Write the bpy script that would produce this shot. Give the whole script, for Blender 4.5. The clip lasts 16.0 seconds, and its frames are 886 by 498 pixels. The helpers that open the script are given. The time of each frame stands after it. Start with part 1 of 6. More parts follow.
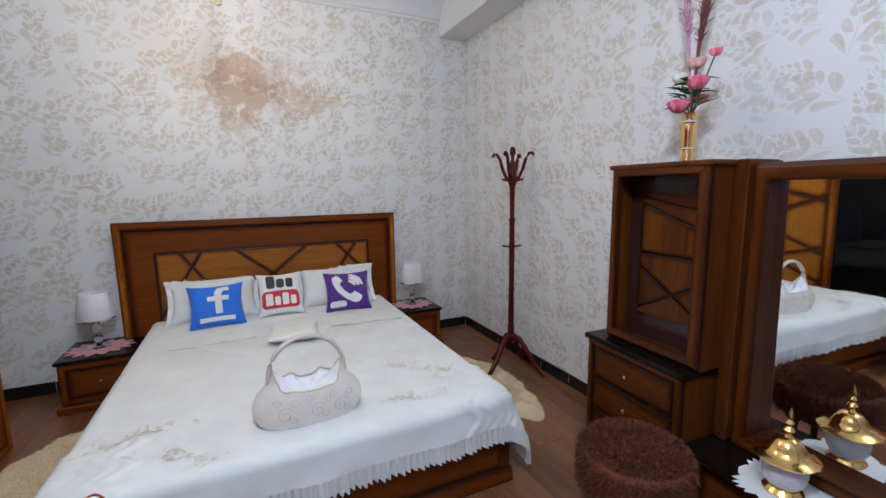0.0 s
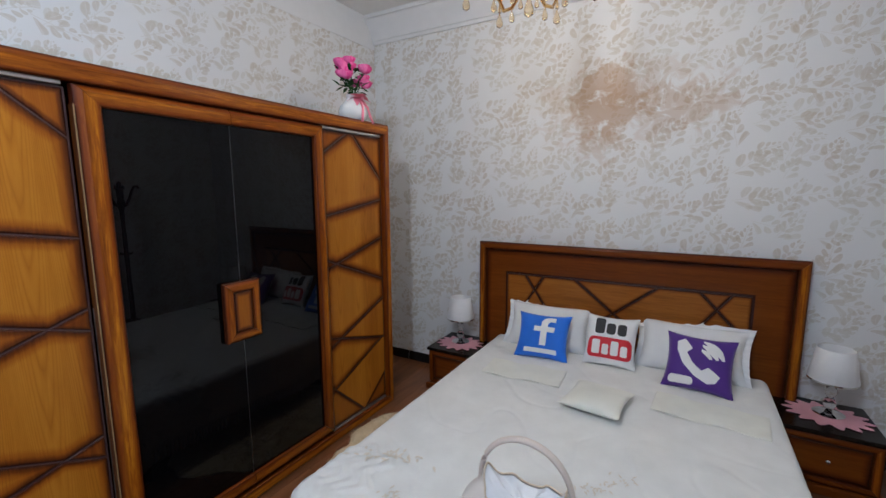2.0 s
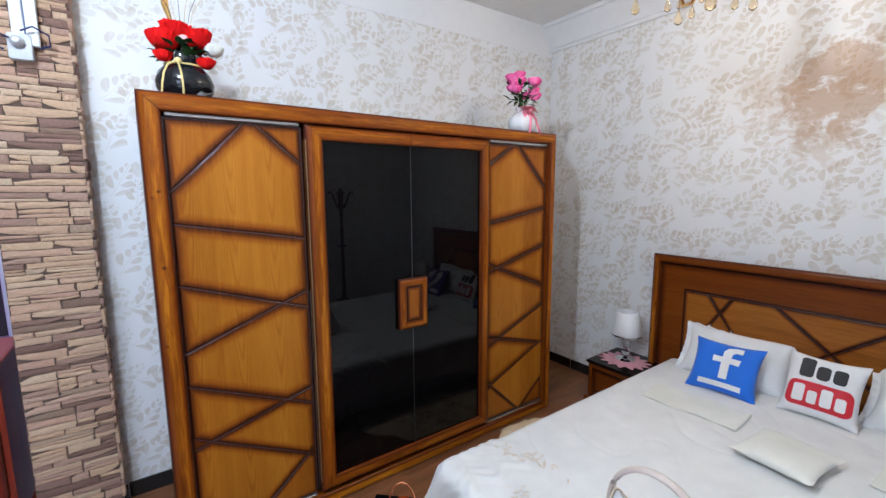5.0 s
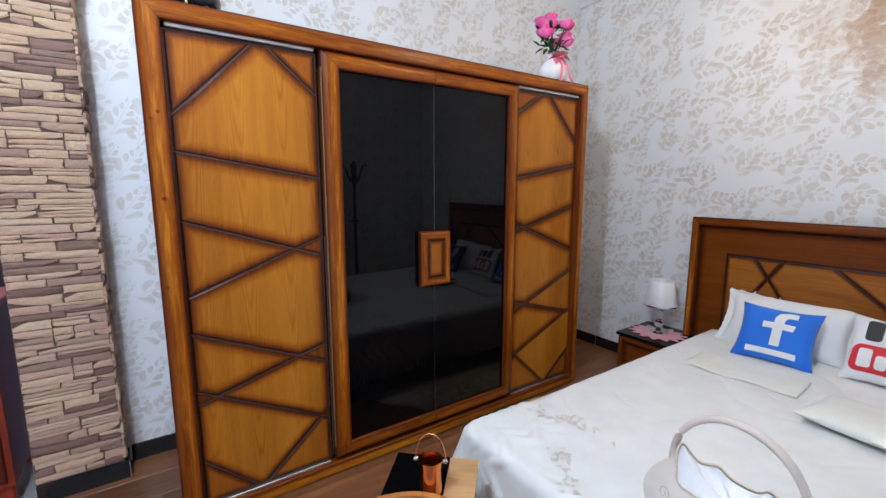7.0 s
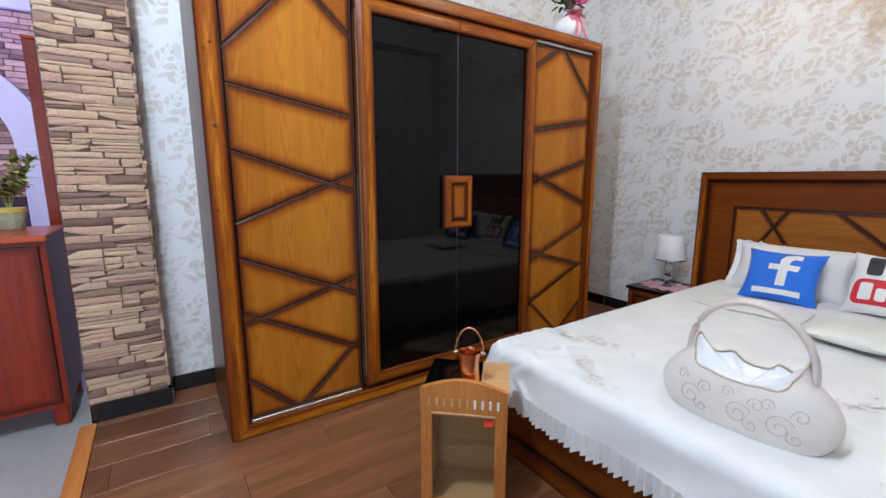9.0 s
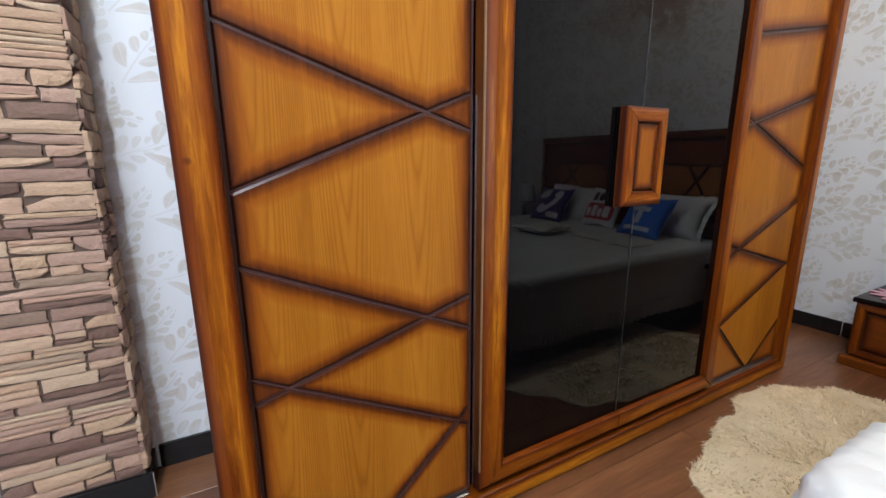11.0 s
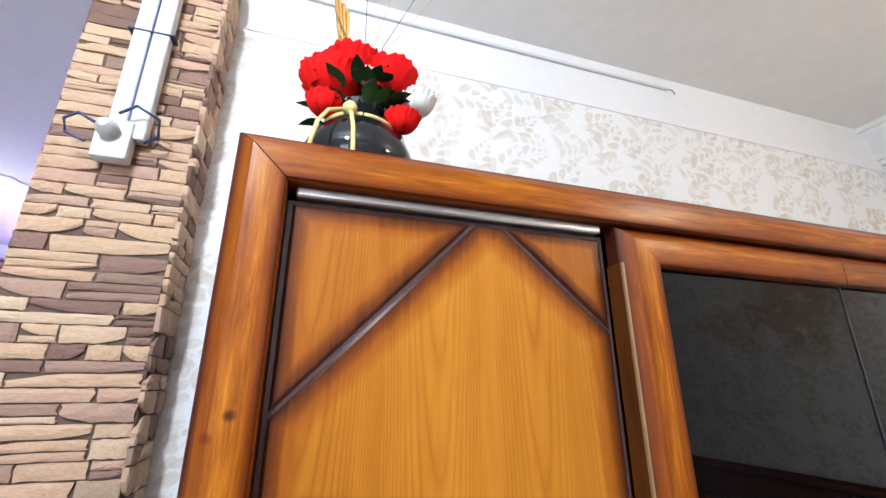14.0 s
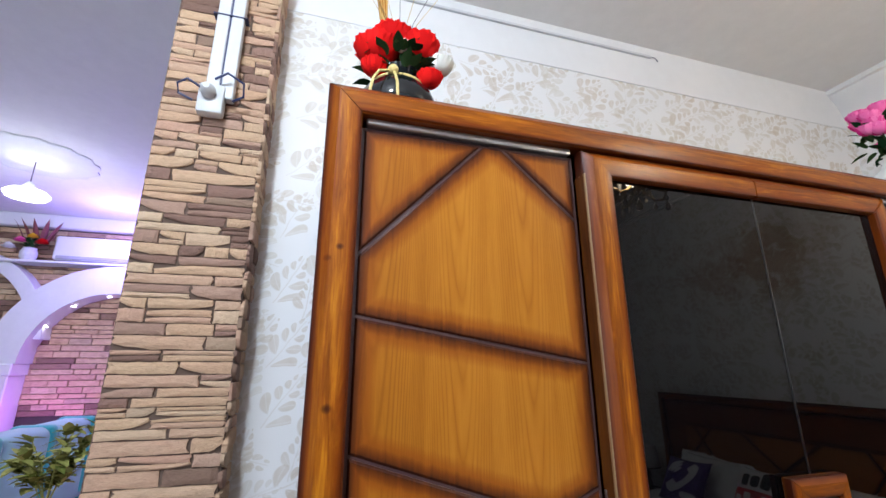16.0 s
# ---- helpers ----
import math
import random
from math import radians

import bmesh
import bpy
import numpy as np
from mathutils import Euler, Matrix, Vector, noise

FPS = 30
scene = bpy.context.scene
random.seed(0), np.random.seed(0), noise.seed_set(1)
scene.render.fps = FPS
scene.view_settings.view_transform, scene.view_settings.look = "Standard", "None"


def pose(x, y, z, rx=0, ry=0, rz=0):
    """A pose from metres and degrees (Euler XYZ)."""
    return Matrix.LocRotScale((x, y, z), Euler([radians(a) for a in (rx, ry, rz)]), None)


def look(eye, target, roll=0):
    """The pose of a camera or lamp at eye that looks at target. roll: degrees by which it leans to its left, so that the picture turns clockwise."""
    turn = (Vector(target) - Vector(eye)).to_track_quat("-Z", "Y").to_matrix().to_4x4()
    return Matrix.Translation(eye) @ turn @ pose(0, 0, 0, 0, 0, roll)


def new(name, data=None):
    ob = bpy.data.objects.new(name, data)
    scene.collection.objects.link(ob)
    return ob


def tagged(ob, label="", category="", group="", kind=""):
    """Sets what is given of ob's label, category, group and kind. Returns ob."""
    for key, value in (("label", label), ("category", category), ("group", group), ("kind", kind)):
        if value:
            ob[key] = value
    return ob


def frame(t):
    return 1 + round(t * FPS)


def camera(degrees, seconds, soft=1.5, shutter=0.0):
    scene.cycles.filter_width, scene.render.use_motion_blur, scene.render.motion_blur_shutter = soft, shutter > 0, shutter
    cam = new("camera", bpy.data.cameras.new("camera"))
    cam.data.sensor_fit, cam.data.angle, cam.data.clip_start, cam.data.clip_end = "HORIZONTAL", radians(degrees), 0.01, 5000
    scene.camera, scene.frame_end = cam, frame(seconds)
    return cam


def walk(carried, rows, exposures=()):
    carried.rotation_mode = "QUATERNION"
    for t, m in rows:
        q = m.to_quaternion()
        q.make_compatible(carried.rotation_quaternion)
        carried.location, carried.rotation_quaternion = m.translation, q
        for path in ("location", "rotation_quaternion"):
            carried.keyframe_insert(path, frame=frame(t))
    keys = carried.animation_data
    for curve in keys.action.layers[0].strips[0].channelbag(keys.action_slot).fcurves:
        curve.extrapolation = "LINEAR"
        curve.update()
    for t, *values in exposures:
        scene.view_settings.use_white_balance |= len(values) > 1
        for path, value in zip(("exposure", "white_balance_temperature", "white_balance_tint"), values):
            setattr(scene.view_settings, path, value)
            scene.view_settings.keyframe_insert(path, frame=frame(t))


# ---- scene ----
cam = camera(92.8, 16.0)
PATH = [
    (0, (-0.089, -0.092, 1.443), (0.752, 1.699, 1.154), -0.8),
    (0.5, (0.129, 0.076, 1.457), (0.58, 2.006, 1.187), -0.6),
    (1, (0.362, 0.221, 1.533), (0.271, 2.199, 1.256), -0.3),
    (1.5, (0.42, 0.416, 1.567), (-0.11, 2.323, 1.283), -0.4),
    (2, (0.516, 0.481, 1.643), (-0.476, 2.195, 1.364), -0.2),
    (2.5, (0.632, 0.475, 1.633), (-0.786, 1.858, 1.357), -0.1),
    (3, (0.641, 0.381, 1.738), (-0.913, 1.611, 1.466), 0.1),
    (3.5, (0.644, 0.344, 1.73), (-0.922, 1.554, 1.442), 0.1),
    (4, (0.753, 0.409, 1.725), (-0.828, 1.6, 1.441), 0.1),
    (4.2, (0.765, 0.431, 1.727), (-0.825, 1.613, 1.45), -0.1),
    (6.5, (0.51, 0.55, 1.523), (-1.128, 1.658, 1.222), -0.0),
    (7, (0.512, 0.524, 1.438), (-1.125, 1.633, 1.139), -0.0),
    (7.5, (0.532, 0.454, 1.378), (-1.111, 1.553, 1.074), -0.3),
    (8, (0.596, 0.329, 1.321), (-1.04, 1.441, 1.024), 0.3),
    (8.2, (0.629, 0.264, 1.311), (-1.01, 1.371, 1.01), 0.2),
    (10.3, (-0.051, 0.527, 0.978), (-1.681, 1.605, 0.555), -0.3),
    (10.5, (-0.225, 0.545, 0.994), (-1.886, 1.574, 0.566), -0.4),
    (11, (-0.5, 0.568, 1.057), (-2.215, 1.502, 0.623), -0.4),
    (11.5, (-0.719, 0.632, 1.129), (-2.464, 1.497, 0.672), 0.0),
    (12, (-0.831, 0.645, 1.219), (-2.611, 1.51, 0.936), -0.6),
    (12.5, (-0.868, 0.648, 1.352), (-2.662, 1.533, 1.332), -0.6),
    (13, (-0.862, 0.633, 1.507), (-2.669, 1.463, 1.714), -0.3),
    (13.4, (-0.825, 0.637, 1.631), (-2.654, 1.353, 2.005), -0.0),
    (13.5, (-0.819, 0.632, 1.666), (-2.647, 1.331, 2.079), 0.0),
    (14, (-0.787, 0.638, 1.736), (-2.598, 1.214, 2.357), 0.0),
    (14.5, (-0.837, 0.706, 1.688), (-2.653, 1.257, 2.319), 0.2),
    (15, (-0.787, 0.708, 1.606), (-2.606, 1.257, 2.232), 0.2),
    (15.5, (-0.676, 0.644, 1.55), (-2.498, 1.196, 2.165), 0.2),
    (16, (-0.52, 0.524, 1.465), (-2.368, 1.072, 1.998), -0.2),
]
EXPOSURE = [
    (0.0, -0.40, 5850, 10), (0.5, -0.52, 5850, 10), (1.0, -0.61, 5850, 10), (1.5, -0.65, 5850, 10), (2.0, -0.70, 5850, 10), (2.5, -0.74, 5800, 10), (3.0, -0.65, 5820, 10),
    (3.5, -0.43, 5820, 10), (4.2, -0.22, 5800, 10), (6.3, -0.16, 5780, 10), (7.0, -0.10, 5780, 10), (8.2, 0.0, 5850, 10), (10.3, -0.03, 5900, 10), (11.0, 0.26, 6150, 10),
    (11.5, 0.64, 6400, 10), (12.0, 1.02, 6450, 10), (12.5, 1.20, 6450, 10), (13.0, 1.18, 6400, 10), (13.5, 0.74, 6300, 10), (14.0, 0.22, 6200, 10), (14.5, -0.02, 6200, 10), (16.0, -0.14, 6150, 10),
]
walk(cam, [(t, look(eye, target, roll)) for t, eye, target, roll in PATH], EXPOSURE)

# ---- light ----
world = bpy.data.worlds.new("world")
world.use_nodes = True
scene.world = world
wn = world.node_tree
sky = wn.nodes.new("ShaderNodeTexSky")
sky.sky_type, sky.sun_disc, sky.sun_elevation, sky.sun_rotation = "NISHITA", False, radians(35), radians(200)
wn.links.new(sky.outputs["Color"], wn.nodes["Background"].inputs["Color"])
wn.nodes["Background"].inputs["Strength"].default_value = 0.08


def area_lamp(name, place, target, sx, sy, watts, colour):
    data = bpy.data.lights.new(name, "AREA")
    data.shape, data.size, data.size_y, data.energy, data.color = "RECTANGLE", sx, sy, watts, colour
    ob = new(name, data)
    ob.matrix_world = look(place, target)
    return ob


def point_lamp(name, place, watts, radius, colour):
    data = bpy.data.lights.new(name, "POINT")
    data.energy, data.shadow_soft_size, data.color = watts, radius, colour
    ob = new(name, data)
    ob.location = place
    return ob


# daylight through the open shop front, the round lamp over the entrance, the chandelier, the far showroom
area_lamp("shop_front_light", (5.9, -2.7, 1.6), (-2.0, 0.1, 1.1), 4.0, 2.6, 230, (0.80, 0.88, 1.0))
point_lamp("entrance_lamp_light", (-0.08, -0.05, 2.97), 176, 0.09, (0.84, 0.93, 1.0))
point_lamp("chandelier_light", (-0.18, 2.48, 2.70), 50, 0.10, (1.0, 0.84, 0.64))
point_lamp("far_lamp_light", (-4.6, -1.85, 2.72), 20, 0.12, (0.90, 0.92, 1.0))
point_lamp("purple_strip_light", (-5.7, -1.6, 2.75), 42, 0.1, (0.34, 0.24, 1.0))
point_lamp("pink_strip_light", (-5.85, -2.05, 0.95), 15, 0.08, (0.62, 0.16, 1.0))


# ---- materials ----
def material(name, rough=0.5, metal=0.0):
    m = bpy.data.materials.new(name)
    m.use_nodes = True
    b = m.node_tree.nodes["Principled BSDF"]
    b.inputs["Roughness"].default_value, b.inputs["Metallic"].default_value = rough, metal
    return m, m.node_tree.nodes, m.node_tree.links, b


def ramp(n, stops):
    r = n.new("ShaderNodeValToRGB")
    e = r.color_ramp.elements
    while len(e) < len(stops):
        e.new(0.5)
    for k, (p, c) in enumerate(stops):
        e[k].position, e[k].color = p, (*c, 1) if len(c) == 3 else c
    return r


def coords(n, l, scale=(1, 1, 1)):
    tc, mp = n.new("ShaderNodeTexCoord"), n.new("ShaderNodeMapping")
    mp.inputs["Scale"].default_value = scale
    l.new(tc.outputs["Object"], mp.inputs["Vector"])
    return mp.outputs["Vector"]


def noise_of(n, l, vec, scale, detail=4, rough=0.55, dist=0.0):
    t = n.new("ShaderNodeTexNoise")
    t.inputs["Scale"].default_value, t.inputs["Detail"].default_value = scale, detail
    t.inputs["Roughness"].default_value, t.inputs["Distortion"].default_value = rough, dist
    l.new(vec, t.inputs["Vector"])
    return t.outputs["Fac"]


def bump(n, l, b, height, strength, dist=0.01):
    k = n.new("ShaderNodeBump")
    k.inputs["Strength"].default_value, k.inputs["Distance"].default_value = strength, dist
    l.new(height, k.inputs["Height"])
    l.new(k.outputs["Normal"], b.inputs["Normal"])


def mix(n, l, fac, a, c, kind="MIX"):
    m = n.new("ShaderNodeMix")
    m.data_type, m.blend_type = "RGBA", kind
    for sock, v in ((m.inputs[0], fac), (m.inputs[6], a), (m.inputs[7], c)):
        if hasattr(v, "links") or hasattr(v, "is_output"):
            l.new(v, sock)
        elif isinstance(v, (int, float)):
            sock.default_value = v
        else:
            sock.default_value = (*v, 1)
    return m.outputs[2]


def calc(n, l, op, a, c=0.0, clamp=False):
    m = n.new("ShaderNodeMath")
    m.operation, m.use_clamp = op, clamp
    for sock, v in ((m.inputs[0], a), (m.inputs[1], c)):
        if isinstance(v, (int, float)):
            sock.default_value = v
        else:
            l.new(v, sock)
    return m.outputs[0]


def plain(name, colour, rough=0.5, metal=0.0, vary=0.12, scale=14.0, relief=0.0, relief_scale=120.0):
    """A coat of one colour, uneven at two scales."""
    m, n, l, b = material(name, rough, metal)
    v = coords(n, l)
    big, fine = noise_of(n, l, v, scale), noise_of(n, l, v, scale * 9, 3)
    f = calc(n, l, "ADD", calc(n, l, "MULTIPLY", big, 0.7), calc(n, l, "MULTIPLY", fine, 0.3))
    r = ramp(n, [(0.25, tuple(c * (1 - vary) for c in colour)), (0.75, tuple(min(1, c * (1 + vary)) for c in colour))])
    l.new(f, r.inputs[0])
    l.new(r.outputs[0], b.inputs["Base Color"])
    if relief:
        bump(n, l, b, noise_of(n, l, v, relief_scale, 3), relief, 0.004)
    return m


def wood(name, dark, mid, light, burnt, rough=0.3, along="z", edged=True, knots=(), figure=0.0, coat=0.03, coat_rough=0.14):
    """Lacquered wood with long grain along one axis; the finish is stained darker on the rims of each piece."""
    m, n, l, b = material(name, rough)
    s = {"x": (1.2, 16, 16), "y": (16, 1.2, 16), "z": (16, 16, 1.2)}[along]
    v = coords(n, l, s)
    oi = n.new("ShaderNodeObjectInfo")
    add = n.new("ShaderNodeVectorMath")
    add.operation = "ADD"
    cxyz = n.new("ShaderNodeCombineXYZ")
    for k in range(3):
        l.new(calc(n, l, "MULTIPLY", oi.outputs["Random"], 0.0 if figure else 17.0 + 9 * k), cxyz.inputs[k])
    l.new(v, add.inputs[0])
    l.new(cxyz.outputs[0], add.inputs[1])
    v = add.outputs[0]
    broad = noise_of(n, l, v, 0.55, 3, 0.5, 0.6)
    grain = noise_of(n, l, v, 3.2, 6, 0.62, 1.2)
    pores = noise_of(n, l, v, 14.0, 3, 0.6, 0.3)
    wb, wg, wp = (0.30, 0.22, 0.10) if figure else (0.46, 0.40, 0.14)
    f = calc(n, l, "ADD", calc(n, l, "MULTIPLY", broad, wb), calc(n, l, "ADD", calc(n, l, "MULTIPLY", grain, wg), calc(n, l, "MULTIPLY", pores, wp)))
    f = calc(n, l, "ADD", f, 0.5 * (1 - wb - wg - wp) + (0.035 if figure else 0.0))
    if figure:
        # veneer strips, each with its own tone and nested cathedral arches
        tco, yz, wn1 = n.new("ShaderNodeTexCoord"), n.new("ShaderNodeSeparateXYZ"), n.new("ShaderNodeTexWhiteNoise")
        l.new(tco.outputs["Object"], yz.inputs[0])
        wn1.noise_dimensions = "1D"
        strip = calc(n, l, "DIVIDE", yz.outputs["Y"], 0.15)
        l.new(calc(n, l, "FLOOR", strip), wn1.inputs["W"])
        du = calc(n, l, "SUBTRACT", calc(n, l, "FRACT", strip), calc(n, l, "ADD", 0.3, calc(n, l, "MULTIPLY", wn1.outputs["Value"], 0.4)))
        phase = calc(n, l, "SUBTRACT", calc(n, l, "MULTIPLY", yz.outputs["Z"], 5.0), calc(n, l, "MULTIPLY", calc(n, l, "MULTIPLY", du, du), 34.0))
        phase = calc(n, l, "ADD", calc(n, l, "ADD", phase, calc(n, l, "MULTIPLY", broad, 3.4)), calc(n, l, "MULTIPLY", wn1.outputs["Value"], 7.0))
        rings = calc(n, l, "ABSOLUTE", calc(n, l, "SUBTRACT", calc(n, l, "FRACT", phase), 0.5))
        line = calc(n, l, "MULTIPLY", calc(n, l, "MULTIPLY", calc(n, l, "POWER", calc(n, l, "MULTIPLY", rings, 2.0), 3.0), grain), figure)
        f = calc(n, l, "SUBTRACT", calc(n, l, "ADD", f, calc(n, l, "MULTIPLY", calc(n, l, "SUBTRACT", wn1.outputs["Value"], 0.5), 0.09)), line)
    r = ramp(n, [(0.37, dark), (0.5, mid), (0.64, light)])
    l.new(f, r.inputs[0])
    col = r.outputs[0]
    if knots:
        sep = n.new("ShaderNodeSeparateXYZ")
        tc = n.new("ShaderNodeTexCoord")
        l.new(tc.outputs["Object"], sep.inputs[0])
        for ky, kz, kr in knots:
            g = [calc(n, l, "POWER", calc(n, l, "ABSOLUTE", calc(n, l, "DIVIDE", calc(n, l, "SUBTRACT", sep.outputs[ax], c), w)), 2.0) for ax, c, w in (("Y", ky, kr), ("Z", kz, kr * 0.85))]
            spot = calc(n, l, "SUBTRACT", 1.25, calc(n, l, "ADD", calc(n, l, "ADD", g[0], g[1]), calc(n, l, "MULTIPLY", grain, 0.6)), True)
            col = mix(n, l, calc(n, l, "MULTIPLY", spot, 1.0), col, (0.05, 0.009, 0.004))
    if edged:
        at = n.new("ShaderNodeAttribute")
        at.attribute_name = "rim"
        soft = calc(n, l, "ADD", calc(n, l, "SUBTRACT", 1.0, at.outputs["Fac"]), calc(n, l, "MULTIPLY", calc(n, l, "SUBTRACT", grain, 0.5), 0.35), True)
        halo, burn = ramp(n, [(0.25, (0, 0, 0)), (0.95, (1, 1, 1))]), ramp(n, [(0.03, (0, 0, 0)), (0.42, (1, 1, 1))])
        l.new(soft, halo.inputs[0])
        l.new(soft, burn.inputs[0])
        col = mix(n, l, halo.outputs[0], tuple(c * k for c, k in zip(mid, (0.60, 0.40, 0.36))), col)
        col = mix(n, l, burn.outputs[0], burnt, col)
    l.new(col, b.inputs["Base Color"])
    b.inputs["Specular IOR Level"].default_value = 0.16
    b.inputs["Coat Weight"].default_value, b.inputs["Coat Roughness"].default_value = coat, coat_rough
    bump(n, l, b, calc(n, l, "ADD", grain, pores), 0.05, 0.003)
    return m


BURNT = (0.036, 0.008, 0.004)
HONEY = wood("honey_wood", (0.27, 0.089, 0.006), (0.365, 0.132, 0.010), (0.445, 0.178, 0.017), BURNT, 0.36, figure=0.24, coat=0.08, coat_rough=0.34)
HONEY_X = wood("honey_wood_level", (0.17, 0.054, 0.008), (0.26, 0.088, 0.012), (0.33, 0.125, 0.018), BURNT, 0.3, "x")
AMBER = ((0.095, 0.017, 0.002), (0.26, 0.072, 0.004), (0.56, 0.215, 0.009))
FRAME_Z = wood("amber_frame_wood", *AMBER, (0.045, 0.008, 0.003), 0.33, coat=0.07, coat_rough=0.2)
FRAME_KNOT = wood("knotty_amber_wood", *AMBER, (0.045, 0.008, 0.003), 0.33, coat=0.07, coat_rough=0.2, knots=((0.534, 1.678, 0.010), (0.558, 1.703, 0.010), (0.552, 1.388, 0.012), (0.535, 1.05, 0.010)))
FRAME_Y = wood("amber_frame_wood_level", *AMBER, (0.045, 0.008, 0.003), 0.33, "y", coat=0.07, coat_rough=0.2)
FRAME_X = wood("amber_frame_wood_across", (0.105, 0.024, 0.003), (0.145, 0.036, 0.004), (0.185, 0.050, 0.006), (0.035, 0.009, 0.004), 0.28, "x")
BROWN_Z = wood("brown_stained_wood", (0.050, 0.013, 0.003), (0.085, 0.024, 0.004), (0.13, 0.042, 0.007), (0.02, 0.008, 0.005), 0.3, "z", False)
BROWN_X = wood("brown_stained_wood_level", (0.050, 0.013, 0.003), (0.085, 0.024, 0.004), (0.13, 0.042, 0.007), (0.02, 0.008, 0.005), 0.3, "x", False)
GROOVE = plain("groove_lacquer", (0.035, 0.013, 0.012), 0.25)
STRIP = plain("mauve_brown_inlay", (0.066, 0.034, 0.034), 0.28, vary=0.2)
DARKTOP = plain("dark_lacquer", (0.008, 0.005, 0.004), 0.2, vary=0.3)
DARKTOP.node_tree.nodes["Principled BSDF"].inputs["Specular IOR Level"].default_value = 0.2
MAHOGANY = wood("mahogany", (0.055, 0.006, 0.005), (0.085, 0.009, 0.007), (0.12, 0.014, 0.01), (0, 0, 0), 0.22, "z", False)
STEEL = plain("brushed_steel", (0.62, 0.62, 0.62), 0.32, 1.0)
CHROME = plain("chrome", (0.8, 0.8, 0.8), 0.08, 1.0, 0.03)
GOLD = plain("gold_metal", (0.85, 0.55, 0.2), 0.16, 1.0, 0.05)
COPPER = plain("copper_metal", (0.85, 0.42, 0.22), 0.14, 1.0, 0.08)
WHITE = plain("white_paint", (0.74, 0.74, 0.75), 0.6, vary=0.03, relief=0.05)
CEIL = plain("ceiling_paint", (0.83, 0.815, 0.80), 0.8, vary=0.04, relief=0.06)
BLACKTILE = plain("black_tile", (0.012, 0.012, 0.013), 0.18, vary=0.3)


def glass_black():
    m, n, l, b = material("black_glass", 0.03)
    b.inputs["Base Color"].default_value = (0.002, 0.002, 0.0025, 1)
    b.inputs["IOR"].default_value = 1.335
    v = coords(n, l)
    r = ramp(n, [(0.35, (0.006, 0.006, 0.006)), (0.8, (0.025, 0.025, 0.025))])
    l.new(noise_of(n, l, v, 6, 5), r.inputs[0])
    l.new(r.outputs[0], b.inputs["Roughness"])
    return m


def mirror_glass():
    m, n, l, b = material("mirror_glass", 0.02, 1.0)
    b.inputs["Base Color"].default_value = (0.86, 0.88, 0.88, 1)
    return m


def clear_glass(name, tint=(1, 1, 1), rough=0.02):
    m, n, l, b = material(name, rough)
    b.inputs["Base Color"].default_value = (*tint, 1)
    b.inputs["Transmission Weight"].default_value, b.inputs["IOR"].default_value = 1.0, 1.45
    return m


BLACKGLASS, MIRROR, GLASS = glass_black(), mirror_glass(), clear_glass("clear_glass")


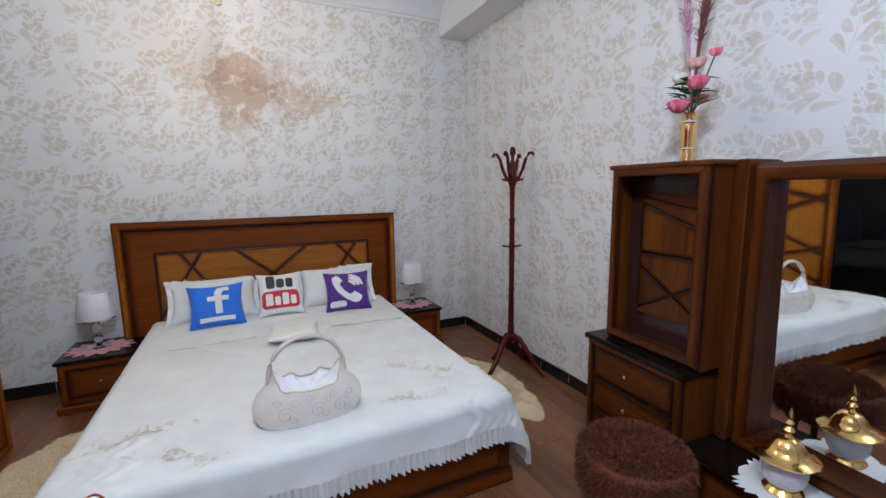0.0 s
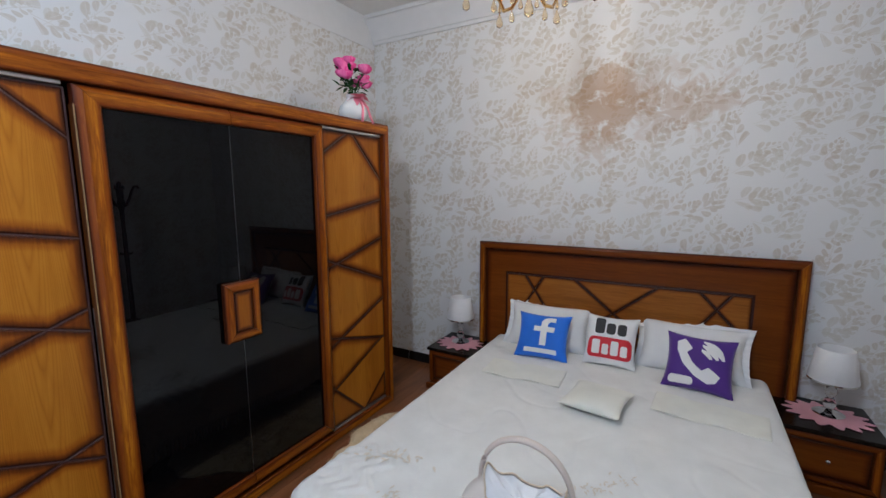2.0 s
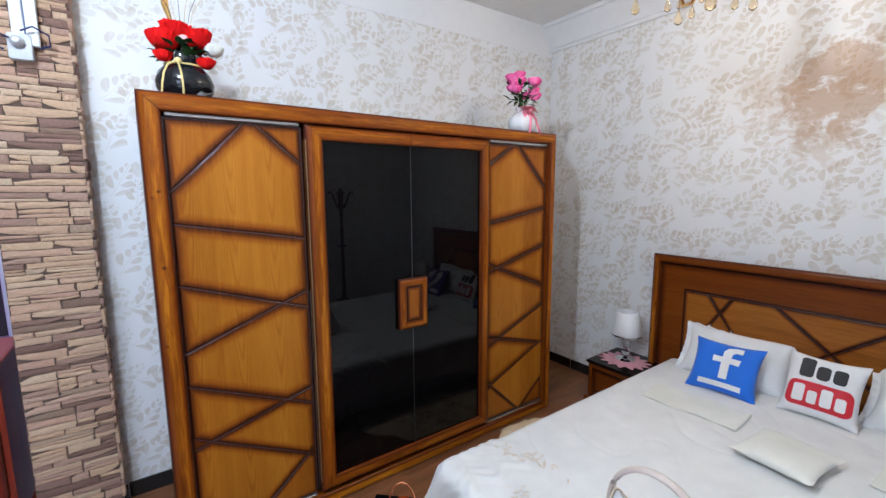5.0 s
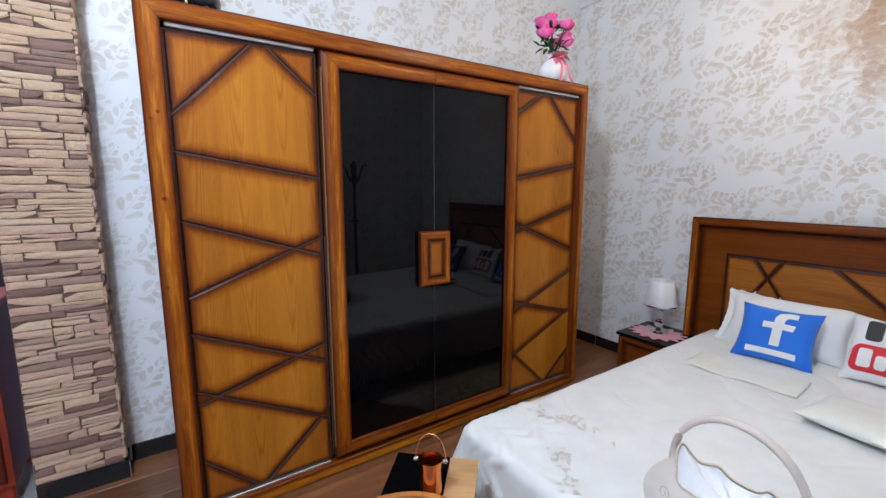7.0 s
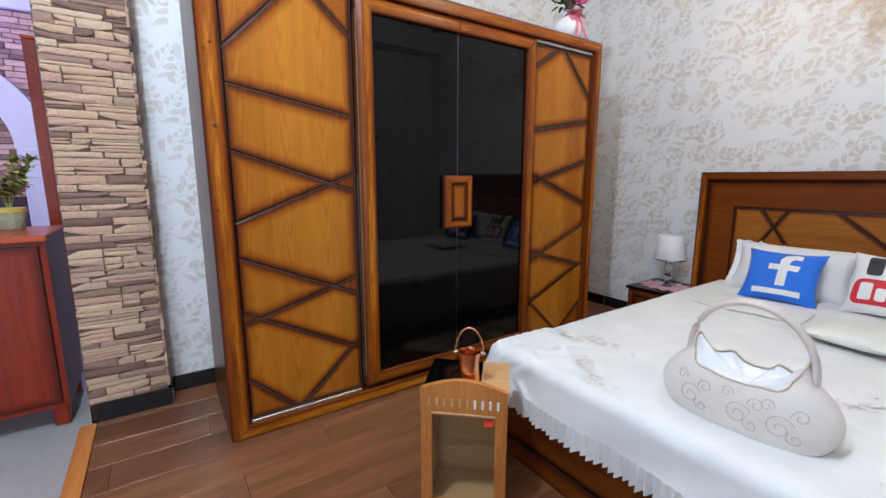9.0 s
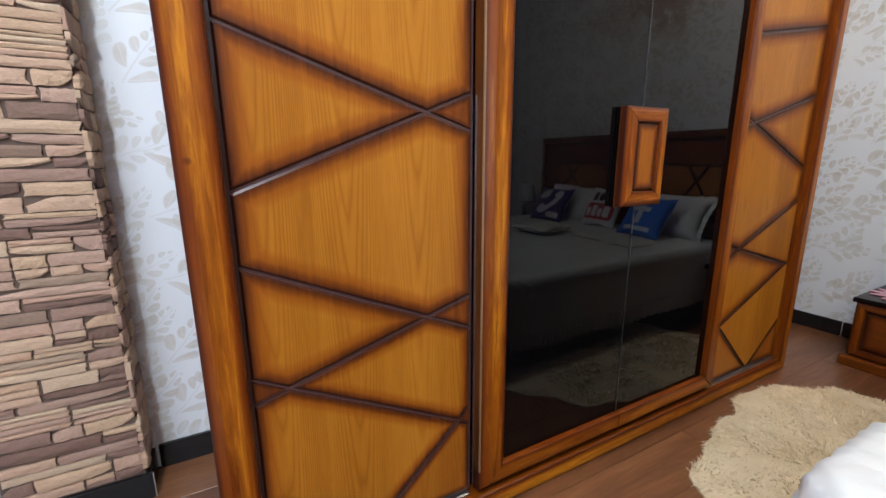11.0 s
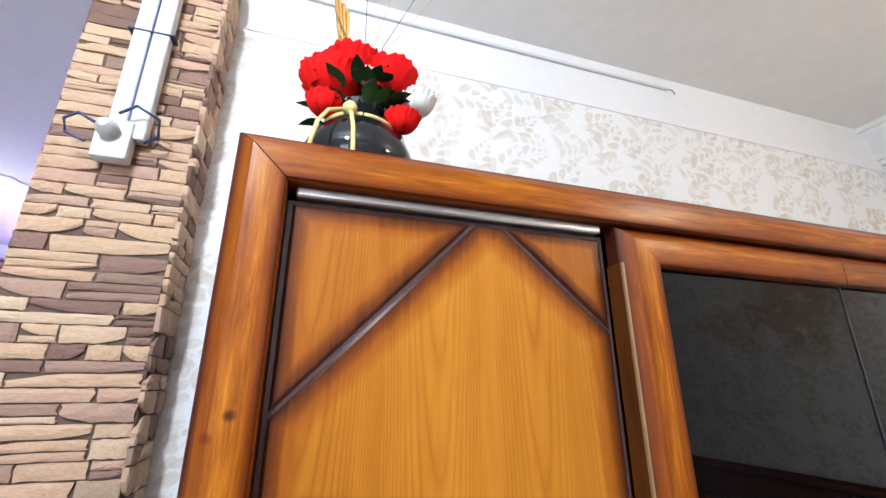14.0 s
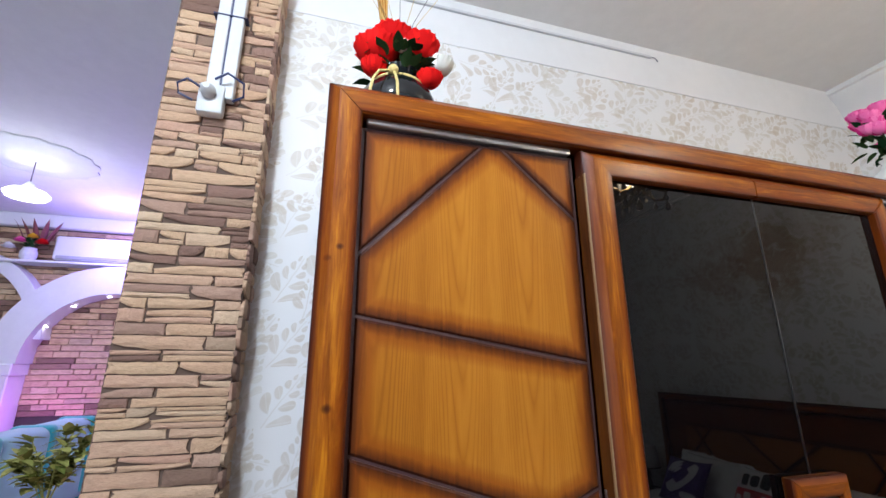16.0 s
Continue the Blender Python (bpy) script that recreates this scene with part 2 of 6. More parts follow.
def wallpaper(name, axes, stain=False):
    """Off-white paper with sprigs of narrow leaves in beige and grey-green, and a water stain where there is one."""
    m, n, l, b = material(name, 0.55)
    tc = n.new("ShaderNodeTexCoord")
    sep, uv = n.new("ShaderNodeSeparateXYZ"), n.new("ShaderNodeCombineXYZ")
    l.new(tc.outputs["Object"], sep.inputs[0])
    l.new(sep.outputs[axes[0].upper()], uv.inputs[0])
    l.new(sep.outputs[axes[1].upper()], uv.inputs[1])
    base = mix(n, l, noise_of(n, l, uv.outputs[0], 1.3, 4), (0.71, 0.71, 0.715), (0.77, 0.77, 0.775))
    wob = n.new("ShaderNodeTexNoise")
    wob.inputs["Scale"].default_value = 7.0
    l.new(uv.outputs[0], wob.inputs["Vector"])
    bent = n.new("ShaderNodeVectorMath")
    bent.operation = "MULTIPLY_ADD"
    bent.inputs[1].default_value = (0.030, 0.030, 0.0)
    l.new(wob.outputs["Color"], bent.inputs[0])
    l.new(uv.outputs[0], bent.inputs[2])
    col, total = base, None
    for scale, seed, half, lean in ((4.0, 0.0, 0.112, -1.35), (4.6, 3.7, 0.098, -0.75), (5.7, 8.1, 0.076, -1.1)):
        off = n.new("ShaderNodeVectorMath")
        off.operation = "ADD"
        off.inputs[1].default_value = (seed, seed * 0.7, 0)
        l.new(bent.outputs[0], off.inputs[0])
        vo = n.new("ShaderNodeTexVoronoi")
        vo.voronoi_dimensions, vo.inputs["Scale"].default_value, vo.inputs["Randomness"].default_value = "2D", scale, 0.55
        l.new(off.outputs[0], vo.inputs["Vector"])
        d = n.new("ShaderNodeVectorMath")
        d.operation = "SUBTRACT"
        l.new(off.outputs[0], d.inputs[0])
        l.new(vo.outputs["Position"], d.inputs[1])
        rc = n.new("ShaderNodeSeparateColor")
        l.new(vo.outputs["Color"], rc.inputs[0])
        rot = n.new("ShaderNodeVectorRotate")
        rot.rotation_type = "Z_AXIS"
        l.new(d.outputs[0], rot.inputs["Vector"])
        l.new(calc(n, l, "ADD", calc(n, l, "MULTIPLY", rc.outputs[0], 1.5), lean + 1.2), rot.inputs["Angle"])
        q = n.new("ShaderNodeSeparateXYZ")
        l.new(rot.outputs[0], q.inputs[0])
        # a stem with teardrop leaves on alternate sides, large at its foot and small at its tip
        side = calc(n, l, "ABSOLUTE", q.outputs[0])
        along = calc(n, l, "DIVIDE", calc(n, l, "ADD", calc(n, l, "SUBTRACT", q.outputs[1], calc(n, l, "MULTIPLY", side, 0.85)), half), 2 * half, True)
        order = calc(n, l, "ADD", calc(n, l, "MULTIPLY", calc(n, l, "POWER", along, 1.4), 4.0), calc(n, l, "MULTIPLY", calc(n, l, "GREATER_THAN", q.outputs[0], 0.0), 0.45))
        slot = calc(n, l, "ABSOLUTE", calc(n, l, "SUBTRACT", calc(n, l, "FRACT", order), 0.5))
        reach = calc(n, l, "MULTIPLY", calc(n, l, "SUBTRACT", 1.08, along), 0.62 * half)
        t = calc(n, l, "DIVIDE", calc(n, l, "SUBTRACT", side, 0.006), reach, True)
        wide = calc(n, l, "MULTIPLY", calc(n, l, "MULTIPLY", calc(n, l, "POWER", t, 0.9), calc(n, l, "POWER", calc(n, l, "SUBTRACT", 1.0, t), 0.45)), 1.0)
        leaf = calc(n, l, "MULTIPLY", calc(n, l, "SUBTRACT", wide, slot), 12.0, True)
        inside = calc(n, l, "MULTIPLY", calc(n, l, "GREATER_THAN", along, 0.002), calc(n, l, "LESS_THAN", along, 0.985))
        stem = calc(n, l, "MULTIPLY", calc(n, l, "LESS_THAN", side, 0.0022), calc(n, l, "LESS_THAN", calc(n, l, "ABSOLUTE", q.outputs[1]), half))
        mask = calc(n, l, "MAXIMUM", calc(n, l, "MULTIPLY", leaf, inside), calc(n, l, "MULTIPLY", stem, 0.5))
        vein = calc(n, l, "MULTIPLY", calc(n, l, "LESS_THAN", slot, 0.035), 0.35)
        worn = calc(n, l, "MULTIPLY", calc(n, l, "SUBTRACT", mask, calc(n, l, "MULTIPLY", vein, mask)), calc(n, l, "ADD", 0.16, calc(n, l, "MULTIPLY", noise_of(n, l, uv.outputs[0], 16, 4), 0.92)), True)
        tone = mix(n, l, rc.outputs[1], (0.52, 0.445, 0.365), (0.60, 0.575, 0.52))
        col = mix(n, l, worn, col, tone)
        total = mask if total is None else calc(n, l, "MAXIMUM", total, mask)
    if stain:
        for cx, cz, wx, wz, amount, thin in ((0.08, 2.22, 0.78, 0.38, 0.40, 0.35), (-0.02, 2.26, 0.34, 0.30, 0.75, 0.25), (0.46, 2.2, 0.42, 0.22, 0.36, 0.35), (-0.10, 1.97, 0.22, 0.2, 0.45, 0.4)):
            g = [calc(n, l, "POWER", calc(n, l, "ABSOLUTE", calc(n, l, "DIVIDE", calc(n, l, "SUBTRACT", sep.outputs[ax], c), w)), 2.0) for ax, c, w in (("X", cx, wx), ("Z", cz, wz))]
            r2 = calc(n, l, "ADD", g[0], g[1])
            blot = calc(n, l, "SUBTRACT", calc(n, l, "ADD", calc(n, l, "SUBTRACT", 1.0, r2), calc(n, l, "MULTIPLY", calc(n, l, "SUBTRACT", noise_of(n, l, uv.outputs[0], 8.5, 6, 0.62, 0.9), 0.5), 3.6)), thin)
            tide = calc(n, l, "ADD", 0.72, calc(n, l, "MULTIPLY", calc(n, l, "SUBTRACT", 1.0, calc(n, l, "MULTIPLY", calc(n, l, "ABSOLUTE", calc(n, l, "SUBTRACT", blot, 0.30)), 3.2), True), 0.5))
            col = mix(n, l, calc(n, l, "MULTIPLY", calc(n, l, "MULTIPLY", calc(n, l, "MULTIPLY", blot, 1.6, True), calc(n, l, "MULTIPLY", tide, amount)), calc(n, l, "SUBTRACT", 1.0, calc(n, l, "MULTIPLY", r2, 0.5), True)), col, (0.41, 0.215, 0.08))
    l.new(col, b.inputs["Base Color"])
    bump(n, l, b, calc(n, l, "ADD", calc(n, l, "MULTIPLY", total, 0.7), noise_of(n, l, uv.outputs[0], 260, 2)), 0.12, 0.002)
    return m


PAPER_BACK, PAPER_SIDE = wallpaper("leaf_wallpaper_stained", "xz", True), wallpaper("leaf_wallpaper", "yz")


def floor_wood():
    m, n, l, b = material("laminate_plank", 0.32)
    v = coords(n, l, (26, 2.2, 26))
    oi = n.new("ShaderNodeObjectInfo")
    add = n.new("ShaderNodeVectorMath")
    add.operation = "ADD"
    cx = n.new("ShaderNodeCombineXYZ")
    l.new(calc(n, l, "MULTIPLY", oi.outputs["Random"], 60.0), cx.inputs[0])
    l.new(calc(n, l, "MULTIPLY", oi.outputs["Random"], 31.0), cx.inputs[1])
    l.new(v, add.inputs[0])
    l.new(cx.outputs[0], add.inputs[1])
    g, big = noise_of(n, l, add.outputs[0], 1.5, 6, 0.65, 1.5), noise_of(n, l, add.outputs[0], 0.35, 3, 0.5, 0.8)
    r = ramp(n, [(0.25, (0.06, 0.020, 0.008)), (0.5, (0.170, 0.067, 0.028)), (0.75, (0.31, 0.135, 0.058))])
    l.new(calc(n, l, "ADD", calc(n, l, "MULTIPLY", g, 0.45), calc(n, l, "ADD", calc(n, l, "MULTIPLY", big, 0.45), calc(n, l, "MULTIPLY", oi.outputs["Random"], 0.12))), r.inputs[0])
    l.new(r.outputs[0], b.inputs["Base Color"])
    bump(n, l, b, g, 0.08, 0.002)
    return m


PLANK = floor_wood()


def cloth(name, colour, sheen=0.3, rough=0.75, weave=420.0, strength=0.25, fold=0.0):
    m, n, l, b = material(name, rough)
    v = coords(n, l)
    r = ramp(n, [(0.3, tuple(c * 0.93 for c in colour)), (0.7, tuple(min(1, c * 1.03) for c in colour))])
    l.new(noise_of(n, l, v, 7, 4), r.inputs[0])
    l.new(r.outputs[0], b.inputs["Base Color"])
    b.inputs["Sheen Weight"].default_value = sheen
    h = noise_of(n, l, v, weave, 2)
    if fold:
        h = calc(n, l, "ADD", calc(n, l, "MULTIPLY", h, 0.25), calc(n, l, "MULTIPLY", noise_of(n, l, v, 9, 4, 0.5, 1.0), fold))
    bump(n, l, b, h, strength, 0.006)
    return m


SHEET = cloth("white_bedspread", (0.80, 0.81, 0.795), 0.2, 0.62, 260, 0.28, 0.5)
LINEN = cloth("white_linen", (0.80, 0.81, 0.82), 0.2, 0.7, 380, 0.25, 0.8)
CREAM = cloth("cream_satin", (0.81, 0.82, 0.75), 0.3, 0.45, 260, 0.25, 1.0)
BLUE = cloth("blue_plush", (0.010, 0.15, 0.70), 0.3, 0.7, 300, 0.25, 0.8)
PURPLE = cloth("purple_plush", (0.065, 0.012, 0.22), 0.3, 0.7, 300, 0.25, 0.8)
RED = cloth("red_print", (0.62, 0.015, 0.03), 0.1, 0.6)
INK = cloth("black_print", (0.02, 0.02, 0.022), 0.1, 0.6)
PRINT = cloth("white_print", (0.82, 0.82, 0.82), 0.1, 0.6)


# ---- shapes ----
def mesh_of(name, bm, mat, smooth=None):
    me = bpy.data.meshes.new(name)
    bmesh.ops.recalc_face_normals(bm, faces=bm.faces)
    bm.to_mesh(me)
    bm.free()
    me.materials.append(mat)
    if smooth is not None:
        for p in me.polygons:
            p.use_smooth = True
        me.set_sharp_from_angle(angle=radians(smooth))
    return me


def part(name, bm, mat, parent, label="", smooth=None, place=None):
    ob = new(name, mesh_of(name, bm, mat, smooth))
    ob.parent = parent
    if place is not None:
        ob.matrix_basis = place
    if label:
        ob["label"] = label
    return ob


def thing(name, label, category, place=(0, 0, 0), turn=0.0, group="", kind=""):
    ob = new(name)
    ob.empty_display_size = 0.1
    ob.matrix_basis = pose(*place, 0, 0, turn)
    return tagged(ob, label, category, group, kind)


def solid(name, bm, mat, label, category, kind="", place=(0, 0, 0), turn=0.0, smooth=None, group=""):
    ob = new(name, mesh_of(name, bm, mat, smooth))
    ob.matrix_basis = pose(*place, 0, 0, turn)
    return tagged(ob, label, category, group, kind)


def box(bm, x0, x1, y0, y1, z0, z1, bevel=0.0, seg=1):
    new_bm = bmesh.new()
    bmesh.ops.create_cube(new_bm, size=1.0)
    for v in new_bm.verts:
        v.co = ((x0 + x1) / 2 + v.co.x * (x1 - x0), (y0 + y1) / 2 + v.co.y * (y1 - y0), (z0 + z1) / 2 + v.co.z * (z1 - z0))
    if bevel:
        bmesh.ops.bevel(new_bm, geom=new_bm.edges[:], offset=bevel, segments=seg, affect="EDGES", profile=0.5)
    join(bm, new_bm)
    return bm


def join(bm, other):
    me = bpy.data.meshes.new("temp")
    other.to_mesh(me)
    other.free()
    bm.from_mesh(me)
    bpy.data.meshes.remove(me)


def boxed(*a, bevel=0.0, seg=1):
    return box(bmesh.new(), *a, bevel=bevel, seg=seg)


def lathe(profile, segs=28, centre=(0, 0, 0), bm=None, wave=None):
    """A turned body from (radius, height) pairs."""
    bm = bm or bmesh.new()
    rings = []
    for r, z in profile:
        ring = []
        for k in range(segs):
            a = 2 * math.pi * k / segs
            rr = r * (wave(a, z) if wave else 1.0)
            ring.append(bm.verts.new((centre[0] + rr * math.cos(a), centre[1] + rr * math.sin(a), centre[2] + z)))
        rings.append(ring)
    for p, q in zip(rings, rings[1:]):
        for k in range(segs):
            bm.faces.new((p[k], p[(k + 1) % segs], q[(k + 1) % segs], q[k]))
    for ring, flip in ((rings[0], True), (rings[-1], False)):
        if max((v.co - ring[0].co).length for v in ring) > 1e-4:
            bm.faces.new(ring[::-1] if flip else ring)
    return bm


def tube(points, radius, segs=8, bm=None, taper=1.0):
    """A round bar along points."""
    bm = bm or bmesh.new()
    pts = [Vector(p) for p in points]
    rings = []
    for i, p in enumerate(pts):
        d = (pts[min(i + 1, len(pts) - 1)] - pts[max(i - 1, 0)]).normalized()
        side = d.cross(Vector((0, 0, 1)) if abs(d.z) < 0.9 else Vector((1, 0, 0))).normalized()
        up = side.cross(d)
        r = radius * (1 + (taper - 1) * i / (len(pts) - 1))
        rings.append([bm.verts.new(p + r * (math.cos(2 * math.pi * k / segs) * side + math.sin(2 * math.pi * k / segs) * up)) for k in range(segs)])
    for a, c in zip(rings, rings[1:]):
        for k in range(segs):
            bm.faces.new((a[k], a[(k + 1) % segs], c[(k + 1) % segs], c[k]))
    bm.faces.new(rings[0][::-1])
    bm.faces.new(rings[-1])
    return bm


def rimmed(bm, rings, values, to_world):
    """Stacks rings of (u, v, height) points into a piece, with the height of the finish (1 clear, 0 burnt) of each ring."""
    lay = bm.verts.layers.float.get("rim") or bm.verts.layers.float.new("rim")
    made = []
    for ring, value in zip(rings, values):
        row = []
        for p in ring:
            v = bm.verts.new(to_world(*p))
            v[lay] = 1 - value
            row.append(v)
        made.append(row)
    n = len(made[0])
    for a, c in zip(made, made[1:]):
        for k in range(n):
            bm.faces.new((a[k], a[(k + 1) % n], c[(k + 1) % n], c[k]))
    bm.faces.new(made[-1])
    bm.faces.new(made[0][::-1])
    return bm


def shrink(poly, d):
    out, n = [], len(poly)
    for k in range(n):
        p0, p, p1 = (Vector(poly[(k + j) % n]) for j in (-1, 0, 1))
        e0, e1 = (p - p0).normalized(), (p1 - p).normalized()
        n0, n1 = Vector((-e0.y, e0.x)), Vector((-e1.y, e1.x))
        w = n0 + n1
        out.append(tuple(p + w * (d / max(0.15, w.dot(n0)))))
    return out


def split(poly, a, c):
    """Cuts a convex polygon by the line through a and c."""
    sides, n = ([], []), len(poly)
    dx, dy = c[0] - a[0], c[1] - a[1]
    f = [dx * (p[1] - a[1]) - dy * (p[0] - a[0]) for p in poly]
    for k in range(n):
        p, q, fp, fq = poly[k], poly[(k + 1) % n], f[k], f[(k + 1) % n]
        if fp >= 0:
            sides[0].append(p)
        if fp <= 0:
            sides[1].append(p)
        if fp * fq < 0:
            t = fp / (fp - fq)
            cut = (p[0] + t * (q[0] - p[0]), p[1] + t * (q[1] - p[1]))
            sides[0].append(cut)
            sides[1].append(cut)
    return [s for s in sides if len(s) >= 3 and abs(poly_area(s)) > 2e-4]


def poly_area(p):
    return sum(p[k][0] * p[(k + 1) % len(p)][1] - p[(k + 1) % len(p)][0] * p[k][1] for k in range(len(p))) / 2


def panels(u0, u1, v0, v1, lines):
    """The pieces into which the lines cut a door leaf."""
    pieces = [[(u0, v0), (u1, v0), (u1, v1), (u0, v1)]]
    for a, c in lines:
        pieces = [s for p in pieces for s in split(p, a, c)]
    return pieces


def panel_piece(poly, to_world, height, fade=0.03):
    """One leaf piece, 4 mm apart from its neighbours, with rounded rims stained dark."""
    if poly_area(poly) < 0:
        poly = poly[::-1]
    cx, cy = sum(p[0] for p in poly) / len(poly), sum(p[1] for p in poly) / len(poly)
    inner = 1e9
    for k in range(len(poly)):
        p, q = Vector(poly[k]), Vector(poly[(k + 1) % len(poly)])
        e = (q - p).normalized()
        inner = min(inner, abs(e.x * (cy - p.y) - e.y * (cx - p.x)))
    top, n = min(fade, 0.60 * inner), len(poly)

    def folded(d):
        q = shrink(poly, d)
        return any((Vector(q[(k + 1) % n]) - Vector(q[k])).dot(Vector(poly[(k + 1) % n]) - Vector(poly[k])) < 1e-6 for k in range(n))

    clear = top / fade
    while folded(top) and top > 0.002:
        top *= 0.75
    steps = [(min(0.003, top * 0.2), 0.0, 0.0), (min(0.003, top * 0.2), height - 0.003, 0.0), (min(0.008, top * 0.35), height, 0.08), (top * 0.62, height, 0.5 * clear), (top, height, clear)]
    rings = [[(*p, h) for p in shrink(poly, d)] for d, h, _ in steps]
    return rimmed(bmesh.new(), rings, [s[2] for s in steps], to_world)


def bar(a, c, width, depth, to_world, cut0=0.0, cut1=0.0, bulge=0.35):
    """A frame bar in the (u, v) plane from a to c, on its inner line; the ends are cut on a mitre (cut: +1 or -1)."""
    a, c = Vector(a), Vector(c)
    d = (c - a).normalized()
    a, c = a + d * 0.0012, c - d * 0.0012
    s = Vector((-d.y, d.x))
    prof = [(0, 0, 0.3), (0, depth * 0.9, 0.35), (0.05, depth * 0.985, 0.15), (0.16, depth, 0.42), (0.32, depth, 0.95), (0.54, depth, 1.0), (0.68, depth * 0.99, 0.58), (0.82, depth * (1 - bulge * 0.45), 0.45), (0.97, depth * (1 - bulge * 0.95), 0.05), (1, depth * (1 - bulge * 1.15), 0), (1, 0, 0)]
    bm = bmesh.new()
    lay = bm.verts.layers.float.new("rim")
    rows = []
    for k in range(2):
        row = []
        for t, h, rim in prof:
            p = (a if k == 0 else c) + s * (t * width)
            p = p - d * (cut0 * t * width) if k == 0 else p + d * (cut1 * t * width)
            v = bm.verts.new(to_world(p.x, p.y, h))
            v[lay] = 1 - rim
            row.append(v)
        rows.append(row)
    for k in range(len(prof)):
        bm.faces.new((rows[0][k], rows[0][(k + 1) % len(prof)], rows[1][(k + 1) % len(prof)], rows[1][k]))
    bm.faces.new(rows[0][::-1])
    bm.faces.new(rows[1])
    return bm


def frame_bars(u0, u1, v0, v1, w, depth, to_world, parent, mat_v, mat_u, names=("stile", "rail")):
    """Four mitred bars round the opening u0..u1, v0..v1; they lie outside it."""
    for nm, a, c, mt in ((names[0], (u0, v0), (u0, v1), mat_v), (names[1], (u0, v1), (u1, v1), mat_u), (names[0], (u1, v1), (u1, v0), mat_v), (names[1], (u1, v0), (u0, v0), mat_u)):
        part(nm, bar(a, c, w, depth, to_world, 1, 1), mt, parent, smooth=14)


# ---- structure ----
WX0, WX1, WY0, WY1, TOP = -2.10, 1.97, -0.03, 3.74, 3.18
solid("wall_north", boxed(WX0 - 0.15, WX1 + 0.15, WY1, WY1 + 0.15, 0, TOP), PAPER_BACK, "off-white leaf wallpaper wall with a brown water stain", "wall", "structure")
solid("wall_west", boxed(WX0 - 0.15, WX0, 0.0, WY1, 0, 2.92), PAPER_SIDE, "off-white wallpaper wall with beige leaf sprigs", "wall", "structure")
solid("wall_band", boxed(WX0 - 0.15, WX0 + 0.004, 0.0, WY1, 2.92, TOP), WHITE, "white painted band above the wallpaper", "wall band", "structure")
solid("wall_east", boxed(WX1, WX1 + 0.15, -0.8, WY1, 0, TOP), PAPER_SIDE, "off-white wallpaper wall with beige leaf sprigs", "wall", "structure")
solid("ceiling", boxed(-6.6, 6.2, -6.15, WY1 + 0.15, TOP, TOP + 0.12), CEIL, "off-white plaster ceiling", "ceiling", "structure")
solid("ceiling_beam", boxed(1.70, WX1, -0.8, WY1, 2.84, TOP, bevel=0.004), WHITE, "white boxed beam along the wall", "beam", "structure")


def crown(length, n=1):
    """A coved cornice of three steps, along x."""
    prof = [(0, 2.96), (-0.018, 2.96), (-0.022, 2.985), (-0.034, 2.99), (-0.045, 3.03), (-0.075, 3.09), (-0.115, 3.125), (-0.12, 3.145), (-0.14, 3.15), (-0.14, 3.18), (0, 3.18)]
    bm = bmesh.new()
    rows = [[bm.verts.new((x, y, z)) for y, z in prof] for x in (0, length)]
    for k in range(len(prof)):
        bm.faces.new((rows[0][k], rows[0][(k + 1) % len(prof)], rows[1][(k + 1) % len(prof)], rows[1][k]))
    bm.faces.new(rows[0])
    bm.faces.new(rows[1][::-1])
    return bm


solid("trim", crown(1.70 - WX0 - 0.004), WHITE, "white coved plaster cornice", "cornice", "structure", (WX0 + 0.004, WY1, 0), smooth=40)
solid("floor_base", boxed(-2.0, WX1, WY0, WY1, -0.1, -0.012), GROOVE, "dark underlay below the laminate", "floor", "structure")
solid("showroom_floor", boxed(-6.6, 6.2, -6.15, WY0, -0.1, -0.004), plain("grey_floor_tile", (0.36, 0.35, 0.34), 0.35, vary=0.15, scale=3.0), "light grey tiled showroom floor", "floor", "structure")
solid("wall_showroom_south", boxed(-6.6, 6.2, -6.3, -6.15, 0, TOP), WHITE, "plain white showroom wall", "wall", "structure")
solid("wall_showroom_east", boxed(WX1 + 0.15, 6.2, -0.03, 0.12, 0, TOP), WHITE, "plain white showroom wall", "wall", "structure")
solid("wall_showroom_north", boxed(-6.6, WX0 - 0.15, -0.02, 0.13, 0, TOP), WHITE, "plain white showroom wall", "wall", "structure")

# ---- wardrobe ----
ward = thing("wardrobe", "four-door amber wooden wardrobe with black glass centre doors", "wardrobe", (0, 0, 0))
FX, Y0, Y1, ZT = -1.385, 0.512, 3.008, 2.092


def ward_face(u, v, h):
    return (-1.445 + h, u, v)


part("side_panel", boxed(-1.98, -1.445, Y0, Y0 + 0.022, 0.0, ZT), BROWN_Z, ward)
part("side_panel", boxed(-1.98, -1.445, Y1 - 0.022, Y1, 0.0, ZT), BROWN_Z, ward)
part("top_panel", boxed(-1.98, -1.445, Y0 + 0.022, Y1 - 0.022, ZT - 0.022, ZT), BROWN_X, ward)
part("back_panel", boxed(-1.976, -1.966, Y0 + 0.022, Y1 - 0.022, 0.0, ZT - 0.022), BROWN_Z, ward)
part("bottom_panel", boxed(-1.966, -1.50, Y0 + 0.022, Y1 - 0.022, 0.0, 0.05), BROWN_X, ward)
frame_bars(Y0 + 0.078, Y1 - 0.078, 0.062, ZT - 0.066, 0.078, 0.062, ward_face, ward, FRAME_KNOT, FRAME_Y)
L1, R1, B1, T1 = 0.592, 1.156, 0.072, 2.008
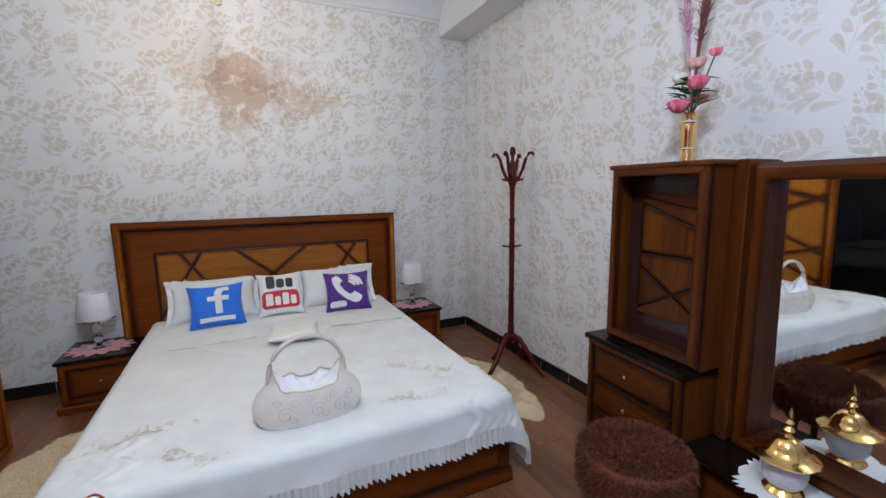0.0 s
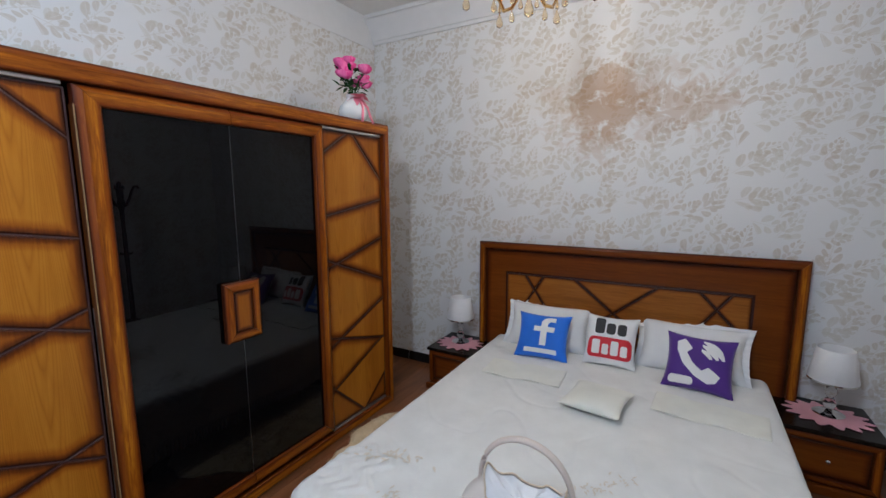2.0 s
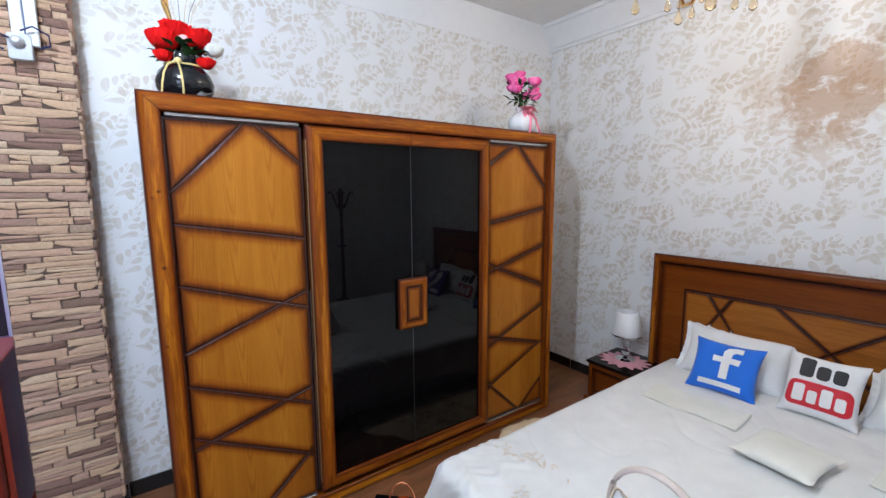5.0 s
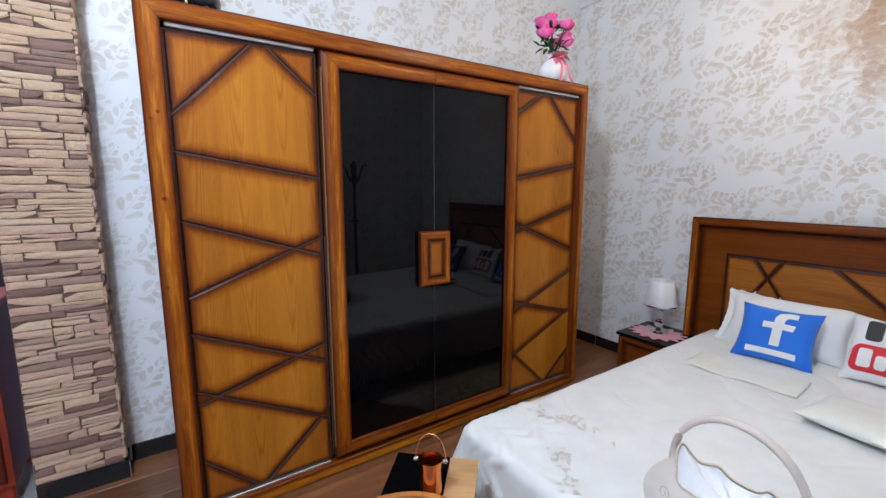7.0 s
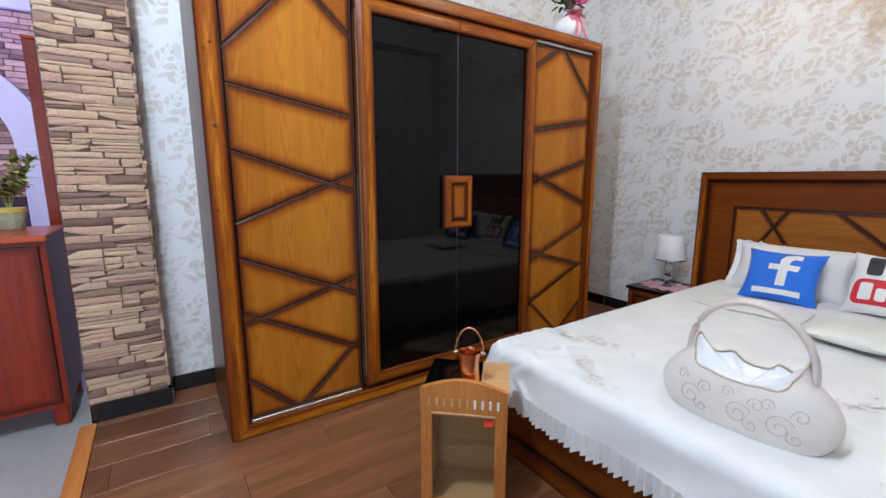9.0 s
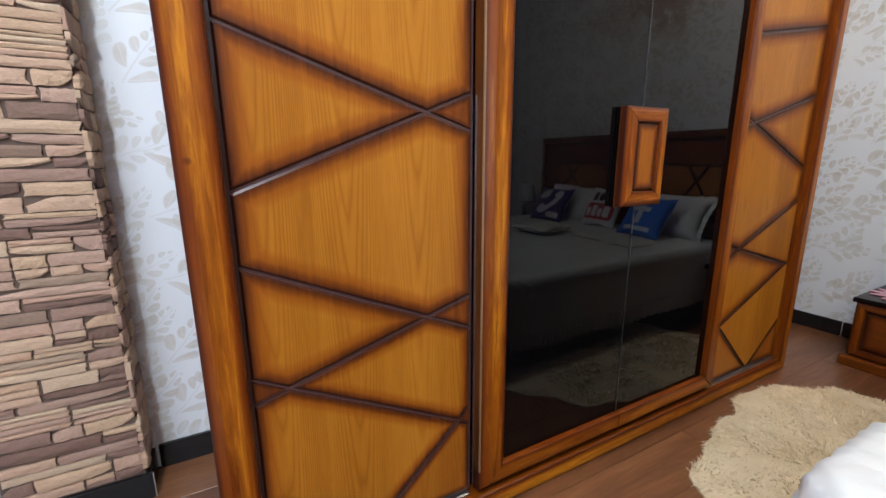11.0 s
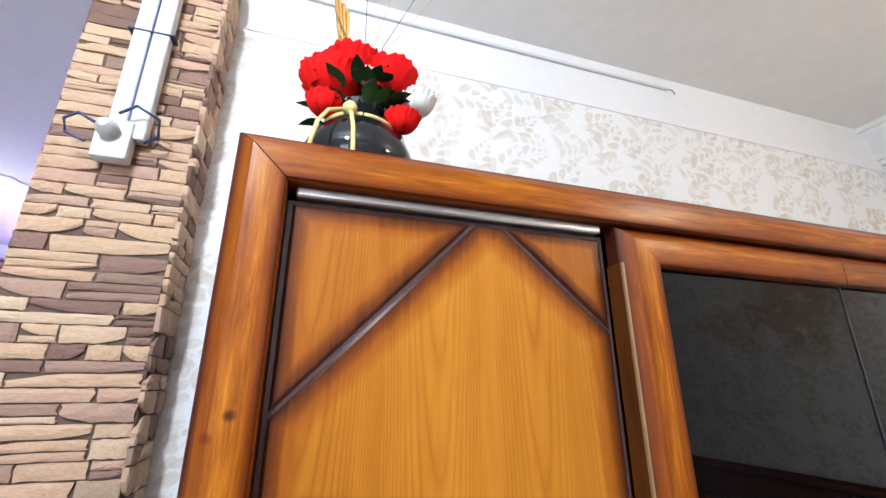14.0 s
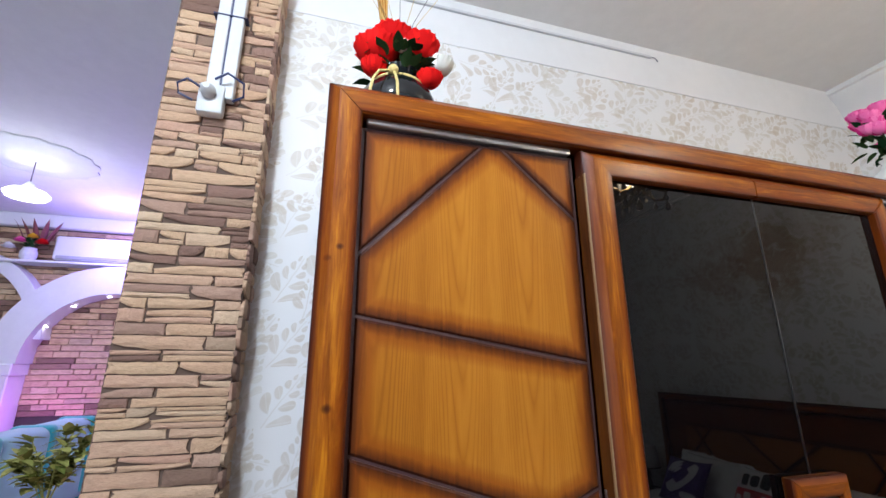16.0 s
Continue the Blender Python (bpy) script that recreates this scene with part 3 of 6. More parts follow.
LEFT = [((0.593, 1.693), (0.90, 2.008)), ((0.945, 2.008), (1.172, 1.81)), ((0.59, 1.567), (1.166, 1.466)), ((0.59, 1.301), (1.165, 1.11)), ((0.584, 0.983), (1.163, 1.208)), ((0.582, 0.845), (1.172, 0.585)), ((0.585, 0.523), (1.172, 0.695)), ((0.584, 0.595), (1.174, 0.288)), ((0.84, 0.072), (1.172, 0.372)), ((0.59, 0.283), (0.80, 0.085))]
RIGHT = [((2.38, 1.872), (2.60, 2.008)), ((2.635, 2.008), (2.935, 1.70)), ((2.38, 1.483), (2.935, 1.575)), ((2.38, 1.15), (2.935, 1.303)), ((2.38, 1.20), (2.935, 0.985)), ((2.38, 0.628), (2.935, 0.852)), ((2.38, 0.69), (2.935, 0.538)), ((2.38, 0.322), (2.935, 0.56)), ((2.38, 0.355), (2.68, 0.072)), ((2.68, 0.072), (2.935, 0.28))]
for u0, u1, lines in ((L1, R1, LEFT), (2.353, 2.929, RIGHT)):
    leaf = part("door", boxed(-1.442, -1.4215, u0, u1, B1, T1), STRIP, ward, "honey wooden sliding door with dark diagonal grooves")
    for poly in panels(u0 + 0.004, u1 - 0.004, B1 + 0.004, T1 - 0.004, lines):
        part("panel", panel_piece(poly, lambda u, v, h: (-1.4215 + h, u, v), 0.0045, 0.058), HONEY, leaf, smooth=30)
    part("top_track", boxed(-1.437, -1.405, u0 + 0.01, u1 - 0.01, T1 + 0.002, T1 + 0.018, bevel=0.003), STEEL, ward, "brushed steel sliding track")
    part("bottom_track", boxed(-1.437, -1.405, u0 + 0.01, u1 - 0.01, 0.060, 0.074, bevel=0.003), STEEL, ward, "brushed steel sliding track")
G0, G1, GM = 1.168, 2.357, 1.762
for a, c, u_out, sgn in ((G0, GM - 0.001, G0, 1), (GM + 0.001, G1, G1, -1)):
    leaf = part("glass_door", boxed(-1.425, -1.4, a + (0.078 if sgn > 0 else 0), c - (0.078 if sgn < 0 else 0), 0.148, 1.95, bevel=0.0015), BLACKGLASS, ward, "black glass sliding door in an amber wooden frame")
    gz = lambda u, v, h: (-1.424 + h, u, v)
    if sgn > 0:
        part("door_stile", bar((a + 0.08, 0.15), (a + 0.08, 1.95), 0.08, 0.048, gz, 0.9, 0.9), FRAME_Z, leaf, smooth=14)
        part("door_rail", bar((a + 0.08, 1.948), (c, 1.948), 0.072, 0.044, gz, 1.0, 0), FRAME_Y, leaf, smooth=14)
        part("door_rail", bar((c, 0.15), (a + 0.08, 0.15), 0.072, 0.044, gz, 0, 1.0), FRAME_Y, leaf, smooth=14)
    else:
        part("door_stile", bar((c - 0.08, 1.95), (c - 0.08, 0.15), 0.08, 0.048, gz, 0.9, 0.9), FRAME_Z, leaf, smooth=14)
        part("door_rail", bar((a, 1.948), (c - 0.08, 1.948), 0.072, 0.044, gz, 0, 1.0), FRAME_Y, leaf, smooth=14)
        part("door_rail", bar((c - 0.08, 0.15), (a, 0.15), 0.072, 0.044, gz, 1.0, 0), FRAME_Y, leaf, smooth=14)
part("door_edge", boxed(-1.424, -1.386, G0 - 0.0045, G0 - 0.0008, 0.152, 1.948, bevel=0.0008), BROWN_Z, ward)
part("edge_band", boxed(-1.386, -1.381, G0 - 0.0052, G0 - 0.0008, 0.152, 1.948), plain("pale_edge_band", (0.22, 0.13, 0.06), 0.4), ward, "pale unstained edge band")
part("edge_seal", boxed(-1.4175, -1.4125, G0 - 0.0075, G0 - 0.005, 0.09, 1.20), STEEL, ward, "thin aluminium edge profile")
part("glass_seam", boxed(-1.402, -1.3975, GM - 0.0012, GM + 0.0012, 0.15, 1.95), plain("seam_aluminium", (0.16, 0.16, 0.165), 0.35, 1.0), ward)
# square wooden pull, split down the middle
pull = part("handle", boxed(-1.40, -1.388, 1.660, 1.852, 0.895, 1.195, bevel=0.003), BROWN_Z, ward, "raised wooden frame handle")
hz = lambda u, v, h: (-1.389 + h, u, v)
frame_bars(1.702, 1.806, 0.942, 1.150, 0.045, 0.026, hz, pull, FRAME_Z, FRAME_Y, ("pull_stile", "pull_rail"))
part("pull_field", panel_piece([(1.703, 0.944), (1.805, 0.944), (1.805, 1.149), (1.703, 1.149)], hz, 0.022, 0.050), HONEY, pull, smooth=30)

# ---- bed ----
bed = thing("bed", "wide wooden bed with a grooved amber headboard", "bed", (0.12, 0, 0))
hx0, hx1 = -0.972 - 0.12, 1.178 - 0.12
hb = part("headboard", boxed(hx0 + 0.01, hx1 - 0.01, 3.672, 3.725, 0.0, 1.20), BROWN_X, bed, "amber headboard with a panel of crossing dark grooves")
hbf = lambda u, v, h: (u, 3.672 - h, v)
frame_bars(hx0 + 0.065, hx1 - 0.065, 0.26, 1.165, 0.055, 0.035, hbf, hb, FRAME_Z, FRAME_X)
part("headboard_field", panel_piece([(hx0 + 0.07, 0.265), (hx1 - 0.07, 0.265), (hx1 - 0.07, 1.16), (hx0 + 0.07, 1.16)], hbf, 0.016, 0.05), FRAME_X, hb, smooth=30)
pu0, pu1, pv0, pv1 = -0.835, 0.785, 0.45, 0.978
HL = [((-0.68, 0.978), (-0.40, 0.56)), ((-0.53, 0.978), (-0.80, 0.53)), ((-0.30, 0.978), (0.25, 0.535)), ((0.26, 0.978), (-0.28, 0.545)), ((0.50, 0.978), (0.85, 0.60)), ((0.68, 0.978), (0.36, 0.53))]
backing = part("headboard_inset", boxed(pu0 - 0.01, pu1 + 0.01, 3.648, 3.66, pv0 - 0.01, pv1 + 0.01), GROOVE, hb)
for poly in panels(pu0, pu1, pv0, pv1, HL):
    part("panel", panel_piece(poly, lambda u, v, h: (u, 3.648 - h, v), 0.010, 0.026), HONEY_X, hb, smooth=30)
for sx in (-0.86, 0.83):
    part("side_rail", boxed(sx, sx + 0.035, 1.56, 3.672, 0.09, 0.30, bevel=0.004), FRAME_X, bed)
part("foot_board", boxed(-0.90, 0.90, 1.52, 1.56, 0.0, 0.27, bevel=0.005), BROWN_X, bed)
fb = lambda u, v, h: (u, 1.52 - h, v)
part("foot_moulding", bar((0.90, 0.0), (-0.90, 0.0), -0.07, 0.028, fb), FRAME_X, bed, smooth=50)
part("foot_panel", panel_piece([(-0.84, 0.085), (0.84, 0.085), (0.84, 0.262), (-0.84, 0.262)], fb, 0.014, 0.03), FRAME_X, bed, smooth=30)
part("slat_base", boxed(-0.825, 0.83, 1.56, 3.67, 0.20, 0.24), BROWN_X, bed)
solid("mattress", boxed(-0.71, 0.95, 1.56, 3.63, 0.24, 0.455, bevel=0.03, seg=3), LINEN, "thick white mattress on the bed", "mattress", smooth=40)

# ---- bedspread and cushions ----
BX, HALF, FOOT, HEAD, BT = 0.12, 0.845, 1.535, 3.60, 0.470


def drape(a, c):
    """A point of the spread: a across from the middle, c along from the head edge's far end; falls over the sides and the foot."""
    ex, ey = max(abs(a) - HALF, 0.0), max(FOOT - c, 0.0)
    e = math.hypot(ex, ey)
    x, y = max(-HALF, min(HALF, a)), max(FOOT, c)
    z = BT + 0.005 * noise.noise((a * 3, c * 3, 0.3)) + 0.0022 * noise.noise((a * 21, c * 9, 2.0)) - 0.004 * max(0.0, 1 - abs(noise.noise((a * 2.3 + c * 2.9, c * 1.7 - a * 2.1, 7.0))) / 0.05)
    # quilted squares stitched over the foot corners, with a raised seam
    edge = min(abs(a) - (HALF - 0.20 + 0.03 * math.cos(c * 40)), FOOT + 0.34 + 0.03 * math.cos(a * 40) - c)
    stitch = 0.0
    if edge > 0:
        stitch = 0.0065 * abs(math.sin(edge * math.pi / 0.062)) ** 0.5 * (0.75 + 0.25 * abs(math.sin((a + c) * math.pi / 0.12)) ** 0.4) * min(1, edge / 0.02) + 0.003
    z += stitch
    if e > 0:
        dx, dy, r = math.copysign(ex / e, a), -ey / e, 0.055
        bend = min(e, r * math.pi / 2)
        out, drop = r * math.sin(bend / r), r * (1 - math.cos(bend / r))
        rest = e - bend
        corner = 4 * (ex / e) * (ey / e) * (ex * ey) / (e * e)
        fold = math.sin((a - c) * 13 + 2 * noise.noise((a * 3, c * 3, 5))) * 0.009 * min(1, rest / 0.12)
        out += rest * (0.13 + 0.22 * corner) + fold
        drop += rest * (0.98 - 0.04 * corner)
        out += stitch * 1.3
        x, y, z = x + dx * out, y + dy * out, z - drop
    return Vector((BX + x, y, z))


NA, NC, OV, OVF = 230, 210, 0.32, 0.195
A0, A1, C0, C1 = -HALF - OV, HALF + OV, FOOT - OVF, HEAD


def spread_mesh():
    bm = bmesh.new()
    g = [[bm.verts.new(drape(A0 + (A1 - A0) * i / NA, C0 + (C1 - C0) * j / NC)) for j in range(NC + 1)] for i in range(NA + 1)]
    for i in range(NA):
        for j in range(NC):
            bm.faces.new((g[i][j], g[i + 1][j], g[i + 1][j + 1], g[i][j + 1]))
    return bm


def ruffle_mesh():
    """A gathered lace strip along the hem."""
    rim = [(A0, C1 + (C0 - C1) * k / 520) for k in range(520)] + [(A0 + (A1 - A0) * k / 440, C0) for k in range(440)] + [(A1, C0 + (C1 - C0) * k / 520) for k in range(521)]
    bm = bmesh.new()
    rows, mid = [[], [], []], Vector((BX, 2.4, 0.3))
    for k, (a, c) in enumerate(rim):
        p = drape(a, c)
        q = p - mid
        q.z = 0
        q.normalize()
        w = math.sin(k * 1.25 + 1.6 * math.sin(k * 0.09)) + 0.5 * math.sin(k * 0.41)
        for r, (down, amp) in enumerate(((-0.012, 0.002), (0.03, 0.007), (0.066, 0.011))):
            rows[r].append(bm.verts.new(p + q * (0.004 + w * amp) - Vector((0, 0, down + 0.004 * w * (r == 2)))))
    for a, c in zip(rows, rows[1:]):
        for k in range(len(a) - 1):
            bm.faces.new((a[k], a[k + 1], c[k + 1], c[k]))
    return bm


spread = thing("bedspread", "white quilted bedspread with a gathered lace hem", "bedspread", (0, 0, 0))
part("cover", spread_mesh(), SHEET, spread, smooth=60)
part("ruffle", ruffle_mesh(), cloth("white_lace", (0.74, 0.74, 0.73), 0.2, 0.7, 200, 0.4), spread, "gathered white lace ruffle", smooth=60)


def petal(bm, centre, angle, tilt, length, width, curl, cols=3, rows=4, full=False):
    """A bowed petal or leaf that starts at centre."""
    ca, sa, ct, st = math.cos(angle), math.sin(angle), math.cos(tilt), math.sin(tilt)
    g = []
    for i in range(rows + 1):
        t = i / rows
        w = width * (max(0.0, math.sin(math.pi * (0.06 + 0.94 * t))) ** 0.6 if full else math.sin(math.pi * (0.08 + 0.92 * t) ** 0.8)) * 0.5 + 0.0005
        row = []
        for j in range(cols):
            s = (j / (cols - 1) - 0.5) * 2
            u, v, h = length * t, s * w, curl * length * t * t + 0.25 * abs(s) * w
            x, z = u * ct - h * st, u * st + h * ct
            row.append(bm.verts.new((centre[0] + x * ca - v * sa, centre[1] + x * sa + v * ca, centre[2] + z)))
        g.append(row)
    for i in range(rows):
        for j in range(cols - 1):
            bm.faces.new((g[i][j], g[i + 1][j], g[i + 1][j + 1], g[i][j + 1]))
    return bm


EMB = cloth("beige_embroidery", (0.74, 0.68, 0.58), 0.4, 0.5, 600, 0.6)
for ex, ey, turn, size in ((-0.52, 1.86, 0.4, 1.0), (0.72, 1.95, 2.4, 1.0), (0.30, 2.12, 1.0, 0.6), (-0.36, 1.62, -0.6, 0.7), (0.58, 1.66, 3.0, 0.7)):
    bm = bmesh.new()
    rnd = random.Random(int(ex * 100) + 77)
    for k in range(34):
        off = rnd.uniform(-0.19, 0.19) * size
        px, py = ex + off * math.cos(turn) + rnd.uniform(-0.05, 0.05), ey + off * math.sin(turn) + rnd.uniform(-0.03, 0.03)
        petal(bm, (px, py, drape(px - BX, py).z + 0.003), rnd.uniform(0, 6.28), 0.05, rnd.uniform(0.02, 0.045) * size, 0.012 * size, -0.02)
    tagged(part("embroidery", bm, EMB, spread, "beige embroidered leaves"), kind="stuff")


def cushion_height(u, v, w, h, fat):
    """Half the thickness of a cushion at (u, v) in -1..1."""
    e = max(0.0, (1 - abs(u) ** 2.6) * (1 - abs(v) ** 2.6))
    return fat * (e ** 0.55)


def cushion_point(u, v, w, h, fat, side, lift=0.0, seed=0.0):
    pinch = 1 - 0.11 * (1 - abs(v) ** 2) * abs(u) ** 3, 1 - 0.10 * (1 - abs(u) ** 2) * abs(v) ** 3
    z = cushion_height(u, v, w, h, fat) * (1 + 0.10 * noise.noise((u * 2.2, v * 2.2, seed)))
    return (u * w / 2 * pinch[0], side * (z + lift), h / 2 + v * h / 2 * pinch[1])


def cushion_mesh(w, h, fat, seed=0.0, n=22):
    bm = bmesh.new()
    for side in (-1, 1):
        g = [[bm.verts.new(cushion_point(2 * i / n - 1, 2 * j / n - 1, w, h, fat, side, 0.0015, seed)) for j in range(n + 1)] for i in range(n + 1)]
        for i in range(n):
            for j in range(n):
                bm.faces.new((g[i][j], g[i + 1][j], g[i + 1][j + 1], g[i][j + 1]))
    bmesh.ops.remove_doubles(bm, verts=bm.verts[:], dist=0.0035)
    return bm


def print_patch(shape, w, h, fat, seed, lift=0.003):
    """A flat print that follows the cushion's front; shape: polygons in -1..1."""
    bm = bmesh.new()
    for poly in shape:
        f = bmesh.new()
        face = f.faces.new([f.verts.new((p[0], p[1], 0)) for p in poly])
        bmesh.ops.triangulate(f, faces=[face], ngon_method="EAR_CLIP")
        for _ in range(5):
            long = [e for e in f.edges if e.calc_length() > 0.11]
            if long:
                bmesh.ops.subdivide_edges(f, edges=long, cuts=1)
                bmesh.ops.triangulate(f, faces=f.faces[:])
        for v in f.verts:
            v.co = cushion_point(v.co.x, v.co.y, w, h, fat, -1, lift, seed)
        join(bm, f)
    bmesh.ops.remove_doubles(bm, verts=bm.verts[:], dist=0.0004)
    return bm


def rect(u0, u1, v0, v1):
    return [(u0, v0), (u1, v0), (u1, v1), (u0, v1)]


def rounded(u0, u1, v0, v1, r, ry=None):
    ry, out = ry or r, []
    for cx, cy, a0 in ((u1 - r, v1 - ry, 0), (u0 + r, v1 - ry, 90), (u0 + r, v0 + ry, 180), (u1 - r, v0 + ry, 270)):
        out += [(cx + r * math.cos(radians(a0 + 18 * k)), cy + ry * math.sin(radians(a0 + 18 * k))) for k in range(6)]
    return out


def arc_band(cx, cy, r0, r1, a0, a1, n=10):
    o = [(cx + r1 * math.cos(radians(a0 + (a1 - a0) * k / n)), cy + r1 * math.sin(radians(a0 + (a1 - a0) * k / n))) for k in range(n + 1)]
    i = [(cx + r0 * math.cos(radians(a1 + (a0 - a1) * k / n)), cy + r0 * math.sin(radians(a1 + (a0 - a1) * k / n))) for k in range(n + 1)]
    return [o + i]


def cushion(name, label, w, h, fat, mat, place, tilt, turn, prints=(), seed=0.0, category="cushion", border=0.0):
    ob = thing(name, label, category, place)
    ob.matrix_basis = pose(*place, 0, 0, turn) @ pose(0, 0, 0, -tilt, 0, 0)
    part("cover", cushion_mesh(w, h, fat, seed), mat, ob, smooth=70)
    if border:
        bm = bmesh.new()
        n = 60
        for k in range(4):
            row = []
            for i in range(n + 1):
                s = 2 * i / n - 1
                u, v = ((s, -1), (1, s), (-s, 1), (-1, -s))[k]
                p = Vector(cushion_point(u, v, w, h, fat, -1, 0.0, seed))
                c = Vector((0, 0, h / 2))
                q = (p - c).normalized()
                row.append((bm.verts.new(p - q * 0.012), bm.verts.new(p + q * border + Vector((0, 0.004 * math.sin(i * 0.9), 0)))))
            for (a, b2), (c, d) in zip(row, row[1:]):
                bm.faces.new((a, c, d, b2))
        part("flange", bm, mat, ob, smooth=60)
    for nm, shape, m, lb in prints:
        part(nm, print_patch(shape, w, h, fat, seed), m, ob, lb)
    return ob


cushion("pillow", "large white pillow leaning on the headboard", 0.62, 0.35, 0.075, LINEN, (-0.335, 3.46, 0.464), 33, 3, (), 1.0, "pillow", 0.035)
cushion("pillow", "large white pillow leaning on the headboard", 0.62, 0.35, 0.075, LINEN, (0.585, 3.45, 0.464), 33, -4, (), 2.0, "pillow", 0.035)
f_shape = [[(-0.06, -0.46), (0.18, -0.46), (0.18, 0.12), (-0.06, 0.12)], [(-0.06, 0.12), (0.18, 0.12), (0.18, 0.34), (-0.06, 0.34)], [(-0.32, 0.12), (-0.06, 0.12), (-0.06, 0.34), (-0.32, 0.34)], [(0.18, 0.12), (0.42, 0.12), (0.46, 0.34), (0.18, 0.34)], [(-0.06, 0.34), (0.18, 0.34), (0.20, 0.50), (-0.06, 0.54)], [(-0.06, 0.54), (0.20, 0.50), (0.28, 0.58), (0.04, 0.72)], [(0.04, 0.72), (0.28, 0.58), (0.24, 0.80)], [(0.28, 0.58), (0.46, 0.58), (0.46, 0.80), (0.24, 0.80)]]
cushion("cushion", "small bright blue plush cushion with a white emblem", 0.375, 0.335, 0.055, BLUE, (-0.31, 3.25, 0.464), 33, 5, [("emblem", f_shape, PRINT, "white emblem print"), ("caption", [rect(-0.62, 0.60, -0.80, -0.60)], PRINT, "")], 3.0)
you = [rounded(-0.60, -0.22, 0.20, 0.86, 0.1), rounded(-0.16, 0.18, 0.20, 0.66, 0.12), rounded(0.25, 0.58, 0.20, 0.66, 0.1)]
tube_bars = [rounded(-0.66, -0.34, -0.58, -0.04, 0.07), rounded(-0.26, -0.02, -0.58, -0.18, 0.07), rounded(0.06, 0.34, -0.58, -0.04, 0.07), rounded(0.42, 0.68, -0.58, -0.18, 0.07)]
yt = cushion("cushion", "small white cushion with a red rounded emblem", 0.34, 0.35, 0.055, LINEN, (0.125, 3.33, 0.470), 28, 0, [*(("caption", [y], INK, "black print") for y in you), ("emblem", [rounded(-0.86, 0.86, -0.72, 0.08, 0.24)], RED, "red rounded print")], 4.0)
for b in tube_bars:
    part("emblem_bar", print_patch([b], 0.34, 0.35, 0.055, 4.0, 0.0055), PRINT, yt, "white print")
phone = [[(-0.66, 0.62), (-0.44, 0.78), (-0.20, 0.44), (-0.34, 0.26), (-0.16, -0.06), (0.10, -0.28), (0.28, -0.14), (0.62, -0.38), (0.50, -0.62), (0.28, -0.70), (-0.08, -0.50), (-0.44, -0.12), (-0.64, 0.32)]]
waves = [*arc_band(0.02, 0.12, 0.26, 0.34, 5, 85, 6), *arc_band(0.02, 0.12, 0.44, 0.52, 5, 85, 6), *arc_band(0.02, 0.12, 0.62, 0.70, 5, 85, 6)]
cushion("cushion", "small purple plush cushion with a white handset emblem", 0.37, 0.345, 0.055, PURPLE, (0.625, 3.22, 0.464), 33, -6, [("emblem", phone, PRINT, "white handset print"), *(("wave", [w], PRINT, "") for w in waves), ("caption", [rounded(-0.82, -0.10, -0.86, -0.56, 0.12)], PRINT, "white bubble print")], 5.0)
flat = cushion("cushion", "small cream satin cushion with a raised flower", 0.32, 0.34, 0.036, CREAM, (0.15, 2.73, 0.525), 0, -4, (), 6.0)
flat.matrix_basis = pose(0.135, 2.60, 0.516, 0, 0, -7) @ pose(0, 0, 0, -90, 0, 0)
for fx, fy, fw, fturn in ((-0.33, 2.98, 0.50, 3), (0.68, 2.96, 0.52, -5)):
    bm = boxed(-fw / 2, fw / 2, -0.12, 0.12, 0.0, 0.008, bevel=0.003, seg=2)
    bmesh.ops.subdivide_edges(bm, edges=[e for e in bm.edges if e.calc_length() > 0.1], cuts=14, use_grid_fill=True)
    for v in bm.verts:
        v.co.z += 0.004 * math.sin(v.co.x * 31) * (v.co.z > 0.004)
        v.co.y += 0.008 * math.sin(v.co.x * 17)
    solid("folded_cloth", bm, CREAM, "pale cream cloth folded flat on the bed", "cloth", place=(fx, fy, 0.474), turn=fturn, smooth=60)


# ---- handbag ----
def bag_leather():
    m, n, l, b = material("embossed_cream_leather", 0.32)
    v = coords(n, l)
    w = n.new("ShaderNodeTexVoronoi")
    w.feature, w.inputs["Scale"].default_value = "DISTANCE_TO_EDGE", 19
    dn = n.new("ShaderNodeTexNoise")
    dn.inputs["Scale"].default_value = 12
    l.new(v, dn.inputs["Vector"])
    md = n.new("ShaderNodeVectorMath")
    md.operation = "MULTIPLY_ADD"
    l.new(dn.outputs["Color"], md.inputs[0])
    md.inputs[1].default_value = (0.12, 0.12, 0.12)
    l.new(v, md.inputs[2])
    l.new(md.outputs[0], w.inputs["Vector"])
    line = ramp(n, [(0.015, (0, 0, 0)), (0.06, (1, 1, 1))])
    l.new(w.outputs["Distance"], line.inputs[0])
    l.new(mix(n, l, noise_of(n, l, v, 22, 5), (0.75, 0.67, 0.60), (0.84, 0.79, 0.73)), b.inputs["Base Color"])
    bump(n, l, b, line.outputs[0], 0.10, 0.003)
    return m


bag = thing("handbag", "cream embossed handbag with white satin lining", "handbag", (0.108, 1.722, 0.472), 0)
bag.scale = (0.99, 0.96, 1.03)


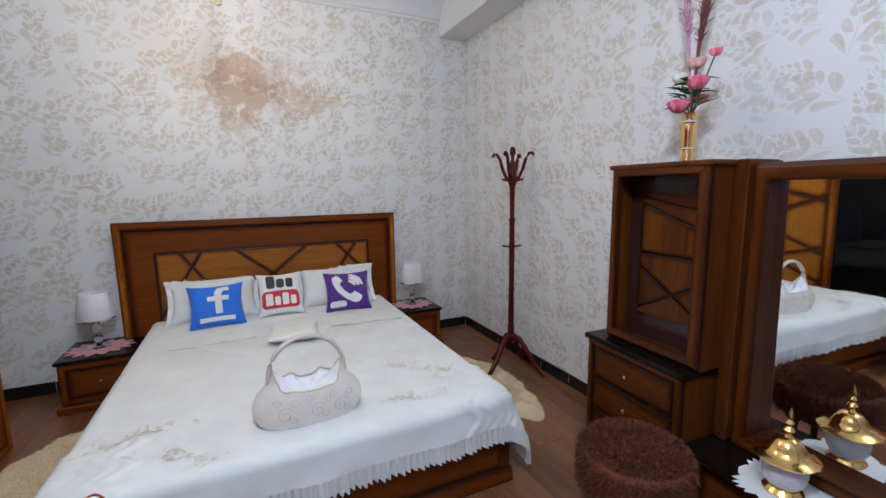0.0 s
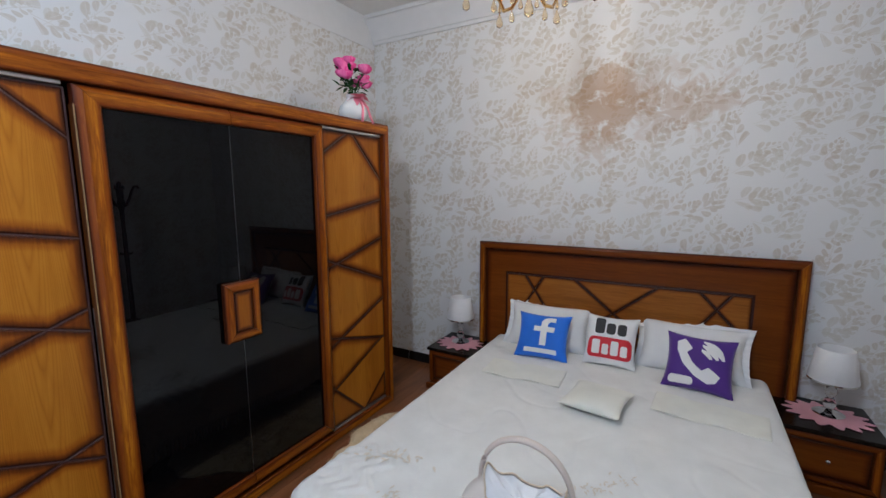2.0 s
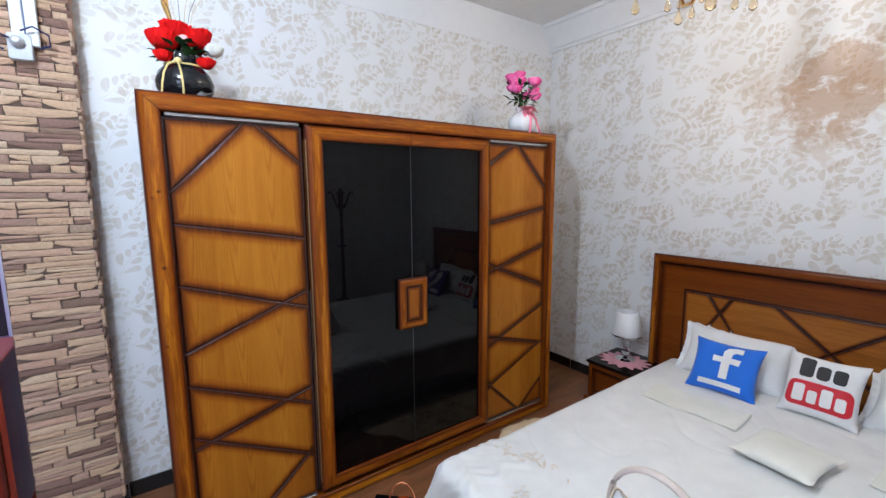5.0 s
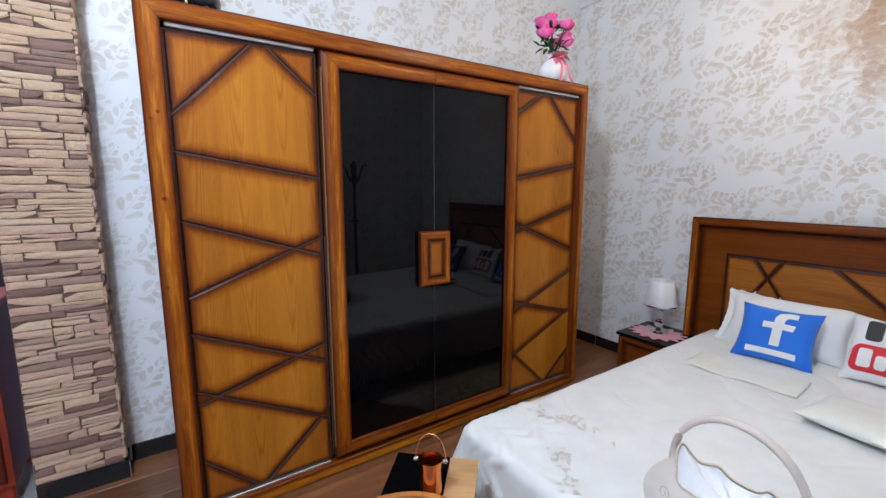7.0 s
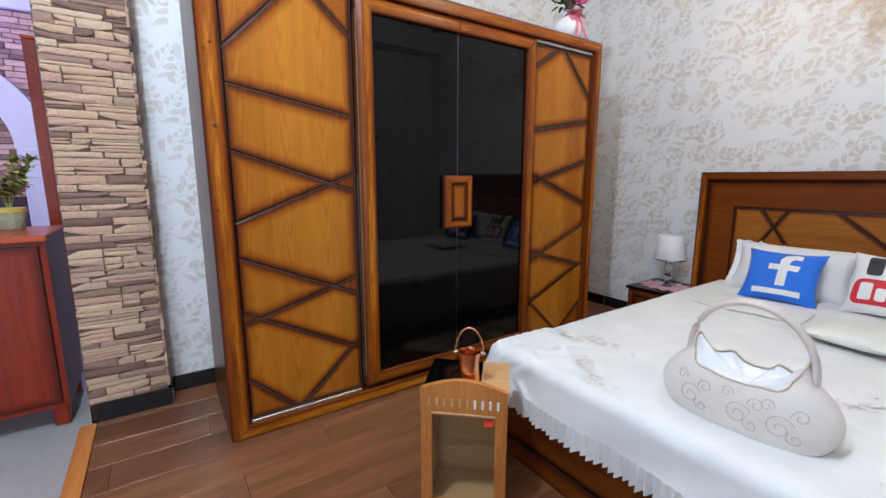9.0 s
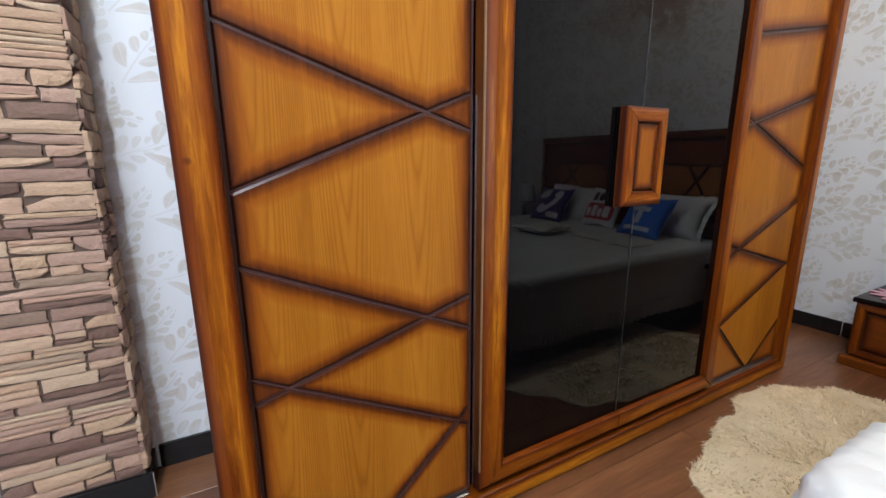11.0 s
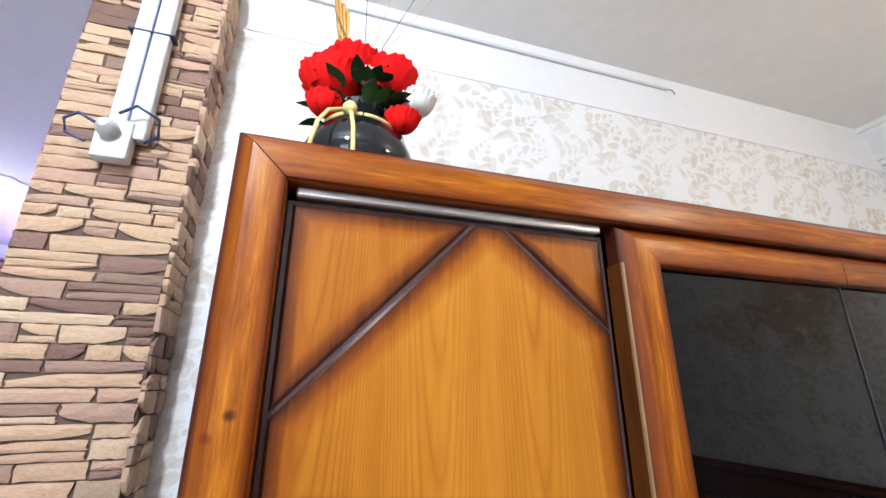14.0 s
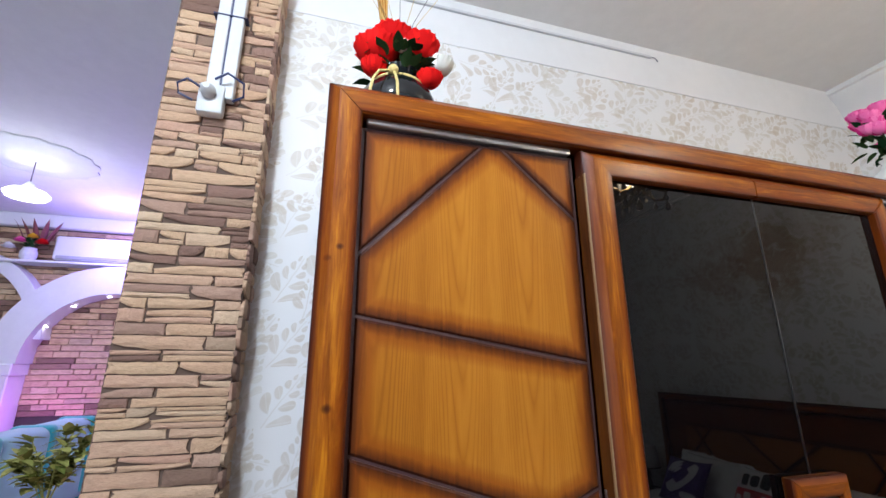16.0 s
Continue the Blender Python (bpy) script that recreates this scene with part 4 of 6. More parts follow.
def bag_shell(inset, z0):
    """A bean-shaped body that draws in towards a scalloped rim, high at both ends."""
    bm, n, m = bmesh.new(), 96, 16
    g = []
    for j in range(m + 1):
        t = j / m
        row = []
        for k in range(n):
            a = 2 * math.pi * k / n
            ca, sa = math.cos(a), math.sin(a)
            ux = abs(ca) ** 0.8
            ends = max(0.0, (ux - 0.45) / 0.55) ** 1.6
            mounds = math.exp(-((ux - 0.40) / 0.17) ** 2)
            rim = 0.138 + 0.082 * ends + (0.034 if sa > 0 else 0.006) * mounds * (1 - ends)
            z = z0 + t * (rim - z0)
            f = z / 0.22
            bulge = 0.84 + 0.20 * math.sin(math.pi * min(1.0, f * 1.15 + 0.10)) - 0.16 * f * f
            x = (0.226 * (bulge - 0.06 * f * f) - inset) * math.copysign(ux, ca)
            y = (0.108 * (bulge - 0.20 * f * f) - inset) * math.copysign(abs(sa) ** 0.85, sa)
            row.append(bm.verts.new((x, y, z)))
        g.append(row)
    for p, q in zip(g, g[1:]):
        for k in range(n):
            bm.faces.new((p[k], p[(k + 1) % n], q[(k + 1) % n], q[k]))
    bm.faces.new(g[0][::-1])
    return bm


part("shell", bag_shell(0.0, 0.0), bag_leather(), bag, smooth=60)
lin = bmesh.new()
rings = []
for f in (1.0, 0.93, 0.84, 0.72, 0.58, 0.44, 0.30, 0.16, 0.05):
    ring = []
    src = bag_shell(0.004, 0.0)
    for v in src.verts[:][-96:]:
        x, y = v.co.x * f, v.co.y * f
        sag = (1 - f) ** 0.7
        fold = 0.020 * noise.noise((x * 17, y * 40, 1.0)) + 0.010 * abs(noise.noise((x * 38 + y * 20, y * 46, 4.0)))
        ring.append(lin.verts.new((x, y, v.co.z * (1 - sag) + 0.112 * sag - 0.004 + fold * min(1.0, (1 - f) * 5))))
    src.free()
    rings.append(ring)
for p, q in zip(rings, rings[1:]):
    for k in range(96):
        lin.faces.new((p[k], p[(k + 1) % 96], q[(k + 1) % 96], q[k]))
lin.faces.new(rings[-1])
part("lining", lin, cloth("white_satin", (0.84, 0.85, 0.88), 0.2, 0.2, 60, 0.35, 1.5), bag, "crumpled white satin lining", smooth=60)
rim_bm = bag_shell(0.0, 0.0)
rim_line = [v.co.copy() for v in rim_bm.verts][-96:]
rim_bm.free()
part("rim_piping", tube([tuple(p + Vector((0, 0, 0.001))) for p in rim_line + rim_line[:1]], 0.0032, 6), plain("gold_cream_cord", (0.72, 0.60, 0.46), 0.5, vary=0.2, scale=80, relief=0.5, relief_scale=300), bag, "twisted cream cord along the rim", 60)
arch = [(0.160 * math.cos(math.pi * k / 24), 0, 0.165 + 0.180 * math.sin(math.pi * k / 24) ** 0.9) for k in range(25)]
hbm = tube(arch, 0.0095, 10)
for v in hbm.verts:
    v.co.y *= 1.7
part("handle", hbm, plain("cream_strap", (0.66, 0.58, 0.52), 0.4), bag, "cream arched strap", smooth=60)

BAG_CORD = plain("beige_scroll_cord", (0.60, 0.55, 0.48), 0.45, vary=0.2, scale=60)


def scroll(cx, cz, r, turns, start, way):
    """A spiral of cord laid on the bag's front."""
    pts = []
    for k in range(40):
        f = k / 39
        a, rr = start + way * turns * 2 * math.pi * f, r * (1 - 0.82 * f)
        x, z = cx + rr * math.cos(a), cz + rr * math.sin(a)
        f2 = z / 0.22
        bulge = 0.84 + 0.20 * math.sin(math.pi * min(1.0, f2 * 1.15 + 0.10)) - 0.16 * f2 * f2
        ux = min(0.98, abs(x) / (0.226 * (bulge - 0.06 * f2 * f2)))
        y = -0.108 * (bulge - 0.20 * f2 * f2) * math.sqrt(max(0.0, 1 - ux ** 2.5)) ** 0.85
        pts.append((x, y - 0.001, z))
    return tube(pts, 0.0014, 5)


for bx in (-0.105, 0.025, 0.12):
    for dx, dz, r, turns, st, way in ((0.0, 0.060, 0.034, 1.5, 0.4, 1), (0.040, 0.098, 0.020, 1.3, 3.4, -1), (-0.032, 0.108, 0.017, 1.3, -0.2, 1), (0.034, 0.040, 0.020, 1.3, 2.2, 1)):
        part("scroll", scroll(bx + dx, dz, r, turns, st, way), BAG_CORD, bag, smooth=60)

# ---- bedside ----
PINK = cloth("pink_crochet", (0.66, 0.30, 0.36), 0.2, 0.8, 160, 0.7)
SHADE = cloth("white_lampshade", (0.80, 0.80, 0.82), 0.2, 0.6, 120, 0.3)


def nightstand(x0, x1, label):
    t = thing("nightstand", label, "nightstand", ((x0 + x1) / 2, 3.30, 0), group="nightstands beside the bed")
    w = (x1 - x0) / 2
    part("body", boxed(-w + 0.012, w - 0.012, 0.02, 0.42, 0.06, 0.335), BROWN_Z, t)
    part("top", boxed(-w, w, -0.005, 0.425, 0.335, 0.36, bevel=0.006, seg=2), DARKTOP, t, "black lacquered top")
    part("plinth", boxed(-w - 0.012, w + 0.012, -0.012, 0.42, 0.0, 0.055, bevel=0.012, seg=2), FRAME_X, t)
    face = lambda u, v, h: (u, 0.02 - h, v)
    frame_bars(-w + 0.055, w - 0.055, 0.095, 0.30, 0.038, 0.02, face, t, FRAME_Z, FRAME_X)
    d = part("drawer", panel_piece([(-w + 0.06, 0.10), (w - 0.06, 0.10), (w - 0.06, 0.295), (-w + 0.06, 0.295)], face, 0.012, 0.04), FRAME_X, t, smooth=30)
    kb = lathe([(0.004, 0), (0.004, 0.010), (0.010, 0.016), (0.011, 0.022), (0.006, 0.026), (0.0005, 0.027)], 14)
    part("knob", kb, CHROME, d, "small chrome knob", 40, pose(0, 0.008, 0.20, 90, 0, 0))
    for sx, sy in ((-w + 0.03, 0.02), (w - 0.03, 0.02), (-w + 0.03, 0.39), (w - 0.03, 0.39)):
        part("glide", boxed(sx - 0.012, sx + 0.012, sy - 0.012, sy + 0.012, -0.0, 0.004), DARKTOP, t)
    return t


nightstand(-1.272, -0.80, "low brown nightstand with a black top and one drawer")
nightstand(1.015, 1.487, "low brown nightstand with a black top and one drawer")


def doily(x, y, turn):
    bm, n = bmesh.new(), 96
    rows = []
    for f, z in ((0.0, 0.003), (0.45, 0.003), (1.0, 0.002)):
        rows.append([bm.verts.new(((0.205 * f * (1 - 0.26 * (0.5 - 0.5 * math.cos(14 * 2 * math.pi * k / n)) * (f > 0.9))) * math.cos(2 * math.pi * k / n), 0.165 * f * (1 - 0.26 * (0.5 - 0.5 * math.cos(14 * 2 * math.pi * k / n)) * (f > 0.9)) * math.sin(2 * math.pi * k / n), z)) for k in range(n)])
    for a, c in zip(rows, rows[1:]):
        for k in range(n):
            bm.faces.new((a[k], a[(k + 1) % n], c[(k + 1) % n], c[k]))
    bmesh.ops.remove_doubles(bm, verts=bm.verts[:], dist=0.0005)
    bmesh.ops.solidify(bm, geom=bm.faces[:], thickness=0.002)
    return solid("doily", bm, PINK, "pink crocheted star-shaped doily on the nightstand", "doily", place=(x, y, 0.3615), turn=turn, group="doilies")


def table_lamp(x, y, label):
    t = thing("table_lamp", label, "table lamp", (x, y, 0.365), group="bedside lamps")
    part("base", lathe([(0.072, 0), (0.074, 0.006), (0.060, 0.014), (0.028, 0.020), (0.012, 0.03)], 24), CHROME, t, "chrome foot", 40)
    part("stem", lathe([(0.012, 0.03), (0.026, 0.045), (0.032, 0.065), (0.022, 0.09), (0.013, 0.10), (0.024, 0.115), (0.030, 0.135), (0.022, 0.165), (0.010, 0.185), (0.008, 0.25)], 24), GLASS, t, "clear glass stem", 60)
    sh = lathe([(0.110, 0.205), (0.112, 0.208), (0.084, 0.385), (0.081, 0.388), (0.080, 0.385), (0.106, 0.208)], 48, wave=lambda a, z: 1 + 0.012 * math.cos(24 * a))
    part("shade", sh, SHADE, t, "pleated white shade", 50)
    part("trim", lathe([(0.1125, 0.202), (0.1145, 0.202), (0.1145, 0.211), (0.1125, 0.211), (0.1125, 0.202)], 40), CHROME, t)
    part("socket", lathe([(0.014, 0.23), (0.014, 0.28), (0.001, 0.29)], 14), CHROME, t)
    return t


doily(-1.07, 3.50, 4)
doily(1.28, 3.52, -6)
table_lamp(-1.08, 3.53, "small table lamp with pleated white shade on doily")
table_lamp(1.29, 3.54, "small table lamp with pleated white shade on doily")

# ---- coat stand ----
cs = thing("coat_stand", "dark red turned wooden coat stand on curved legs", "coat stand", (1.772, 2.615, 0))
pole = [(0.018, 0.20), (0.026, 0.24), (0.026, 0.34), (0.02, 0.36), (0.024, 0.37), (0.021, 0.62), (0.025, 0.63), (0.020, 0.65), (0.022, 0.94), (0.026, 0.96), (0.020, 0.98), (0.020, 1.14), (0.026, 1.16), (0.017, 1.18), (0.021, 1.40), (0.034, 1.44), (0.034, 1.50), (0.022, 1.52), (0.022, 1.57), (0.012, 1.60), (0.012, 1.62), (0.022, 1.645), (0.024, 1.665), (0.015, 1.688), (0.001, 1.695)]
cs.scale = (1.0, 1.0, 1.026)
part("pole", lathe(pole, 20), MAHOGANY, cs, smooth=45)
for k in range(4):
    a = radians(35 + 90 * k)
    prof = [(0.015, 1.44), (0.05, 1.47), (0.08, 1.53), (0.10, 1.60), (0.125, 1.64), (0.15, 1.645), (0.165, 1.625)]
    part("hook", tube([(r * math.cos(a), r * math.sin(a), z) for r, z in prof], 0.014, 8, taper=0.8), MAHOGANY, cs, smooth=60)
    part("peg", tube([(r * math.cos(a + 0.6), r * math.sin(a + 0.6), z) for r, z in ((0.01, 1.445), (0.055, 1.452), (0.08, 1.46))], 0.008, 8), MAHOGANY, cs, smooth=60)
    part("low_peg", tube([(r * math.cos(a + 0.6), r * math.sin(a + 0.6), z) for r, z in ((0.01, 0.955), (0.05, 0.96), (0.075, 0.965))], 0.007, 8), MAHOGANY, cs, smooth=60)
    a = radians(22 + 90 * k)
    reach = 1.15 if k in (2, 3) else 0.66
    leg = [(0.012, 0.26), (0.07 * reach, 0.245), (0.13 * reach, 0.17), (0.18 * reach, 0.10), (0.23 * reach, 0.045), (0.27 * reach, 0.016)]
    part("leg", tube([(r * math.cos(a), r * math.sin(a), z) for r, z in leg], 0.022, 8, taper=0.7), MAHOGANY, cs, smooth=60)


# ---- rugs and stool ----
def fur_tufts(points, colour_mat, length, width, rnd, lean=0.8):
    verts, faces = [], []
    for p, nrm in points:
        d = Vector((rnd.uniform(-1, 1), rnd.uniform(-1, 1), rnd.uniform(-1, 1))) * lean + nrm
        d.normalize()
        s = d.cross(Vector((rnd.uniform(-1, 1), rnd.uniform(-1, 1), rnd.uniform(-1, 1)))).normalized() * width
        L = length * rnd.uniform(0.6, 1.2)
        k = len(verts)
        mid = p + d * L * 0.55
        end = p + d * L - Vector((0, 0, 0.25 * L))
        verts += [p - s, p + s, mid + s * 0.8, mid - s * 0.8, end]
        faces += [(k, k + 1, k + 2, k + 3), (k + 3, k + 2, k + 4)]
    me = bpy.data.meshes.new("fur")
    me.from_pydata([tuple(v) for v in verts], [], faces)
    me.materials.append(colour_mat)
    return me


def fur_mat(name, dark, light):
    m, n, l, b = material(name, 0.75)
    g = n.new("ShaderNodeNewGeometry")
    v = coords(n, l)
    r = ramp(n, [(0.15, dark), (0.85, light)])
    l.new(calc(n, l, "ADD", calc(n, l, "MULTIPLY", g.outputs["Random Per Island"], 0.45), calc(n, l, "MULTIPLY", noise_of(n, l, v, 9, 4), 0.6)), r.inputs[0])
    l.new(r.outputs[0], b.inputs["Base Color"])
    return m


WOOL, BROWNFUR = fur_mat("cream_wool", (0.60, 0.46, 0.27), (0.88, 0.76, 0.55)), fur_mat("brown_fur", (0.035, 0.007, 0.002), (0.17, 0.036, 0.010))


def sheepskin(cx, cy, rx, ry, turn, seed, label):
    t = thing("sheepskin_rug", label, "rug", (cx, cy, 0), turn, group="sheepskin rugs")
    rnd = random.Random(seed)
    rad = lambda a: 1 + 0.13 * math.cos(2 * a + seed) * 0.5 + 0.34 * noise.noise((math.cos(a) * 1.6 + seed, math.sin(a) * 1.3, seed)) + 0.10 * noise.noise((math.cos(a) * 4, math.sin(a) * 5, seed))
    bm, n = bmesh.new(), 72
    rows = []
    for f, z in ((0.0, 0.024), (0.3, 0.024), (0.6, 0.023), (0.85, 0.021), (1.0, 0.008), (1.0, 0.0005)):
        rows.append([bm.verts.new((rx * f * rad(2 * math.pi * k / n) * math.cos(2 * math.pi * k / n), ry * f * rad(2 * math.pi * k / n) * math.sin(2 * math.pi * k / n), z + (0.006 * noise.noise((k * 0.4, f * 9, seed)) if 0 < f < 1 else 0))) for k in range(n)])
    for a, c in zip(rows, rows[1:]):
        for k in range(n):
            bm.faces.new((a[k], a[(k + 1) % n], c[(k + 1) % n], c[k]))
    bmesh.ops.remove_doubles(bm, verts=bm.verts[:], dist=0.0004)
    part("hide", bm, WOOL, t, smooth=60)
    pts = []
    for _ in range(20000):
        a, f = rnd.uniform(0, 6.2832), math.sqrt(rnd.random()) * 0.99
        pts.append((Vector((rx * f * rad(a) * math.cos(a), ry * f * rad(a) * math.sin(a), 0.018 * (1 - f ** 6) + 0.004)), Vector((0.6 * math.cos(a) * f + 1.3 * noise.noise((rx * f * math.cos(a) * 7, ry * f * math.sin(a) * 7, seed)), 0.6 * math.sin(a) * f - 0.3 + 1.3 * noise.noise((rx * f * math.cos(a) * 7, ry * f * math.sin(a) * 7, seed + 9)), 0.34))))
    wool = new("wool", fur_tufts(pts, WOOL, 0.024, 0.0016, rnd, 0.25))
    wool.parent = t
    tagged(wool, kind="stuff")
    return t


sheepskin(-0.92, 2.36, 0.43, 0.62, 8, 3, "cream long-haired sheepskin rug on the floor")
sheepskin(1.38, 2.42, 0.33, 0.52, 6, 11, "cream long-haired sheepskin rug on the floor")
stool = thing("stool", "round stool covered in short dark brown fur", "stool", (1.132, 0.894, 0))
sp = [(0.0005, 0.525), (0.07, 0.522), (0.135, 0.512), (0.172, 0.492), (0.186, 0.46), (0.186, 0.38), (0.176, 0.34)][::-1]
part("seat", lathe(sp, 40), BROWNFUR, stool, smooth=60)
rnd = random.Random(5)
pts = []
for _ in range(15000):
    a, h = rnd.uniform(0, 6.2832), rnd.random()
    if h < 0.5:
        f = math.sqrt(rnd.random())
        pts.append((Vector((0.178 * f * math.cos(a), 0.178 * f * math.sin(a), 0.525 - 0.03 * f ** 4)), Vector((0.4 * f * math.cos(a), 0.4 * f * math.sin(a), 0.9))))
    else:
        pts.append((Vector((0.185 * math.cos(a), 0.185 * math.sin(a), rnd.uniform(0.34, 0.495))), Vector((math.cos(a), math.sin(a), -0.2))))
fur = new("fur_cover", fur_tufts(pts, BROWNFUR, 0.024, 0.0013, rnd, 0.5))
fur.parent = stool
tagged(fur, kind="stuff")
for k in range(4):
    a = radians(45 + 90 * k)
    part("leg", tube([(0.11 * math.cos(a), 0.11 * math.sin(a), 0.38), (0.13 * math.cos(a), 0.13 * math.sin(a), 0.0)], 0.018, 10, taper=0.75), BROWN_Z, stool, smooth=60)

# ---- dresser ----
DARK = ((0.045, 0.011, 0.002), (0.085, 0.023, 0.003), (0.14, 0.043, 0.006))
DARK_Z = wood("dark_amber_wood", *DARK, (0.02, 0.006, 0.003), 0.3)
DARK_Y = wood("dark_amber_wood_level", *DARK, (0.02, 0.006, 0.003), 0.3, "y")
dr = thing("dresser", "dark brown dresser with display tower, drawers and mirror", "dresser", (0, 0, 0))
part("tower_base", boxed(1.515, 1.968, 0.955, 1.50, 0.0, 0.655), BROWN_Z, dr)
part("tower_base_top", boxed(1.485, 1.968, 0.94, 1.515, 0.655, 0.682, bevel=0.005, seg=2), DARKTOP, dr, "black lacquered top")
df = lambda u, v, h: (1.515 - h, u, v)
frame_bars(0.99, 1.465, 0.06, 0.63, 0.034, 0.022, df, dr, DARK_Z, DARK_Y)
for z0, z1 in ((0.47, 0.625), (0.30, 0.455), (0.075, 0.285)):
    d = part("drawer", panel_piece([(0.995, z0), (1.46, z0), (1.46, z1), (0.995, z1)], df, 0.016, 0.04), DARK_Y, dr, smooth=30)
    part("knob", lathe([(0.004, 0), (0.004, 0.010), (0.010, 0.016), (0.011, 0.022), (0.006, 0.026), (0.0005, 0.027)], 14), CHROME, d, "small chrome knob", 40, pose(1.50, 1.235, (z0 + z1) / 2, 0, -90, 0))
# display tower, open to the room
TX, TYA, TYB, TZA, TZB = 1.565, 0.935, 1.43, 0.682, 1.535
part("tower_side", boxed(TX, 1.95, TYA, TYA + 0.02, TZA, TZB - 0.022), BROWN_Z, dr)
part("tower_side", boxed(TX, 1.95, TYB - 0.02, TYB, TZA, TZB - 0.022), BROWN_Z, dr)
part("tower_roof", boxed(TX - 0.03, 1.962, TYA - 0.012, TYB + 0.012, TZB - 0.022, TZB, bevel=0.006, seg=2), BROWN_X, dr)
part("tower_shelf", boxed(TX, 1.95, TYA + 0.02, TYB - 0.02, TZA, TZA + 0.02), BROWN_X, dr)
tb = part("tower_back", boxed(1.658, 1.67, TYA + 0.02, TYB - 0.02, TZA + 0.02, TZB - 0.022), GROOVE, dr)
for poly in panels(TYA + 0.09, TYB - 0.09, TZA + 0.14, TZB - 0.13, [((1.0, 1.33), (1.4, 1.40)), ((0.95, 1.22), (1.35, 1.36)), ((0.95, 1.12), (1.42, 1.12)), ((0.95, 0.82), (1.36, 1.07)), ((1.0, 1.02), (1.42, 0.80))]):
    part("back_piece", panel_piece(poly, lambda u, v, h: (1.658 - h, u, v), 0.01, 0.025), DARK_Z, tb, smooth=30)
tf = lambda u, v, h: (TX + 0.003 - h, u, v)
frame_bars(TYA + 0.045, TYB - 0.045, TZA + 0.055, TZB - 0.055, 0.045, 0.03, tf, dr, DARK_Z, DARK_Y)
# low middle part with the mirror
part("centre_body", boxed(1.56, 1.968, -0.62, 0.955, 0.06, 0.35), BROWN_Z, dr)
part("centre_top", boxed(1.50, 1.968, -0.66, 0.938, 0.35, 0.385, bevel=0.006, seg=2), DARKTOP, dr, "black lacquered top")
cf = lambda u, v, h: (1.56 - h, u, v)
for u0 in (-0.58, 0.19):
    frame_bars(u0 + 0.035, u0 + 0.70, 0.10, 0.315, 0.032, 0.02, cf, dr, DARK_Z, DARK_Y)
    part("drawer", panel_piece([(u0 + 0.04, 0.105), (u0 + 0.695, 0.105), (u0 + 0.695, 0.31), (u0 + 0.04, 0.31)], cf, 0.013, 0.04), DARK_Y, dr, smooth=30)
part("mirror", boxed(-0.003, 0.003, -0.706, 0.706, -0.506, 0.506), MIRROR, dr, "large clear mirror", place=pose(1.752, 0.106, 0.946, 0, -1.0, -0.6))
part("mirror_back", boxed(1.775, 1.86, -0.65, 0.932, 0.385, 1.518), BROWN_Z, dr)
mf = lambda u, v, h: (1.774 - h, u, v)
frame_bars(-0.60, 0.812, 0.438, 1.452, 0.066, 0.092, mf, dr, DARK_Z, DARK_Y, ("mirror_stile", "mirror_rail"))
part("mirror_post", boxed(1.675, 1.86, 0.880, 0.933, 0.386, 1.535, bevel=0.004), BROWN_Z, dr)
for fy in (-0.55, 0.88):
    part("foot", boxed(1.60, 1.66, fy - 0.03, fy + 0.03, 0.0, 0.06, bevel=0.006), DARKTOP, dr)


dr.matrix_basis = pose(1.584, 1.2, 0, 0, 0, -2.5) @ pose(-1.6, -1.2, 0)

# ---- vases and flowers ----
def leafgreen(name, a, c):
    m, n, l, b = material(name, 0.5)
    g = n.new("ShaderNodeNewGeometry")
    r = ramp(n, [(0.1, a), (0.9, c)])
    l.new(g.outputs["Random Per Island"], r.inputs[0])
    l.new(r.outputs[0], b.inputs["Base Color"])
    b.inputs["Roughness"].default_value, b.inputs["Specular IOR Level"].default_value = 0.85, 0.12
    return m


GREEN = leafgreen("silk_leaf", (0.012, 0.045, 0.016), (0.05, 0.11, 0.035))
ROSE_RED, ROSE_PINK = leafgreen("red_silk_petal", (0.50, 0.003, 0.004), (0.78, 0.010, 0.008)), leafgreen("pink_silk_petal", (0.78, 0.035, 0.28), (0.92, 0.22, 0.50))
ROSE_WHITE, ROSE_PALE = leafgreen("white_silk_petal", (0.72, 0.73, 0.66), (0.84, 0.84, 0.80)), leafgreen("peach_silk_petal", (0.75, 0.38, 0.38), (0.85, 0.62, 0.55))
STEM = plain("dry_stem", (0.20, 0.055, 0.055), 0.7, vary=0.3, scale=40)
STRAW = plain("gold_straw", (0.55, 0.40, 0.14), 0.55, vary=0.3, scale=40)
ROPE = plain("gold_cord", (0.72, 0.56, 0.22), 0.5, vary=0.25, scale=90, relief=0.5, relief_scale=260)


def bloom(centre, r, seed, layers=5):
    """A full, ball-shaped flower of broad cupped petals in layers."""
    rnd, bm = random.Random(seed), bmesh.new()
    for k in range(layers):
        f = (k + 1) / layers
        count = 4 + 2 * k
        for j in range(count):
            a = 2 * math.pi * j / count + rnd.uniform(-0.25, 0.25) + k
            petal(bm, (centre[0] + 0.08 * r * math.cos(a), centre[1] + 0.08 * r * math.sin(a), centre[2] - 0.45 * r * f), a, radians(84 - 72 * f) + rnd.uniform(-0.15, 0.15), r * (0.75 + 0.35 * f) * rnd.uniform(0.92, 1.08), r * (0.75 + 0.35 * f), 0.22 - 0.2 * f, 5, 4, True)
    return bm


